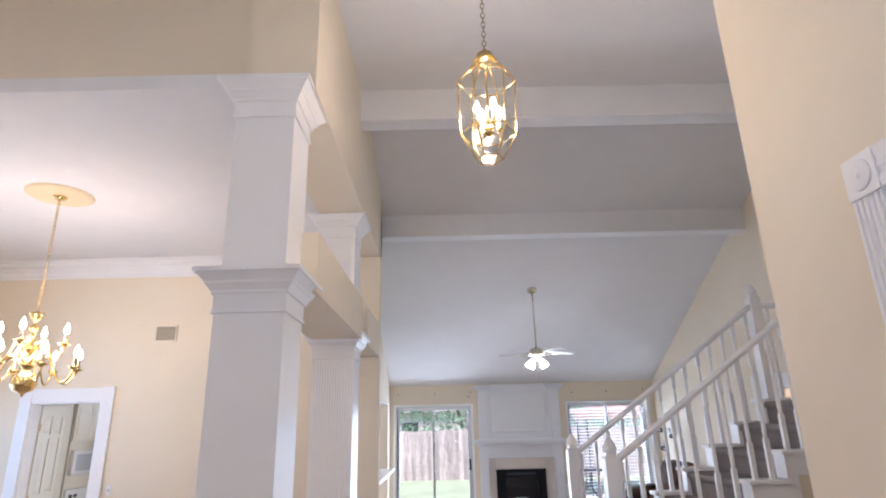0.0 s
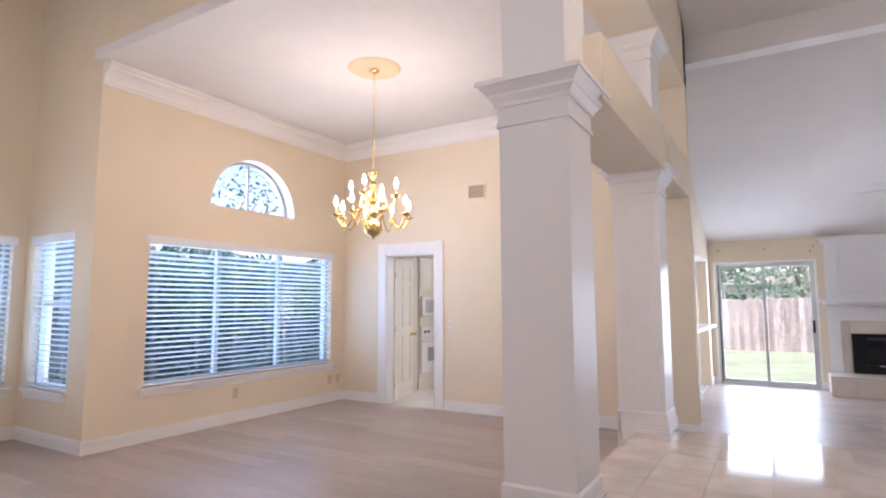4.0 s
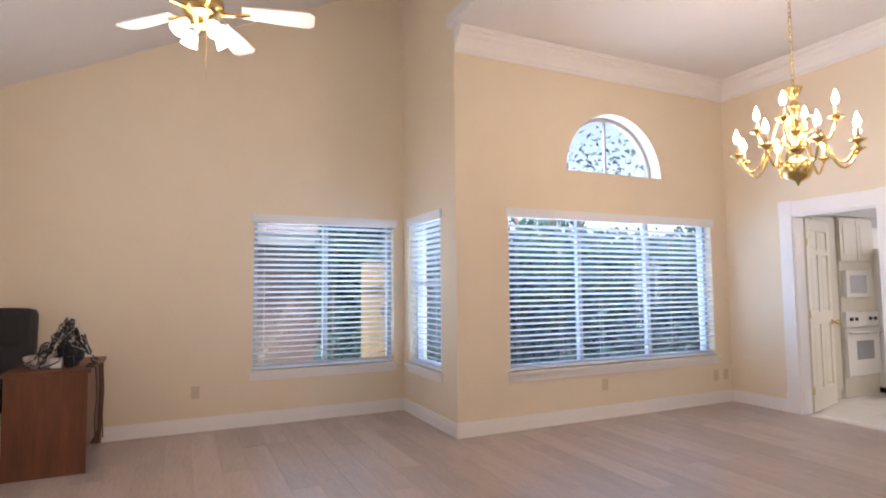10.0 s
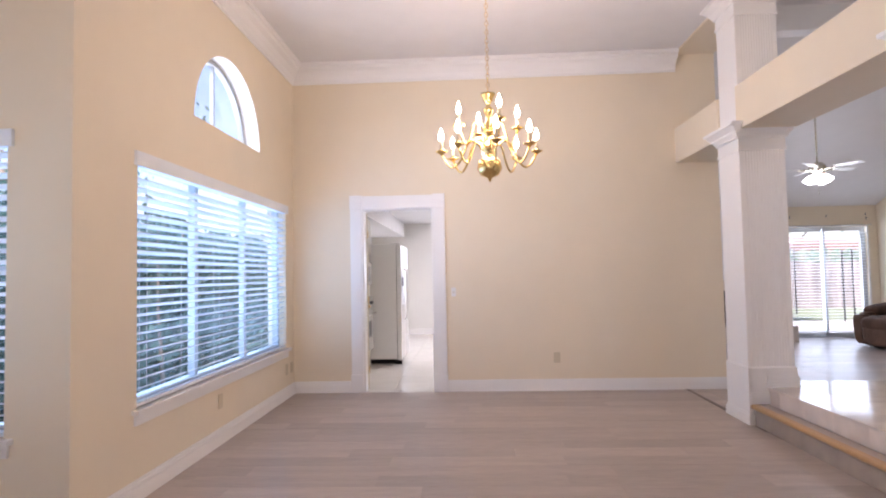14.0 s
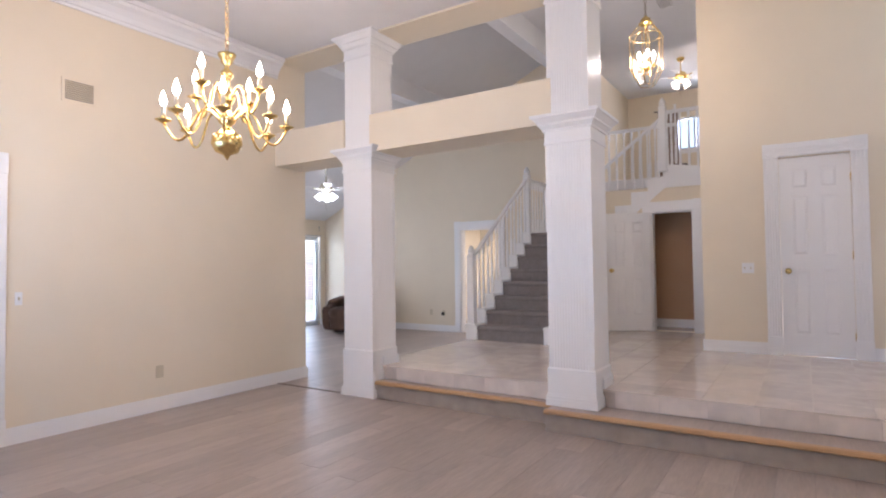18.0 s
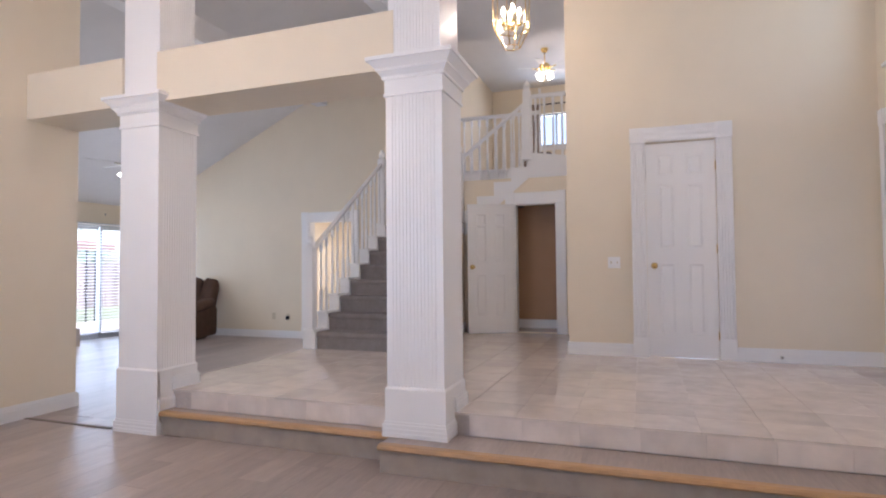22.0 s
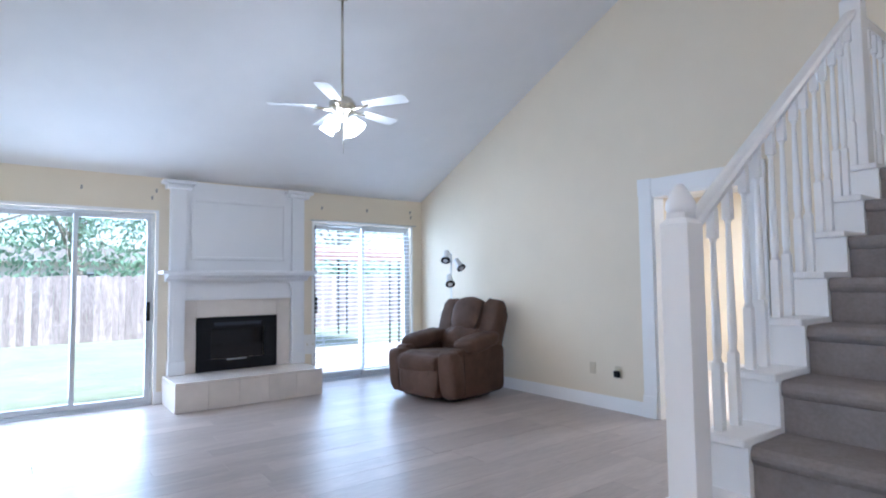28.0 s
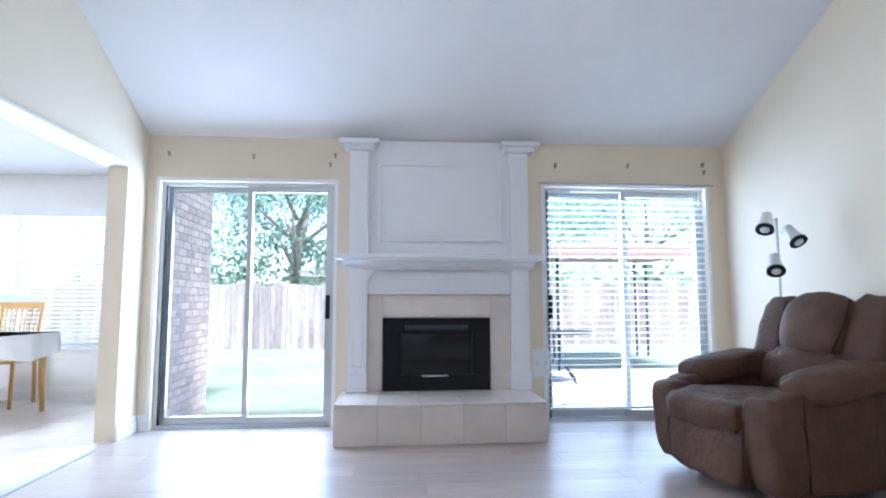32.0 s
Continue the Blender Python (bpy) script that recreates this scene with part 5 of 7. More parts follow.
# ---- floor lamp with three spots ----
lampw = mat("lamp_white_enamel", (0.72, 0.73, 0.74), 0.3, grain=0.02, bump=0)
FLX, FLY = 4.95, 11.0
fl = thing("floor_lamp", "white pole lamp with three black-rimmed spotlights", "floor lamp", at=(FLX, FLY, 0))
bm = bmesh.new()
lathe(bm, [(0.13, 0), (0.13, 0.012), (0.05, 0.025), (0.014, 0.03)], n=20)
part("foot", bm, lampw, fl)
bm = bmesh.new()
tube(bm, [(0, 0, 0.02), (0, 0, 1.62)], 0.010)
part("pole", bm, lampw, fl)
for z, dx, dy in ((1.60, -0.10, -0.03), (1.50, 0.03, -0.10), (1.30, -0.08, -0.07)):
    d = Vector((dx * 0.6, dy * 0.6 - 0.04, -0.12)).normalized()
    m = Vector((0, 0, -1)).rotation_difference(d).to_matrix()
    c = Vector((dx, dy, z))
    bm = bmesh.new()
    tube(bm, [(0, 0, z), (dx * 0.5, dy * 0.5, z + 0.01), (dx, dy, z)], 0.006)
    arm = part("arm", bm, lampw, fl)
    bm = bmesh.new()
    lathe(bm, [(0.018, 0.06), (0.034, 0.05), (0.038, 0.0), (0.05, -0.06), (0.056, -0.085)], c, 16, m)
    sh = part("shade", bm, lampw, fl)
    bm = bmesh.new()
    lathe(bm, [(0.058, -0.078), (0.060, -0.098), (0.045, -0.098), (0.045, -0.09)], c, 16, m)
    part("rim", bm, BLACK, sh, "black rim")
    bm = bmesh.new()
    lathe(bm, [(0.03, -0.092), (0.03, -0.1), (0.01, -0.104)], c, 12, m)
    part("bulb", bm, lampw, sh)

# ---- ceiling fans ----
BULB_DAY = glow("fan_globe_glow", (0.86, 0.94, 1.0), 5.0)
BULB_WARM = glow("bulb_glow_warm", (1.0, 0.88, 0.68), 16.0)
GLOBE_WARM = glow("fan_globe_glow_warm", (1.0, 0.92, 0.76), 2.2)
BLADE = mat("fan_blade_white", (0.80, 0.79, 0.77), 0.45, grain=0.03, bump=0.004)


def ceiling_fan(x, y, zc, zh, turn, globe, label, metal, r=0.58, gs=1.15):
    t = thing("ceiling_fan", label, "ceiling fan", "ceiling fans", at=(x, y, zh))
    bm = bmesh.new()
    lathe(bm, [(0.02, zc - zh - 0.075), (0.05, zc - zh - 0.06), (0.07, zc - zh - 0.02), (0.072, zc - zh + 0.05)], n=18)
    part("canopy", bm, metal, t)
    bm = bmesh.new()
    tube(bm, [(0, 0, 0.06), (0, 0, zc - zh - 0.05)], 0.011)
    part("downrod", bm, metal, t)
    bm = bmesh.new()
    lathe(bm, [(0.03, 0.10), (0.075, 0.085), (0.105, 0.05), (0.108, 0.0), (0.09, -0.03), (0.055, -0.045), (0.05, -0.085), (0.035, -0.10)], n=22)
    part("motor", bm, metal, t)
    for i in range(5):
        a = radians(turn + 72 * i)
        m = Matrix.Rotation(a, 3, "Z")
        bm = bmesh.new()
        prof = [(0.20, -0.045), (0.40, -0.062), (r - 0.03, -0.068), (r, -0.045), (r, 0.045), (r - 0.03, 0.068), (0.40, 0.062), (0.20, 0.045)]
        lo = [bm.verts.new(m @ Vector((u, v, 0.012 - v * 0.18))) for u, v in prof]
        hi = [bm.verts.new(m @ Vector((u, v, 0.020 - v * 0.18))) for u, v in prof]
        bm.faces.new(lo[::-1]), bm.faces.new(hi)
        for k in range(8):
            bm.faces.new((lo[k], lo[(k + 1) % 8], hi[(k + 1) % 8], hi[k]))
        b = part("blade", bm, BLADE, t)
        bm = bmesh.new()
        tube(bm, [m @ Vector(p) for p in ((0.08, 0, -0.01), (0.15, 0.0, -0.005), (0.24, 0, 0.006))], 0.012, 6)
        part("blade_iron", bm, metal, b)
    for i in range(4):
        a = radians(turn + 20 + 90 * i)
        m = Matrix.Rotation(a, 3, "Z") @ Matrix.Rotation(radians(38), 3, "Y")
        bm = bmesh.new()
        tube(bm, [(0.03 * math.cos(a), 0.03 * math.sin(a), -0.085), (0.08 * math.cos(a), 0.08 * math.sin(a), -0.10)], 0.012, 8)
        arm = part("light_arm", bm, metal, t)
        bm = bmesh.new()
        lathe(bm, [(v * gs, z * gs) for v, z in ((0.018, 0.0), (0.026, -0.012), (0.038, -0.045), (0.046, -0.075), (0.054, -0.095), (0.035, -0.097))], (0.085 * math.cos(a), 0.085 * math.sin(a), -0.085), 16, Matrix.Rotation(a, 3, "Z") @ Matrix.Rotation(radians(-38), 3, "Y"))
        part("glass_shade", bm, globe, arm, "glowing tulip glass shade")
    bm = bmesh.new()
    tube(bm, [(0.02, 0.02, -0.1), (0.02, 0.02, -0.36)], 0.0015, 4)
    part("pull_chain", bm, metal, t)
    return t


NICKEL = mat("brushed_brass_nickel", (0.62, 0.58, 0.48), 0.25, 1.0, grain=0.1, scale=30, bump=0)
ceiling_fan(2.58, 9.38, 3.64, 2.66, 12, BULB_DAY, "white five-blade ceiling fan with a lit four-globe kit", NICKEL)
ceiling_fan(-2.95, 1.91, 3.79, 2.81, 8, GLOBE_WARM, "white five-blade ceiling fan with lit globes in the sitting room", BRASS, 0.58, 0.85)
ceiling_fan(7.2, 4.45, 5.30, 4.93, 30, GLOBE_WARM, "white five-blade ceiling fan in the upstairs loft", BRASS, 0.5)

# ---- chandelier ----
CHX, CHY = -2.15, 5.57
ch = thing("chandelier", "polished brass chandelier with lit candle bulbs", "chandelier", at=(CHX, CHY, 1.99))
bm = bmesh.new()
lathe(bm, [(0.004, 0), (0.012, 0.015), (0.02, 0.03), (0.07, 0.05), (0.095, 0.10), (0.085, 0.155), (0.04, 0.19), (0.022, 0.21), (0.05, 0.235), (0.06, 0.26), (0.03, 0.29), (0.02, 0.34), (0.042, 0.37), (0.05, 0.40), (0.025, 0.43), (0.018, 0.50), (0.035, 0.53), (0.04, 0.55), (0.015, 0.58), (0.017, 0.60), (0.040, 0.622), (0.036, 0.632), (0.052, 0.655), (0.056, 0.672), (0.030, 0.676), (0.012, 0.69)], n=20)
part("stem", bm, BRASS, ch)
for ring, n, rad, z0, zc in (("lower", 8, 0.362, 0.245, 0.215), ("upper", 4, 0.235, 0.385, 0.405)):
    for i in range(n):
        a = 2 * math.pi * i / n + (0.3 if n == 4 else 0.1)
        ca, sa = math.cos(a), math.sin(a)
        pts = []
        for k in range(15):
            s = k / 14
            rr = 0.03 + (rad - 0.03) * (s ** 0.85)
            zz = z0 + 0.075 * math.sin(math.pi * min(1, s * 2.2)) * (s < 0.46) - 0.115 * math.sin(math.pi * max(0, (s - 0.40) / 0.60)) + (zc - z0) * s
            pts.append((rr * ca, rr * sa, zz))
        bm = bmesh.new()
        tube(bm, pts, 0.0085, 8)
        arm = part("arm", bm, BRASS, ch)
        bm = bmesh.new()
        lathe(bm, [(0.008, zc - 0.01), (0.02, zc), (0.045, zc + 0.012), (0.048, zc + 0.018), (0.016, zc + 0.02), (0.016, zc + 0.035)], (rad * ca, rad * sa, 0), 14)
        part("drip_pan", bm, BRASS, arm)
        bm = bmesh.new()
        lathe(bm, [(0.0125, zc + 0.035), (0.0125, zc + 0.098), (0.005, zc + 0.10)], (rad * ca, rad * sa, 0), 10)
        part("candle", bm, IVORY, arm, "ivory candle sleeve")
        bm = bmesh.new()
        lathe(bm, [(0.008, zc + 0.099), (0.019, zc + 0.118), (0.0205, zc + 0.134), (0.013, zc + 0.162), (0.006, zc + 0.182), (0.002, zc + 0.195)], (rad * ca, rad * sa, 0), 10)
        part("flame_bulb", bm, BULB_WARM, arm, "glowing flame bulb")


def chain(parent, z0, z1, m, r=0.012, pitch=0.034):
    bm = bmesh.new()
    z, k = z0, 0
    while z < z1:
        pts = []
        for i in range(9):
            a = 2 * math.pi * i / 8
            u, w = r * math.cos(a), 0.021 * math.sin(a)
            pts.append((u if k % 2 else 0, 0 if k % 2 else u, z + 0.018 + w))
        tube(bm, pts, 0.0028, 5)
        z += pitch
        k += 1
    return part("chain", bm, m, parent)


chain(ch, 0.69, DC - 1.99 - 0.03, BRASS)
bm = bmesh.new()
lathe(bm, [(0.02, -0.05), (0.05, -0.035), (0.065, -0.006)], (0, 0, DC - 1.99), 18)
part("canopy", bm, BRASS, ch)
bm = bmesh.new()
lathe(bm, [(0.05, -0.02), (0.10, -0.016), (0.12, -0.022), (0.20, -0.016), (0.24, -0.02), (0.262, -0.008), (0.265, -0.001)], (CHX, CHY, DC), 36)
tagged(part("ceiling_medallion", bm, mat("medallion_cream", (0.74, 0.62, 0.40), 0.6, grain=0.03)), "round cream plaster medallion on the dining ceiling", "ceiling medallion")

# ---- entry lantern ----
LNX, LNY, LNZ = 1.485, 3.83, 3.11
ln = thing("pendant_lantern", "brass and glass hexagonal pendant lantern with lit candle bulbs", "pendant lamp", at=(LNX, LNY, LNZ))
lev = [(0.075, 0.0), (0.158, 0.16), (0.168, 0.50), (0.055, 0.635)]
CLEAR = glass("lantern_glass", (0.97, 0.98, 0.97))
for i in range(6):
    a, b = math.pi / 3 * i, math.pi / 3 * (i + 1)
    bm = bmesh.new()
    tube(bm, [(r * math.cos(a), r * math.sin(a), z) for r, z in lev], 0.0045, 6)
    part("cage_bar", bm, BRASS, ln)
    for r, z in lev[:3]:
        bm = bmesh.new()
        tube(bm, [(r * math.cos(a), r * math.sin(a), z), (r * math.cos(b), r * math.sin(b), z)], 0.004, 6)
        part("cage_ring", bm, BRASS, ln)
    for (r0, z0), (r1, z1) in zip(lev, lev[1:]):
        bm = bmesh.new()
        bm.faces.new([bm.verts.new(p) for p in ((r0 * 0.99 * math.cos(a), r0 * 0.99 * math.sin(a), z0), (r0 * 0.99 * math.cos(b), r0 * 0.99 * math.sin(b), z0), (r1 * 0.99 * math.cos(b), r1 * 0.99 * math.sin(b), z1), (r1 * 0.99 * math.cos(a), r1 * 0.99 * math.sin(a), z1))])
        bmesh.ops.solidify(bm, geom=bm.faces[:], thickness=0.002)
        p = part("pane", bm, CLEAR, ln)
        p.visible_shadow = False
bm = bmesh.new()
lathe(bm, [(0.06, 0.625), (0.07, 0.64), (0.045, 0.655), (0.05, 0.68), (0.02, 0.70), (0.012, 0.72)], n=18)
part("cap", bm, BRASS, ln)
bm = bmesh.new()
tube(bm, [(0, 0, 0.15), (0, 0, 0.64)], 0.006)
lathe(bm, [(0.005, 0.14), (0.03, 0.16), (0.03, 0.19), (0.01, 0.21)], n=12)
part("stem", bm, BRASS, ln)
for i in range(4):
    a = math.pi / 2 * i + 0.4
    ca, sa = math.cos(a), math.sin(a)
    bm = bmesh.new()
    tube(bm, [(0.02 * ca, 0.02 * sa, 0.18), (0.045 * ca, 0.045 * sa, 0.155), (0.07 * ca, 0.07 * sa, 0.19)], 0.005, 6)
    lathe(bm, [(0.01, 0.19), (0.024, 0.2), (0.01, 0.21)], (0.07 * ca, 0.07 * sa, 0), 10)
    arm = part("arm", bm, BRASS, ln)
    bm = bmesh.new()
    lathe(bm, [(0.010, 0.21), (0.010, 0.275)], (0.07 * ca, 0.07 * sa, 0), 8)
    part("candle", bm, IVORY, arm)
    bm = bmesh.new()
    lathe(bm, [(0.008, 0.275), (0.018, 0.30), (0.012, 0.335), (0.002, 0.355)], (0.07 * ca, 0.07 * sa, 0), 10)
    part("flame_bulb", bm, BULB_WARM, arm, "glowing flame bulb")
chain(ln, 0.71, FC - LNZ - 0.02, mat("aged_chain", (0.30, 0.24, 0.16), 0.4, 0.9))
bm = bmesh.new()
lathe(bm, [(0.02, -0.04), (0.055, -0.02), (0.06, -0.001)], (0, 0, FC - LNZ), 16)
part("canopy", bm, BRASS, ln)

# ---- plates, vents and small fittings ----


def plate(axis, u, z, face, out, kind, label, w=0.072, h=0.115, material=None):
    f = oriented(axis, face, out)
    t = thing("wall_outlet" if kind == "outlet" else "light_switch", label, kind, "wall plates")
    b = obox(f, u - w / 2, u + w / 2, 0.0005, 0.007, z - h / 2, z + h / 2)
    bevel(b, 0.002)
    p = part("cover_plate", b, material or IVORY, t)
    if kind == "outlet":
        for dz in (-0.027, 0.027):
            part("socket", obox(f, u - 0.017, u + 0.017, 0.007, 0.009, z + dz - 0.014, z + dz + 0.014), IVORY, t)
    else:
        k = max(1, round(w / 0.06))
        for i in range(k):
            uu = u - w / 2 + w * (i + 0.5) / k
            part("toggle", obox(f, uu - 0.005, uu + 0.005, 0.007, 0.018, z - 0.012, z + 0.012), IVORY, t)
    return t


plate("x", 5.75, 0.335, WX, 1, "outlet", "ivory wall outlet below the dining window")
plate("x", 7.36, 0.31, WX, 1, "outlet", "ivory wall outlet in the dining corner")
plate("x", 7.52, 0.31, WX, 1, "outlet", "ivory cable plate in the dining corner")
plate("y", -1.376, 0.361, KY, -1, "outlet", "ivory wall outlet on the kitchen wall")
plate("x", 1.98, 0.365, SX, 1, "outlet", "ivory wall outlet in the sitting room")
plate("x", 8.99, 0.38, EX, -1, "outlet", "ivory wall outlet beside the living room door")
plate("x", 8.69, 0.37, EX, -1, "outlet", "ivory outlet with a dark plugged-in adapter")
tagged(boxpart("power_adapter", (EX - 0.05, EX - 0.008, 8.665, 8.715, 0.325, 0.385), BLACK, bev=0.006), "small black power adapter plugged into the wall", "adapter")
plate("x", 3.07, 1.25, 2.72, -1, "switch", "white double light switch beside the closet", 0.12, 0.115, TRIM)
plate("x", 0.62, 1.22, -0.14, -1, "switch", "ivory double light switch beside the entry", 0.12)
plate("y", -2.50, 1.10, KY, -1, "switch", "white light switch beside the kitchen door", 0.05, 0.10, TRIM)
plate("y", 3.46, 0.50, NY, -1, "switch", "large white wall plate beside the fireplace", 0.15, 0.24, TRIM)
DARKSLOT = mat("vent_dark", (0.13, 0.11, 0.10), 0.7)
vt = thing("wall_vent", "grey louvred air vent high on the kitchen wall", "air vent", at=(-2.085, KY, 2.81))
boxpart("backing", (-0.115, 0.115, -0.006, -0.001, -0.08, 0.08), DARKSLOT, vt)
for a, b, za, zb in ((-0.135, -0.112, -0.10, 0.10), (0.112, 0.135, -0.10, 0.10), (-0.112, 0.112, 0.078, 0.10), (-0.112, 0.112, -0.10, -0.078)):
    boxpart("frame", (a, b, -0.012, -0.001, za, zb), WALL, vt)
for i in range(9):
    boxpart("slat", (-0.112, 0.112, -0.010, -0.006, -0.07 + 0.0165 * i, -0.061 + 0.0165 * i), IVORY, vt)
vt = thing("ceiling_vent", "white metal air vent in the entry ceiling", "air vent", at=(3.6, 4.04, FC))
boxpart("backing", (-0.16, 0.16, -0.08, 0.08, -0.006, -0.001), DARKSLOT, vt)
for i in range(6):
    boxpart("slat", (-0.16, 0.16, -0.075 + 0.026 * i, -0.062 + 0.026 * i, -0.016, -0.006), TRIM, vt)
bm = bmesh.new()
tube(bm, [(2.70, 1.62, T + 0.06), (2.63, 1.62, T + 0.06)], 0.006)
lathe(bm, [(0.012, 0), (0.014, 0.01), (0.008, 0.02)], (2.63, 1.62, T + 0.06), 10, Matrix.Rotation(-math.pi / 2, 3, "Y"))
tagged(part("door_stop", bm, HOOK), "small metal door stop on the baseboard", "door stop")
ch_ = thing("door_chime", "small ivory door chime box high on the stair wall", "door chime", at=(EX, 5.99, 4.05))
boxpart("cover", (-0.035, -0.001, -0.06, 0.06, -0.07, 0.07), IVORY, ch_, bev=0.006)
boxpart("grille", (-0.038, -0.0345, -0.04, 0.04, -0.04, 0.0), DARKSLOT, ch_)
# bar ledge between kitchen and living room
lb = thing("bar_ledge", "white painted ledge on the half wall to the kitchen", "ledge", kind="structure")
boxpart("ledge_top", (-0.12, 0.40, 8.10, 10.30, 1.022, 1.062), TRIM, lb, bev=0.008)
boxpart("ledge_moulding", (0.166, 0.22, 8.16, 10.2, 0.975, 1.021), TRIM, lb, bev=0.006)
tagged(boxpart("opening_lining", (0.0, 0.185, 10.152, 11.638, 2.06, 2.079), TRIM), "white lining over the kitchen opening", "trim", kind="structure")
tagged(boxpart("floor_strip", (0.10, 0.16, 10.15, 11.64, -0.004, 0.008), ALU), "metal strip between tile and laminate", "floor strip", kind="structure")
tagged(boxpart("floor_strip", (0.0, 0.03, 6.66, KY, -0.004, 0.006), UNDER), "dark joint strip between two rooms", "floor strip", kind="structure")

# ---- sitting room: desk, chair, stool table, printer, bin ----
WALNUT = mat("walnut_laminate", (0.145, 0.053, 0.026), 0.4, grain=0.35, scale=7, stretch=(6, 6, 0.7), bump=0.005)
desk = thing("desk", "brown walnut laminate desk standing against the wall", "desk", at=(-5.17, 0.99, 0))
boxpart("end_panel", (0.435, 0.465, -0.27, 0.24, 0.0, 0.72), WALNUT, desk, bev=0.002)
boxpart("end_panel", (-0.465, -0.435, -0.27, 0.24, 0.0, 0.72), WALNUT, desk, bev=0.002)
boxpart("desktop", (-0.475, 0.475, -0.29, 0.26, 0.721, 0.75), WALNUT, desk, bev=0.003)
boxpart("modesty_panel", (-0.435, 0.435, 0.19, 0.215, 0.12, 0.72), WALNUT, desk, bev=0.002)
boxpart("drawer_front", (0.05, 0.43, -0.262, -0.245, 0.50, 0.70), WALNUT, desk, bev=0.003)
BLKFAB = mat("black_leatherette", (0.008, 0.008, 0.009), 0.5, grain=0.25, scale=20, bump=0.02)
oc = thing("office_chair", "black leatherette office chair with a high back", "office chair", at=pose(-5.24, 0.45, 0, 0, 0, 76) @ Matrix.Diagonal((1.06, 1.0, 1.0, 1)))
bm = bmesh.new()
puff(bm, (0, 0.22, 0.84), (0.25, 0.06, 0.355), 0.16, 24, 14, 0.015, Matrix.Rotation(radians(-10), 3, "X"))
for v in bm.verts:
    v.co.x *= 1.10 - 0.28 * max(0.0, v.co.z - 0.55)
part("backrest", bm, BLKFAB, oc)
bm = bmesh.new()
puff(bm, (0, 0.235, 1.02), (0.195, 0.05, 0.15), 0.3, 20, 10, 0.02, Matrix.Rotation(radians(-10), 3, "X"))
part("headrest", bm, BLKFAB, oc)
bm = bmesh.new()
puff(bm, (0, -0.05, 0.47), (0.25, 0.25, 0.055), 0.45, 24, 10, 0.02)
part("seat", bm, BLKFAB, oc)
bm = bmesh.new()
tube(bm, [(0, 0, 0.08), (0, 0, 0.42)], 0.028)
part("gas_lift", bm, BLACK, oc)
for s in (-1, 1):
    bm = bmesh.new()
    tube(bm, [(s * 0.27, 0.15, 0.50), (s * 0.29, 0.14, 0.66), (s * 0.29, -0.12, 0.67), (s * 0.27, -0.14, 0.50)], 0.016)
    part("armrest", bm, BLACK, oc)
for i in range(5):
    a = 2 * math.pi * i / 5
    bm = bmesh.new()
    tube(bm, [(0, 0, 0.10), (0.27 * math.cos(a), 0.27 * math.sin(a), 0.075)], 0.018)
    leg = part("leg", bm, BLACK, oc)
    bm = bmesh.new()
    lathe(bm, [(0.024, -0.02), (0.026, 0.0), (0.024, 0.02)], (0.27 * math.cos(a), 0.27 * math.sin(a), 0.028), 10, Matrix.Rotation(math.pi / 2, 3, "X"))
    part("castor", bm, BLACK, leg)
tb = thing("side_table", "small white painted wooden stool table", "side table", at=(-4.97, 0.35, 0))
WPAINT = mat("white_lacquer", (0.78, 0.78, 0.77), 0.3, grain=0.02, bump=0.003)
for x in (-0.20, 0.20):
    bm = bmesh.new()
    pts = [(x, -0.25, 0.0), (x, -0.25, 0.38), (x, -0.235, 0.425), (x, -0.19, 0.445), (x, 0.19, 0.445), (x, 0.235, 0.425), (x, 0.25, 0.38), (x, 0.25, 0.0)]
    tube(bm, pts, 0.022, 8)
    part("leg_frame", bm, WPAINT, tb)
boxpart("tabletop", (-0.23, 0.23, -0.22, 0.22, 0.448, 0.470), WPAINT, tb, bev=0.006)
pr = thing("printer", "black inkjet printer on the white table", "printer", at=pose(-4.97, 0.40, 0.471, 0, 0, -4))
bm = bmesh.new()
bx(bm, -0.17, 0.17, -0.22, 0.22, 0, 0.165)
bevel(bm, 0.014)
part("body", bm, BLKFAB, pr)
boxpart("scanner_lid", (-0.165, 0.165, -0.21, 0.21, 0.167, 0.19), BLKFAB, pr, bev=0.008)
boxpart("paper_tray", (0.165, 0.20, -0.15, 0.15, 0.02, 0.05), BLACK, pr, bev=0.004)
boxpart("control_panel", (0.168, 0.174, -0.06, 0.12, 0.12, 0.15), LEAD, pr)
boxpart("status_label", (0.171, 0.174, 0.13, 0.17, 0.04, 0.06), WPAINT, pr)
rnd = random.Random(5)
boxp = thing("paper_stack", "loose white papers lying on the printer", "papers", at=pose(-4.97, 0.43, 0.663, 0, 0, 12))
for i in range(5):
    ob = boxpart("sheet", (-0.105, 0.105, -0.148, 0.148, 0.003 * i, 0.003 * i + 0.0025), WPAINT, boxp)
    ob.rotation_euler = (0, 0, rnd.uniform(-0.3, 0.3))
bm = bmesh.new()
pts = [(-5.00 + 0.10 * math.cos(a), 0.33 + 0.13 * math.sin(a), 0.70 + 0.075 * math.sin(a * 2 + 1) + 0.03) for a in [2 * math.pi * i / 24 for i in range(25)]]
tube(bm, pts, 0.006, 6)
tagged(part("headset_cable", bm, BLACK), "black coiled cable lying on the printer", "cable")
hd = thing("handset", "black telephone handset on the printer", "telephone", at=pose(-4.94, 0.20, 0.665, 0, 0, 20))
bm = bmesh.new()
puff(bm, (0, 0, 0.075), (0.022, 0.03, 0.075), 0.5, 14, 10)
part("receiver", bm, BLACK, hd)
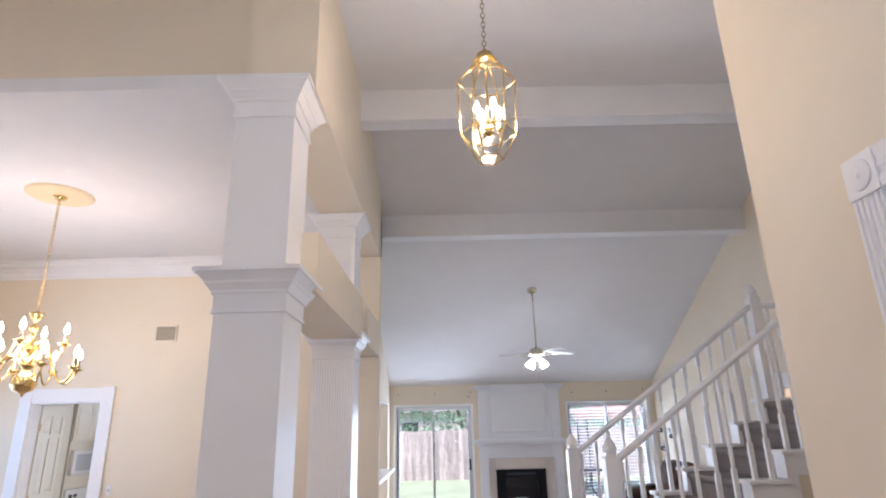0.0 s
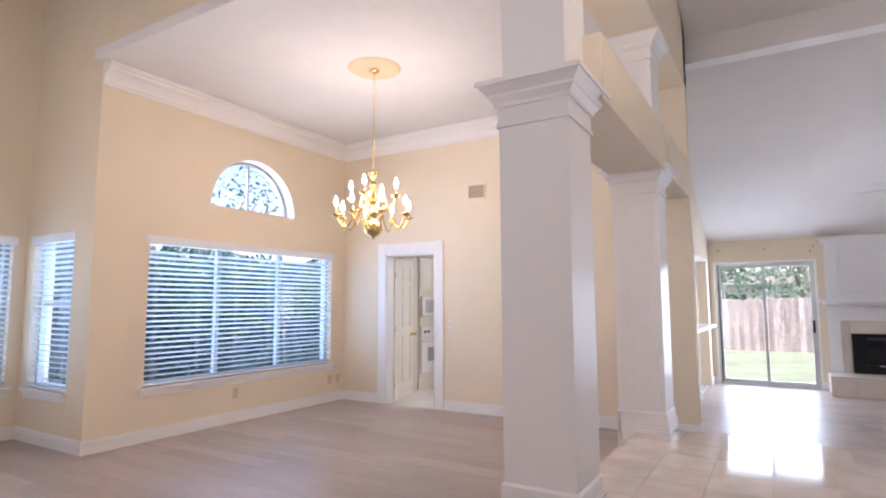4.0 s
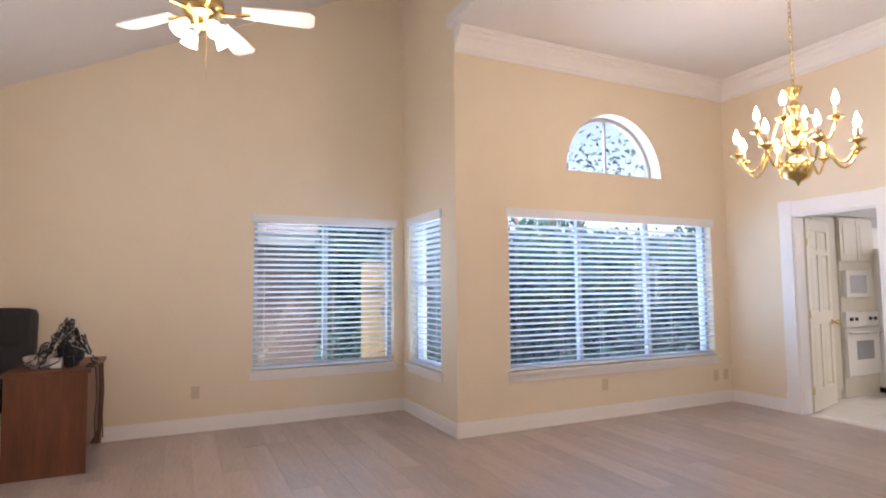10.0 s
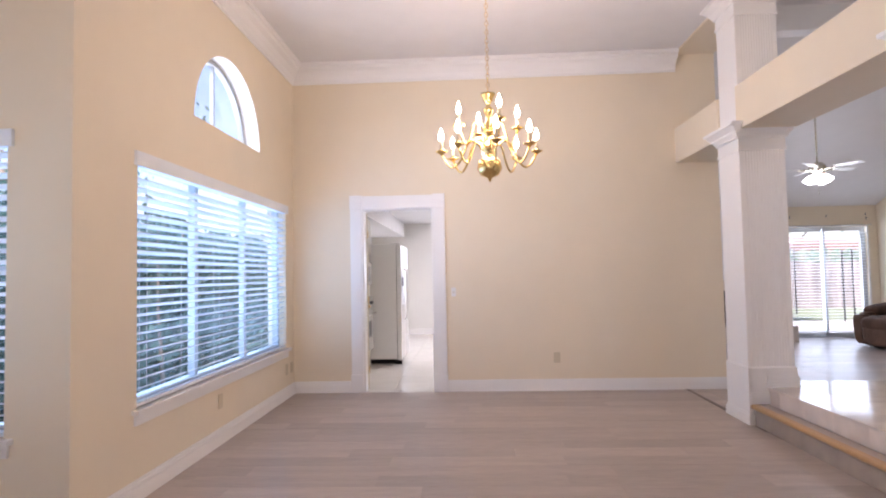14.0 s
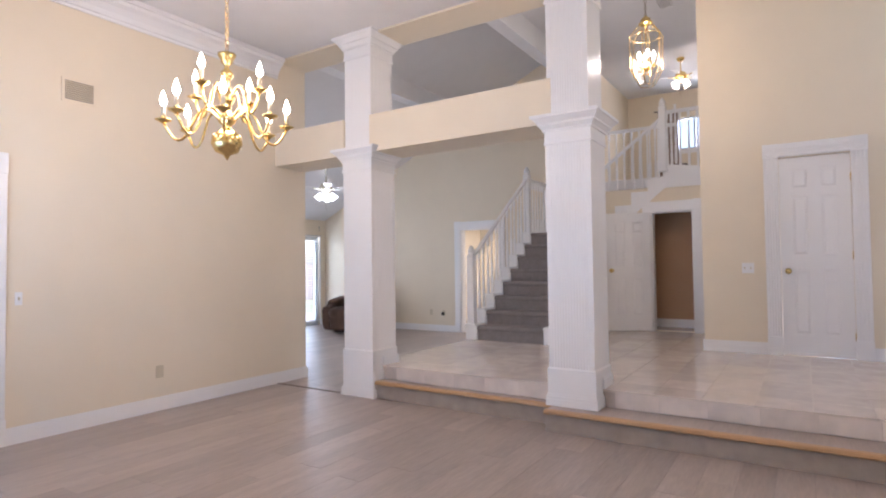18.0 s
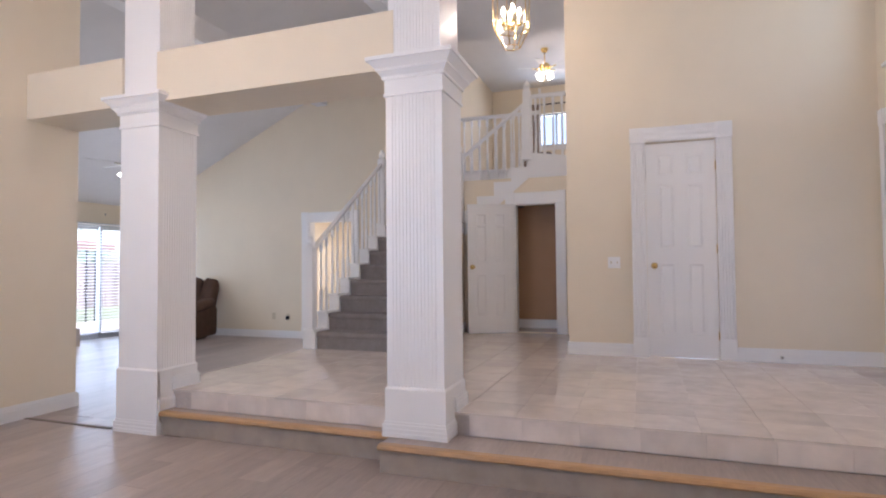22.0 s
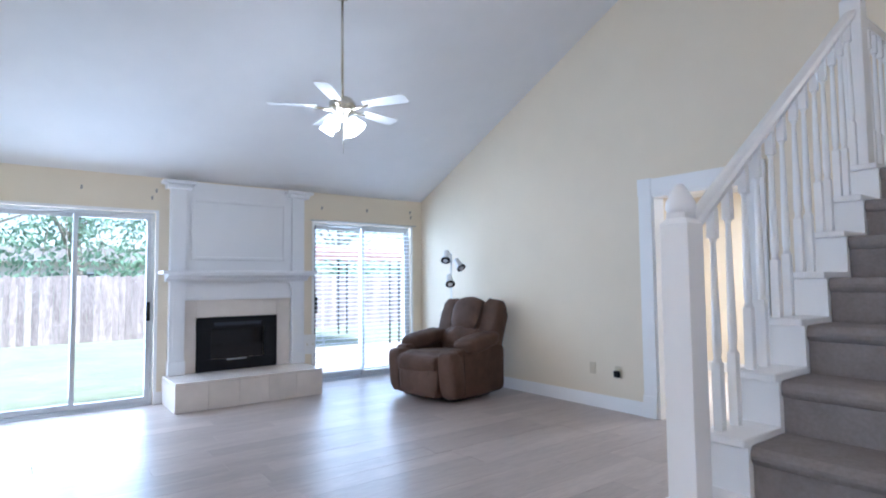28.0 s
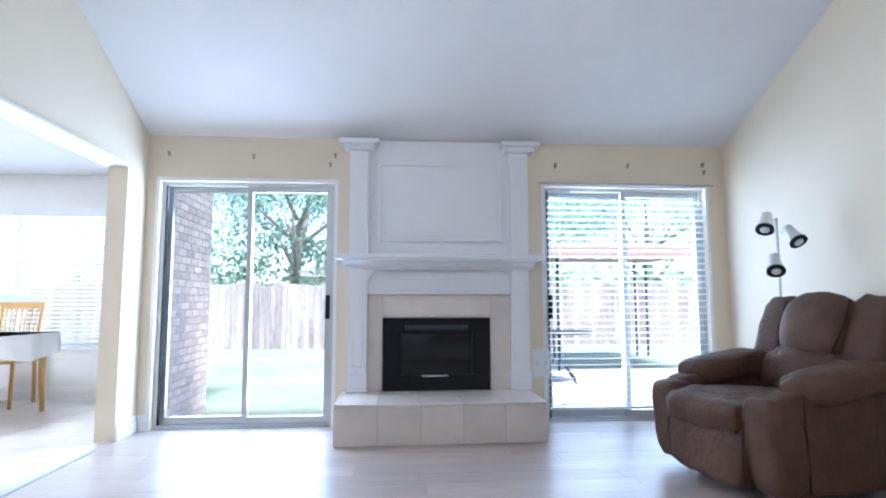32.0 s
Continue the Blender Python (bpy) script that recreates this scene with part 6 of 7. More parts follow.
boxpart("cradle", (-0.04, 0.04, -0.05, 0.05, 0, 0.03), BLACK, hd, bev=0.006)
wb = thing("waste_bin", "white plastic waste bin under the table", "waste bin", at=(-4.97, 0.35, 0))
bm = bmesh.new()
for z0, z1, a, b in ((0, 0.30, 0.10, 0.125),):
    ring_box(bm, 0, 0, a, z0, z1, b)
bevel(bm, 0.01)
part("bucket", bm, WPAINT, wb)
bm = bmesh.new()
ring_box(bm, 0, 0, 0.135, 0.301, 0.325)
part("rim", bm, WPAINT, wb)
# heap of cables on the desk
CABLE = mat("cable_black", (0.012, 0.012, 0.013), 0.45, grain=0.1, bump=0)
CLEARP = mat("clear_plastic_film", (0.55, 0.53, 0.50), 0.2, grain=0.35, scale=18, bump=0.02)
CABLEW = mat("cable_white", (0.7, 0.69, 0.66), 0.45, grain=0.1, bump=0)
heap = thing("cable_heap", "tangled heap of black and white cables on the desk", "cables", at=pose(-5.02, 0.99, 0.752, 0, 0, 90) @ Matrix.Diagonal((0.72, 1.25, 1.1, 1)))


def mound(x, y):
    """Height of the heap over the desk top."""
    return 0.235 * math.exp(-((x - 0.10) / 0.17) ** 2 - ((y - 0.0) / 0.16) ** 2) + 0.07 * math.exp(-((x + 0.12) / 0.2) ** 2 - (y / 0.14) ** 2)


for i in range(48):
    bm = bmesh.new()
    cx, cy = rnd.gauss(0.06, 0.13), rnd.gauss(0, 0.07)
    ra, rb, ph, lift = rnd.uniform(0.04, 0.13), rnd.uniform(0.03, 0.08), rnd.uniform(0, 6.28), rnd.uniform(0.0, 0.10)
    tw, turns, pts = rnd.uniform(0, 3.14), rnd.uniform(0.6, 1.3), []
    for k in range(18):
        u = ph + 2 * math.pi * turns * k / 17
        ex, ey = ra * math.cos(u), rb * math.sin(u)
        x = max(-0.36, min(0.36, cx + ex * math.cos(tw) - ey * math.sin(tw)))
        y = max(-0.22, min(0.19, cy + ex * math.sin(tw) + ey * math.cos(tw)))
        pts.append((x, y, 0.006 + mound(x, y) * rnd.uniform(0.93, 1.05) + lift * (0.5 + 0.5 * math.sin(u * 1.3)) * min(1, mound(x, y) * 8)))
    tube(bm, pts, 0.0036 + 0.0014 * (i % 3), 5)
    part("cable", bm, CABLEW if i % 6 == 0 else CABLE, heap)
for i in range(7):
    s = (rnd.uniform(0.03, 0.06), rnd.uniform(0.02, 0.04), rnd.uniform(0.015, 0.04))
    bm = bmesh.new()
    x, y = rnd.uniform(-0.2, 0.28), rnd.uniform(-0.13, 0.1)
    bx(bm, x - s[0], x + s[0], y - s[1], y + s[1], 0.0, s[2] * 2)
    bevel(bm, 0.006)
    part("adapter", bm, CABLE if i % 3 else CABLEW, heap)
bm = bmesh.new()
puff(bm, (0.07, 0.03, 0.245), (0.08, 0.06, 0.04), 0.95, 30, 18, 0.75)
part("plastic_bag", bm, CLEARP, heap, "crumpled pale plastic bag")
bm = bmesh.new()
puff(bm, (0.10, 0.0, 0.09), (0.12, 0.09, 0.075), 0.95, 36, 22, 0.5)
part("wound_cable", bm, CABLE, heap, "dark wound cable")
bm = bmesh.new()
puff(bm, (-0.15, -0.02, 0.045), (0.15, 0.11, 0.05), 0.9, 36, 20, 0.55)
part("plastic_sleeve", bm, CLEARP, heap, "crumpled clear plastic")
for i in range(3):
    bm = bmesh.new()
    y = 1.24 + 0.012 * i
    tube(bm, [(-4.84 - 0.1 * i, 1.19, 0.758), (-4.84 - 0.1 * i, y + 0.02, 0.75), (-4.86 - 0.1 * i, y + 0.03, 0.55), (-4.76 - 0.12 * i, y + 0.03, 0.35), (-4.89 - 0.1 * i, y + 0.03, 0.16)], 0.005, 5)
    tagged(part("hanging_cable", bm, CABLE), "black cable hanging down behind the desk", "cable", "hanging cables")

# ---- kitchen and breakfast room ----
ENAMEL = mat("appliance_white", (0.80, 0.80, 0.79), 0.22, grain=0.015, bump=0.002)
CREAM = mat("cabinet_cream", (0.74, 0.70, 0.60), 0.4, grain=0.03, bump=0.003)
fr = thing("refrigerator", "white side-by-side refrigerator with a dispenser", "refrigerator", at=(-3.735, 10.01, 0))
boxpart("body", (-0.40, 0.34, -0.46, 0.46, 0.075, 1.76), ENAMEL, fr, bev=0.006)
for a, b, dy in ((-0.46, -0.06, 1), (-0.05, 0.46, -1)):
    d = boxpart("door", (0.345, 0.41, a, b, 0.06, 1.75), ENAMEL, fr, bev=0.012)
    y = b - 0.04 if dy > 0 else a + 0.04
    bm = bmesh.new()
    tube(bm, [(0.41, y, 0.62), (0.45, y, 0.66), (0.46, y, 1.0), (0.45, y, 1.36), (0.41, y, 1.40)], 0.012)
    part("handle", bm, ENAMEL, d)
boxpart("gasket", (0.3405, 0.3445, -0.45, 0.45, 0.06, 1.745), BLACK, fr, "black door gasket")
boxpart("dispenser_recess", (0.408, 0.413, -0.37, -0.17, 0.86, 1.13), mat("dispenser_grey", (0.55, 0.57, 0.60), 0.3), fr, "pale grey dispenser recess", 0.004)
boxpart("dispenser_panel", (0.408, 0.415, -0.37, -0.17, 1.135, 1.27), BLACK, fr, "dark dispenser panel", 0.004)
boxpart("hinge_cover", (0.25, 0.39, -0.44, -0.34, 1.761, 1.785), ENAMEL, fr, bev=0.006)
boxpart("foot", (0.30, 0.40, -0.44, -0.38, 0.0, 0.054), BLACK, fr)
boxpart("kick_grille", (-0.30, 0.36, -0.37, 0.45, 0.0, 0.074), BLACK, fr)
oven = thing("wall_oven", "white built-in wall oven and microwave in a cream cabinet", "oven", at=(-4.045, 9.20, 0))
boxpart("cabinet", (-0.38, 0.26, -0.345, 0.345, 0.0, 2.125), CREAM, oven, bev=0.003)
boxpart("oven_door", (0.265, 0.305, -0.33, 0.33, 0.25, 0.81), ENAMEL, oven, bev=0.008)
boxpart("oven_window", (0.3055, 0.309, -0.16, 0.18, 0.44, 0.66), mat("oven_window_grey", (0.35, 0.36, 0.38), 0.1), oven)
bm = bmesh.new()
tube(bm, [(0.305, -0.30, 0.765), (0.348, -0.30, 0.765), (0.348, 0.30, 0.765), (0.305, 0.30, 0.765)], 0.014)
part("oven_handle", bm, ENAMEL, oven)
boxpart("control_panel", (0.265, 0.30, -0.33, 0.33, 0.825, 1.0), ENAMEL, oven, bev=0.004)
for y in (-0.24, -0.14, 0.14, 0.24):
    bm = bmesh.new()
    lathe(bm, [(0.022, 0), (0.02, 0.02), (0.01, 0.024)], (0.30, y, 0.915), 12, Matrix.Rotation(math.pi / 2, 3, "Y"))
    part("dial", bm, LEAD, oven)
boxpart("microwave", (0.265, 0.315, -0.31, 0.21, 1.17, 1.485), ENAMEL, oven, bev=0.006)
boxpart("microwave_window", (0.3155, 0.319, -0.24, 0.08, 1.22, 1.43), mat("micro_window", (0.5, 0.53, 0.57), 0.15), oven)
for a, b in ((-0.34, -0.005), (0.005, 0.34)):
    cab = boxpart("cabinet_door", (0.262, 0.282, a, b, 1.60, 2.10), CREAM, oven, bev=0.003)
    boxpart("door_panel", (0.283, 0.289, a + 0.06, b - 0.06, 1.67, 2.03), CREAM, cab, bev=0.003)
pan = thing("pantry_cabinet", "cream tall pantry cabinet beside the oven", "cabinet", at=(-4.06, 8.62, 0))
boxpart("body", (-0.38, 0.24, -0.23, 0.23, 0.0, 2.125), CREAM, pan, bev=0.003)
boxpart("door", (0.242, 0.262, -0.22, 0.22, 0.10, 2.10), CREAM, pan, bev=0.003)
sof = boxpart("kitchen_soffit", (-4.44, -3.72, 7.80, 13.5, 2.13, 2.418), CEIL)
tagged(sof, "white boxed soffit over the kitchen cabinets", "soffit", kind="structure")
isl = thing("kitchen_island", "cream kitchen island with a dark stone worktop", "kitchen island", at=(-1.91, 9.84, 0))
boxpart("body", (-0.58, 0.60, -0.28, 0.30, 0.09, 0.88), CREAM, isl, bev=0.003)
boxpart("kick_board", (-0.56, 0.58, -0.25, 0.28, 0.0, 0.09), CREAM, isl)
boxpart("worktop", (-0.63, 0.65, -0.33, 0.35, 0.881, 0.92), mat("dark_stone", (0.03, 0.035, 0.04), 0.15, grain=0.3, scale=40), isl, "dark stone worktop", 0.005)
for a, b in ((-0.56, -0.03), (0.03, 0.56)):
    boxpart("panel", (a, b, -0.288, -0.281, 0.16, 0.82), CREAM, isl, bev=0.003)
boxpart("end_panel", (-0.588, -0.581, -0.22, 0.24, 0.16, 0.82), CREAM, isl, bev=0.003)
PINE = mat("pine_varnished", (0.62, 0.38, 0.14), 0.35, grain=0.2, scale=10, stretch=(1, 1, 0.15), bump=0.004)
CLOTH = mat("white_tablecloth", (0.82, 0.81, 0.79), 0.8, grain=0.03, scale=20, bump=0.02)
tabl = thing("dining_table", "pine breakfast table standing on kitchen tiles", "table", at=(-1.60, 12.45, 0))
boxpart("tabletop", (-0.56, 0.56, -0.55, 0.55, 0.70, 0.735), PINE, tabl, bev=0.006)
for x in (-0.48, 0.48):
    for y in (-0.47, 0.47):
        bm = bmesh.new()
        tube(bm, [(x, y, 0.70), (x, y, 0.35), (x * 1.03, y * 1.03, 0.0)], [0.035, 0.03, 0.022], 8)
        part("leg", bm, PINE, tabl)
clo = thing("tablecloth", "white cloth hanging over the breakfast table", "tablecloth", at=(-1.60, 12.45, 0.736))
bm = bmesh.new()
n = 64
ring0, ring1 = [], []
for i in range(n):
    a = 2 * math.pi * i / n
    c, s = math.cos(a), math.sin(a)
    k = 1 / max(abs(c) / 0.58, abs(s) / 0.57)
    wv = 1 + 0.035 * math.sin(a * 14)
    ring0.append((k * c, k * s, 0.006)), ring1.append((k * c * 1.05 * wv, k * s * 1.05 * wv, -0.20 - 0.03 * math.sin(a * 4 + 1)))
v0, v1 = [bm.verts.new(p) for p in ring0], [bm.verts.new(p) for p in ring1]
bm.faces.new(v0)
for i in range(n):
    bm.faces.new((v0[i], v0[(i + 1) % n], v1[(i + 1) % n], v1[i])).smooth = True
bmesh.ops.solidify(bm, geom=bm.faces[:], thickness=0.003)
part("cloth", bm, CLOTH, clo)


def pine_chair():
    t = thing("dining_chair", "varnished pine chair with a slatted back", "chair", "chairs round the breakfast table")
    boxpart("seat", (-0.21, 0.21, -0.21, 0.21, 0.43, 0.46), PINE, t, bev=0.008)
    for x in (-0.18, 0.18):
        bm = bmesh.new()
        tube(bm, [(x, -0.18, 0.43), (x, -0.19, 0.0)], [0.02, 0.016], 8)
        part("leg", bm, PINE, t)
        bm = bmesh.new()
        tube(bm, [(x, 0.22, 0.0), (x, 0.19, 0.43), (x, 0.21, 0.7), (x * 1.06, 0.27, 1.0)], [0.018, 0.022, 0.02, 0.018], 8)
        part("back_post", bm, PINE, t)
    bm = bmesh.new()
    prism(bm, [(-0.21, 0.955), (0.21, 0.955), (0.215, 1.03), (0, 1.055), (-0.215, 1.03)], "y", 0.255, 0.285)
    part("top_rail", bm, PINE, t)
    for i in range(7):
        x = -0.135 + 0.045 * i
        bm = bmesh.new()
        tube(bm, [(x, 0.20, 0.46), (x, 0.215, 0.7), (x * 1.08, 0.265, 0.96)], 0.009, 6)
        part("back_slat", bm, PINE, t)
    return t


first = pine_chair()
first.matrix_basis = pose(-1.45, 11.88, 0, 0, 0, 174)
copy_thing(first, pose(-2.22, 11.98, 0, 0, 0, 96))
copy_thing(first, pose(-1.66, 13.22, 0, 0, 0, 4))
kl = thing("ceiling_light", "bright rectangular kitchen ceiling light box", "ceiling light", at=(-2.0, 11.3, 2.42))
boxpart("frame", (-0.46, 0.46, -0.72, 0.72, -0.03, -0.001), TRIM, kl, bev=0.004)
boxpart("diffuser", (-0.42, 0.42, -0.68, 0.68, -0.036, -0.0305), glow("diffuser_glow", (1, 0.98, 0.94), 2.2), kl, "glowing diffuser")
pn = thing("pendant_lamp", "small brass pendant lamp with a frosted glass shade", "pendant lamp", at=(-1.50, 12.25, 1.74))
bm = bmesh.new()
lathe(bm, [(0.17, 0.0), (0.165, 0.03), (0.12, 0.10), (0.055, 0.155), (0.05, 0.155), (0.115, 0.095), (0.16, 0.028), (0.165, 0.0)], n=24)
part("shade", bm, glow("pendant_shade_glow", (1.0, 0.93, 0.80), 0.9), pn, "softly glowing frosted glass shade", True)
bm = bmesh.new()
lathe(bm, [(0.058, 0.15), (0.06, 0.17), (0.03, 0.20), (0.012, 0.235), (0.005, 0.24)], n=16)
part("cap", bm, BRASS, pn)
bm = bmesh.new()
lathe(bm, [(0.012, 0.635), (0.05, 0.655), (0.06, 0.679)], n=16)
part("canopy", bm, BRASS, pn)
chain(pn, 0.235, 0.635, BRASS)
# plant on the island
va = thing("potted_plant", "small dark-leaved plant in a pot on the island", "plant", at=(-1.95, 9.92, 0.9205))
bm = bmesh.new()
lathe(bm, [(0.05, 0), (0.07, 0.10), (0.072, 0.13), (0.06, 0.13)], n=14)
part("pot", bm, WPAINT, va)
LEAFD = mat("leaf_dark", (0.035, 0.07, 0.03), 0.5, grain=0.3, scale=20, vary=0.2)
for i in range(16):
    a, r = rnd.uniform(0, 6.28), rnd.uniform(0.06, 0.2)
    h = rnd.uniform(0.18, 0.42)
    bm = bmesh.new()
    c = Vector((r * math.cos(a), r * math.sin(a), h))
    side = Vector((-math.sin(a), math.cos(a), 0)) * 0.035
    tip = c + Vector((math.cos(a), math.sin(a), -0.3)) * 0.09
    bm.faces.new([bm.verts.new(p) for p in (c * 0.8 + Vector((0, 0, 0.03)), c + side, tip, c - side)])
    tube(bm, [(0, 0, 0.12), tuple(c * 0.8 + Vector((0, 0, 0.03)))], 0.003, 4)
    part("leaf", bm, LEAFD, va)
# upstairs curtain, powder room basin
cu = thing("curtain", "brown sheer curtain beside the loft window", "curtain", at=(9.30, 5.1, 0))
bm = bmesh.new()
pts = [(0.03 * math.sin(i * 0.9), -0.22 + 0.02 * i) for i in range(23)]
for a, b in zip(pts, pts[1:]):
    bm.faces.new([bm.verts.new(p) for p in ((a[0], a[1], 2.75), (b[0], b[1], 2.75), (b[0], b[1], 4.85), (a[0], a[1], 4.85))]).smooth = True
bmesh.ops.remove_doubles(bm, verts=bm.verts[:], dist=1e-4)
bmesh.ops.solidify(bm, geom=bm.faces[:], thickness=0.004)
part("fabric", bm, mat("curtain_brown", (0.30, 0.22, 0.17), 0.8, grain=0.1), cu)
bm = bmesh.new()
tube(bm, [(0, -1.6, 4.86), (0, 0.3, 4.86)], 0.012)
part("rod", bm, BLACK, cu)
wc = thing("toilet", "white ceramic toilet in the powder room", "toilet", at=pose(4.83, 4.80, T, 0, 0, 270))
bm = bmesh.new()
lathe(bm, [(0.11, 0), (0.10, 0.15), (0.16, 0.33), (0.18, 0.39), (0.12, 0.39)], (0.12, 0, 0), 20)
part("bowl", bm, ENAMEL, wc)
boxpart("tank", (-0.32, -0.12, -0.2, 0.2, 0.36, 0.74), ENAMEL, wc, bev=0.02)

# ---- outside ----
GRASS = mat("lawn", (0.25, 0.30, 0.20), 0.9, grain=0.25, scale=3.0, bump=0.05, bump_scale=60)
CONC = mat("patio_concrete", (0.50, 0.48, 0.45), 0.85, grain=0.12, scale=6, bump=0.02)
FENCEW = mat("weathered_cedar", (0.36, 0.31, 0.295), 0.85, grain=0.5, scale=9, stretch=(4, 4, 0.7), bump=0.02, vary=0.26)
BRICKM = mat("pale_pink_brick", (0.66, 0.53, 0.47), 0.85, grain=0.2, scale=14, bump=0.03, vary=0.16)
MORTAR = mat("mortar", (0.45, 0.42, 0.38), 0.9, grain=0.15, scale=30, bump=0.03)
BARK = mat("bark_grey", (0.33, 0.29, 0.25), 0.9, grain=0.3, scale=14, stretch=(1, 1, 0.3), bump=0.06)
LEAF = leafy("foliage_green", (0.25, 0.39, 0.27))
LEAFB = leafy("foliage_blue_green", (0.10, 0.22, 0.20))
bm = bmesh.new()
bx(bm, -400, 400, -400, 400, -0.6, -0.17)
struct("ground", bm, GRASS, "mown lawn round the house", "ground")
tagged(boxpart("patio", (2.4, 8.5, 12.15, 16.8, -0.25, -0.14), CONC, bev=0.01), "pale concrete patio slab behind the house", "patio", kind="structure")
tagged(boxpart("patio", (0.12, 1.6, 12.15, 13.4, -0.25, -0.145), CONC, bev=0.01), "pale concrete stepping slab by the door", "patio", kind="structure")


def fence(x0, x1, y, h, label, axis="y", seed=3):
    t = thing("fence", label, "fence")
    r = random.Random(seed)
    w, u, cache = 0.14, x0, []
    for k in range(6):
        bm = bmesh.new()
        bx(bm, 0.003, w - 0.003, 0, 0.02, 0, h + (k - 3) * 0.012)
        cache.append(mesh_of("picket", bm, FENCEW))
    while u < x1:
        ob = new("picket", r.choice(cache))
        ob.location = (u, y + r.uniform(-0.006, 0.006), -0.17) if axis == "y" else (y + r.uniform(-0.006, 0.006), u, -0.17)
        if axis == "x":
            ob.rotation_euler = (0, 0, math.pi / 2)
        ob.parent = t
        u += w
    for z in (0.25, h - 0.35):
        ext = (x0, x1, y + 0.022, y + 0.06, z, z + 0.09) if axis == "y" else (y - 0.06, y - 0.022, x0, x1, z, z + 0.09)
        boxpart("rail", ext, FENCEW, t)


fence(-7, 16, 22.0, 1.66, "weathered cedar picket fence behind the lawn")


def leaf_clump(bm, c, r, n, rnd, size):
    for _ in range(n):
        d = Vector((rnd.gauss(0, 1), rnd.gauss(0, 1), rnd.gauss(0, 0.8)))
        p = Vector(c) + d.normalized() * r * rnd.uniform(0.35, 1.0)
        a = Vector((rnd.uniform(-1, 1), rnd.uniform(-1, 1), rnd.uniform(-1, 1))).normalized()
        b = a.orthogonal().normalized()
        s = size * rnd.uniform(0.6, 1.4)
        bm.faces.new([bm.verts.new(q) for q in (p - a * s, p - b * s * 0.45, p + a * s, p + b * s * 0.45)])


def tree(x, y, h, spread, seed, label, leaf=LEAF, clumps=26, per=70, size=0.085, lean=0.0):
    r = random.Random(seed)
    t = thing("tree", label, "tree", "trees round the garden", at=(x, y, -0.2))
    bm = bmesh.new()
    tube(bm, [(0, 0, 0), (lean * 0.3, 0.1, h * 0.2), (lean * 0.6, 0.0, h * 0.42), (lean, 0.1, h * 0.62)], [0.22, 0.17, 0.14, 0.09], 10)
    part("trunk", bm, BARK, t)
    ends = []
    for i in range(9):
        a = 2 * math.pi * i / 9 + r.uniform(-0.3, 0.3)
        z0 = h * r.uniform(0.25, 0.58)
        e = Vector((lean * 0.6 + spread * 0.75 * math.cos(a) * r.uniform(0.6, 1), spread * 0.75 * math.sin(a) * r.uniform(0.6, 1), z0 + h * r.uniform(0.12, 0.38)))
        mid = Vector((lean * 0.5, 0, z0)).lerp(e, 0.5) + Vector((0, 0, r.uniform(-0.1, 0.3)))
        bm = bmesh.new()
        tube(bm, [(lean * 0.5, 0, z0), tuple(mid), tuple(e)], [0.075, 0.05, 0.02], 7)
        part("limb", bm, BARK, t)
        ends.append(e)
    bm = bmesh.new()
    for i in range(clumps):
        e = r.choice(ends) + Vector((r.uniform(-1, 1) * spread * 0.4, r.uniform(-1, 1) * spread * 0.4, r.uniform(-0.1, 0.22) * h))
        leaf_clump(bm, e, spread * r.uniform(0.18, 0.34), per, r, size)
    part("crown", bm, leaf, t)


tree(-1.1, 24.5, 6.5, 3.0, 11, "leafy green tree beyond the fence", lean=0.6, clumps=52, per=110, size=0.075)
tree(2.2, 25.5, 7.0, 3.2, 12, "spreading green tree with a forked trunk", lean=-0.5, clumps=52, per=110, size=0.075)
tree(6.5, 26.0, 6.0, 3.2, 13, "leafy green tree behind the gazebo", clumps=48, per=110, size=0.075)
tree(11.5, 27.0, 6.5, 3.4, 14, "leafy green tree beyond the fence", clumps=48, per=110, size=0.075)
tree(-9.2, 8.2, 5.5, 2.2, 15, "bare-limbed tree beside the house", LEAFB, 22, 130, 0.045, 0.8)
tree(-3.0, -12.0, 6.5, 3.4, 16, "leafy green street tree before the house")
tree(-9.5, -10.0, 6.5, 3.2, 17, "leafy green street tree before the house")
tree(3.5, -13.0, 6.5, 3.2, 18, "leafy green street tree before the house")


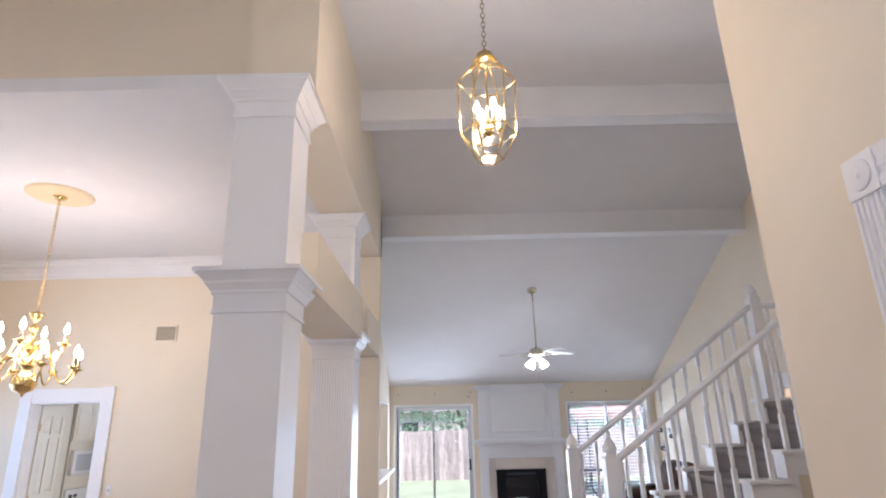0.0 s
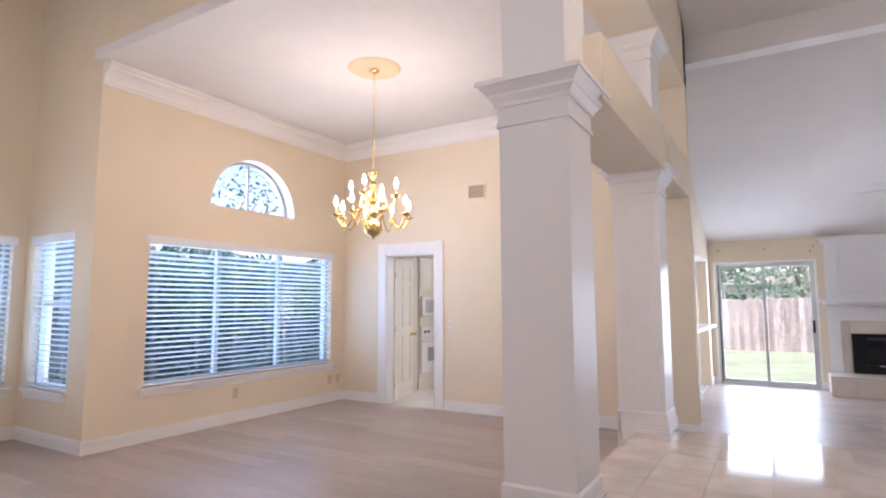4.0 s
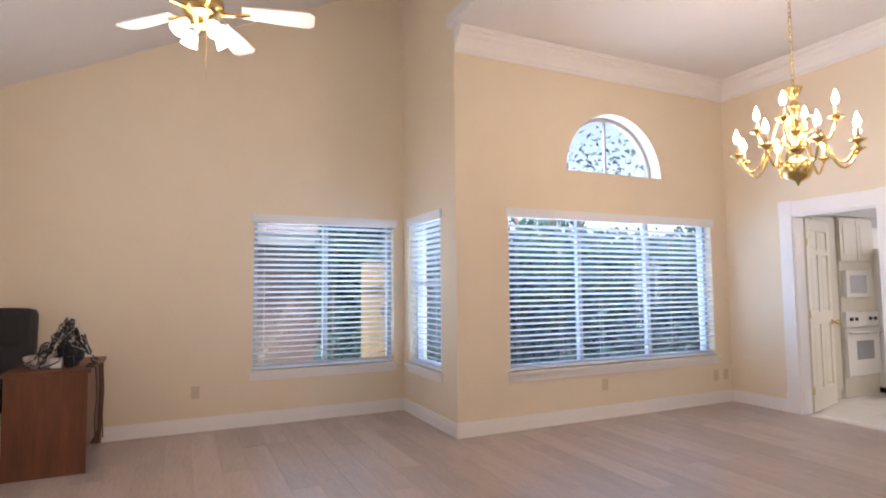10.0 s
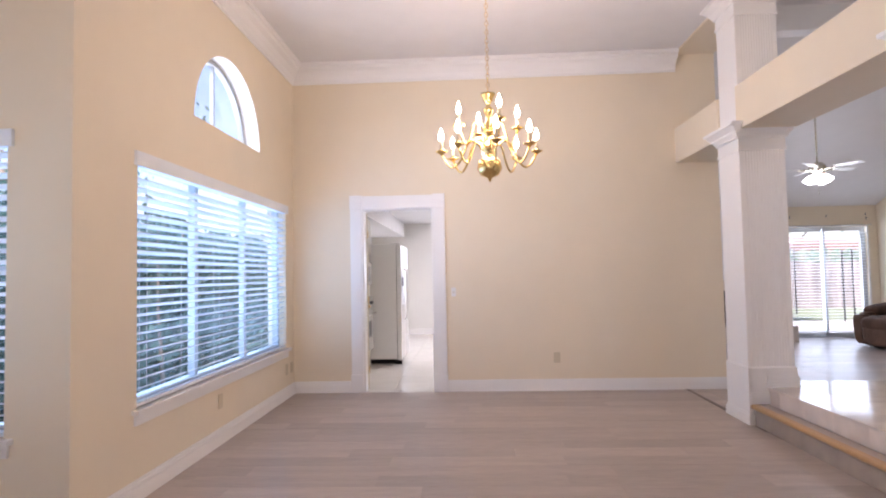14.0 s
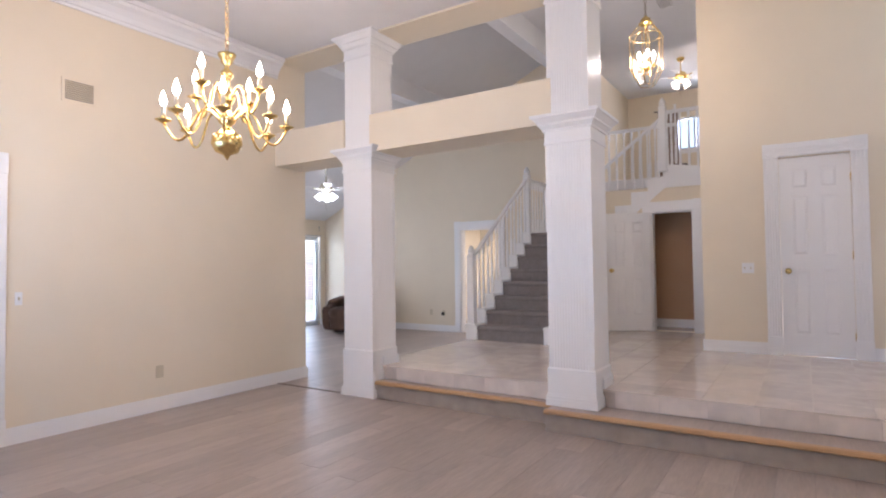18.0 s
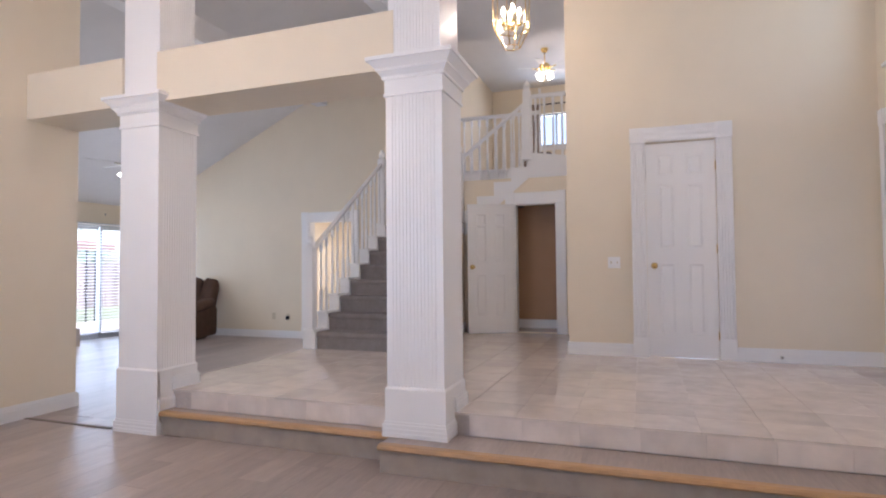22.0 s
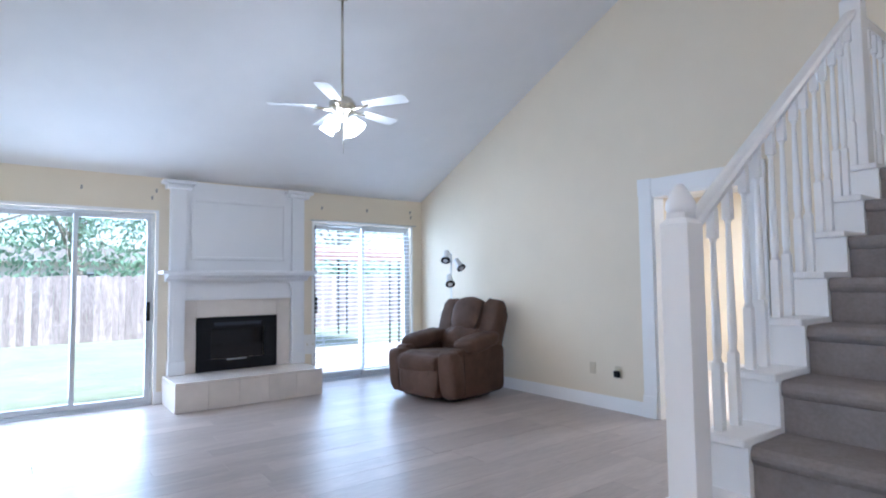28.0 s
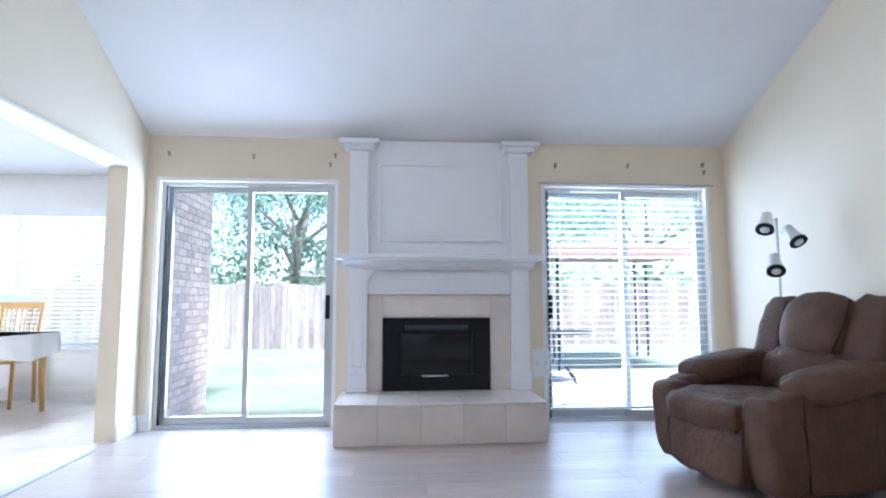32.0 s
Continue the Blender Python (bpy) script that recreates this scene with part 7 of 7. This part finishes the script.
def hedge(x0, x1, y0, y1, h, seed, leaf, label, n=9000, size=0.06):
    r = random.Random(seed)
    t = thing("hedge", label, "hedge", at=((x0 + x1) / 2, (y0 + y1) / 2, -0.17))
    cx, cy = (x0 + x1) / 2, (y0 + y1) / 2
    vs, fs = [], []
    for i in range(n):
        p = Vector((r.uniform(x0, x1) - cx, r.uniform(y0, y1) - cy, h * r.random() ** 0.8))
        p.z *= 0.85 + 0.25 * noise.noise(p * 0.8 + Vector((seed, 0, 0)))
        a = Vector((r.uniform(-1, 1), r.uniform(-1, 1), r.uniform(-1, 1))).normalized()
        b = a.orthogonal().normalized()
        s = size * r.uniform(0.6, 1.5)
        k = len(vs)
        vs += [p - a * s, p - b * s * 0.5, p + a * s, p + b * s * 0.5]
        fs.append((k, k + 1, k + 2, k + 3))
    me = bpy.data.meshes.new("foliage")
    me.from_pydata(vs, [], fs)
    me.materials.append(leaf)
    ob = new("foliage", me)
    ob.parent = t
    for i in range(7):
        bm = bmesh.new()
        xx, yy = r.uniform(x0, x1) - cx, r.uniform(y0, y1) - cy
        tube(bm, [(xx, yy, 0), (xx + r.uniform(-0.2, 0.2), yy, h * 0.4), (xx + r.uniform(-0.3, 0.3), yy + r.uniform(-0.3, 0.3), h * 0.85)], [0.03, 0.02, 0.01], 6)
        part("stem", bm, BARK, t)


hedge(-8.2, -6.2, 4.4, 14.5, 2.6, 21, LEAFB, "dense blue-green shrubs outside the dining window", 40000)
hedge(-9.3, -8.3, 3.9, 6.6, 3.6, 22, LEAFB, "dense shrubs outside the sitting room window", 22000)
hedge(-12.2, -10.9, -2.0, 6.5, 4.2, 27, LEAFB, "tall dark shrubs behind the neighbouring brick wall", 26000, 0.08)
bush = thing("shrub", "bare branching shrub before the neighbouring brick wall", "shrub", at=(-8.5, 2.75, -0.17))
rb = random.Random(31)
for i in range(26):
    y0, a = rb.uniform(-0.5, 0.5), rb.uniform(0.15, 0.8)
    ln_ = rb.uniform(1.0, 2.0)
    p0 = Vector((rb.uniform(-0.15, 0.15), y0 * 0.4, 0.0))
    p1 = p0 + Vector((rb.uniform(-0.15, 0.15), math.sin(a) * ln_ * 0.5 + y0 * 0.3, math.cos(a) * ln_ * 0.5))
    p2 = p1 + Vector((rb.uniform(-0.2, 0.2), math.sin(a + 0.2) * ln_ * 0.5, math.cos(a + 0.2) * ln_ * 0.5))
    bm = bmesh.new()
    tube(bm, [tuple(p0), tuple(p1), tuple(p2)], [0.013, 0.009, 0.004], 5)
    for k in range(5):
        q = p0.lerp(p1, 0.3 + 0.14 * k) if k < 3 else p1.lerp(p2, 0.25 * (k - 2))
        e = q + Vector((rb.uniform(-0.2, 0.2), rb.uniform(-0.25, 0.4), rb.uniform(0.05, 0.35)))
        tube(bm, [tuple(q), tuple(e)], [0.006, 0.003], 4)
    part("branch", bm, BARK, bush)
hedge(-6.5, 5.6, 23.0, 26.5, 3.9, 25, LEAF, "loose green foliage showing above the back fence", 6000, 0.09)
hedge(5.6, 14.0, 23.0, 25.2, 2.7, 26, LEAF, "low green foliage beyond the back fence", 4500, 0.08)
hedge(-6.5, -0.5, -4.4, -3.0, 2.3, 23, LEAF, "leafy green shrubs before the bay window", 11000)


def brick_wall(name, axis, u0, u1, z0, z1, face, out, label, limit, material=None):
    """Running bond: bricks as pieces over a mortar bed."""
    f = oriented(axis, face, out)
    t = thing(name, label, "brick wall", kind="structure")
    part("mortar_bed", obox(f, u0, u1, -0.02, 0.012, z0, z1), MORTAR, t)
    L, Hh = 0.215, 0.075
    cache, z, row, n = {}, z0, 0, 0
    rest = bmesh.new()
    while z < z1 - 0.02:
        u = u0 - (L / 2 if row % 2 else 0)
        while u < u1:
            a, b = max(u, u0), min(u + L - 0.01, u1)
            key = round(b - a, 2)
            n += 1
            if b - a > 0.03 and n > limit:
                obox(f, a, b, 0.012, 0.022, z, z + Hh - 0.011, rest)
            elif b - a > 0.03:
                if key not in cache:
                    cache[key] = mesh_of("brick", obox(oriented(axis, 0, out), 0, b - a, 0.012, 0.022, 0, Hh - 0.011), material or BRICKM)
                ob = new("brick", cache[key])
                ob.location, ob.parent = f(a, 0, z), t
            u += L
        z += Hh
        row += 1
    if n > limit:
        tagged(part("brick_courses", rest, material or BRICKM, t), kind="stuff")


brick_wall("brick_wall_porch", "x", -2.4, 0.60, 0.1, 4.86, 3.05, -1, "pale pink brick side wall of the entry porch", 300)
tagged(boxpart("porch_floor", (-0.3, 3.05, -2.4, 0.62, -0.2, T - 0.06), CONC), "pale concrete porch floor before the entry doors", "porch", kind="structure")
# two unseen overhangs, added to keep direct sun off entry and bay windows
tagged(boxpart("eave", (-0.3, 3.0, -1.3, 0.61, 4.88, 5.0), TRIM), "unseen white overhang added over the entry to block the sun", "eave", kind="structure")
tagged(boxpart("eave", (-5.1, -1.3, -2.0, -0.56, 2.92, 3.04), TRIM), "unseen white overhang added to shade the bay windows", "eave", kind="structure")
brick_wall("brick_wall_nook", "x", 12.16, 13.75, -0.17, 2.6, 0.112, 1, "pale pink brick outside wall of the breakfast nook", 300)
tagged(boxpart("eave", (-0.3, 0.6, 12.2, 14.2, 2.6, 2.72), TRIM), "white boxed eave over the garden door", "eave", kind="structure")
brick_wall("brick_wall_neighbour", "x", 0.9, 4.15, -0.17, 1.95, -9.6, 1, "reddish brick wall of the neighbouring house", 300, mat("reddish_brick", (0.33, 0.225, 0.20), 0.85, grain=0.2, scale=14, bump=0.03, vary=0.18))
tagged(boxpart("eave", (-9.75, -9.2, 0.5, 4.2, 2.06, 2.24), TRIM), "white boxed eave of the neighbouring house", "eave", kind="structure")
bm = bmesh.new()
prism(bm, [(-9.15, 2.245), (-10.9, 3.0), (-10.9, 2.9), (-9.75, 2.245)], "y", 0.4, 4.3)
struct("roof_neighbour", bm, mat("roof_shingle_brown", (0.20, 0.18, 0.17), 0.9, grain=0.3, scale=20), "grey shingle roof of the neighbouring house", "roof")
nb = thing("wooden_gate", "yellowish timber side gate beside the house", "gate", at=(-7.3, 4.52, -0.17))
YW = mat("new_timber", (0.62, 0.47, 0.24), 0.7, grain=0.15, scale=8, stretch=(4, 4, 0.5), vary=0.08)
for i in range(5):
    boxpart("board", (-0.02, 0.0, -0.42 + 0.125 * i, -0.30 + 0.125 * i, 0.05, 1.85), YW, nb)
for z in (0.3, 1.5):
    boxpart("ledger", (0.001, 0.03, -0.42, 0.20, z, z + 0.09), YW, nb)
# gazebo with a striped canopy, patio table
gz = thing("gazebo", "metal garden gazebo with a reddish fabric canopy", "gazebo", at=(6.2, 17.8, -0.14))
DARKM = mat("dark_metal", (0.05, 0.05, 0.055), 0.5, 0.7)
for x in (-1.5, -1.25, 1.25, 1.5):
    for y in (-1.3, 1.3):
        bm = bmesh.new()
        tube(bm, [(x, y, 0), (x, y, 2.05)], 0.022, 6)
        part("post", bm, DARKM, gz)
bm = bmesh.new()
ring_box(bm, 0, 0, 1.75, 2.05, 2.3, 0.3)
part("canopy", bm, mat("canopy_terracotta", (0.36, 0.24, 0.20), 0.8, grain=0.1), gz, "reddish fabric canopy")
for s in range(12):
    bm = bmesh.new()
    x = -1.7 + 3.4 * s / 12
    prism(bm, [(x, 2.05), (x + 0.28, 2.05), (x + 0.28, 1.90), (x + 0.14, 1.84), (x, 1.90)], "y", -1.76, -1.745)
    part("valance", bm, bpy.data.materials["canopy_terracotta"], gz)
pt = thing("patio_table", "round dark metal garden table on the patio", "garden table", at=(4.6, 15.4, -0.14))
bm = bmesh.new()
lathe(bm, [(0.5, 0.70), (0.52, 0.715), (0.5, 0.73)], n=28)
part("tabletop", bm, DARKM, pt)
for i in range(4):
    a = math.pi / 2 * i + 0.5
    bm = bmesh.new()
    tube(bm, [(0.06 * math.cos(a), 0.06 * math.sin(a), 0.70), (0.05 * math.cos(a), 0.05 * math.sin(a), 0.35), (0.38 * math.cos(a), 0.38 * math.sin(a), 0.0)], 0.016, 6)
    part("leg", bm, DARKM, pt)
rd = thing("neighbour_house", "white-trimmed neighbouring house beyond the fence", "house", at=(3.5, 38, -0.2))
boxpart("wall", (-7, 7, 0, 6, 0, 2.6), MORTAR, rd)
bm = bmesh.new()
prism(bm, [(-7.6, 2.6), (7.6, 2.6), (5.0, 3.3), (-5.0, 3.3)], "y", -0.4, 6.4)
part("roof", bm, mat("roof_shingle_grey", (0.36, 0.34, 0.33), 0.9, grain=0.3, scale=20), rd)
for x in (-4.5, 0, 4):
    w_ = boxpart("window", (x - 0.6, x + 0.6, -0.03, 0.0, 0.9, 2.1), PVC, rd)
    boxpart("pane", (x - 0.52, x + 0.52, -0.035, -0.031, 0.98, 2.02), DARKM, w_)

# ---- floor pieces ----
lower, living, entry, kitchen = (bpy.data.objects[n] for n in ("floor_lower", "floor_living", "floor_entry", "floor_kitchen"))
planks(lower, [(-0.40, 0.0, -4.46, -1.90), (0.0, 4.08, SX, -0.16), (4.08, 4.30, WX, -0.16), (4.30, 6.17, WX, 0.02), (6.17, KY, WX, 0.2)], seed=4)
planks(living, [(6.44, KY + 0.14, 0.2, EX), (KY + 0.14, NY + 0.05, 0.165, EX)], seed=9)
tiles(entry, 0.135, 4.42, 0.80, 5.96, 0.335, T, TILE)
tiles(entry, 0.135, 2.31, 5.96, 6.42, 0.335, T, TILE)
tiles(kitchen, -4.45, 0.10, KY + 0.14, NK, 0.42, 0.0, KTILE)
tiles(kitchen, -3.50, -2.74, KY, KY + 0.14, 0.40, 0.0, KTILE)
bmt = bmesh.new()
bx(bmt, 0.0, 0.012, 0.0006, 0.3344, 0.0, T - 0.187)
me_r = mesh_of("riser_tile", bmt, TILE)
for a, b in ((0.82, 3.95), (4.34, 6.19)):
    y = a
    while y < b - 0.3:
        ob = new("riser_tile", me_r)
        ob.location, ob.parent = (0.1375, y, 0.172), entry
        y += 0.335
bmt = bmesh.new()
bx(bmt, 0.0025, 0.333, 0.0, 0.012, 0, T - 0.012)
me_r = mesh_of("riser_tile", bmt, TILE)
for i in range(6):
    ob = new("riser_tile", me_r)
    ob.location, ob.parent = (0.17 + 0.335 * i, 6.42, 0.0), entry
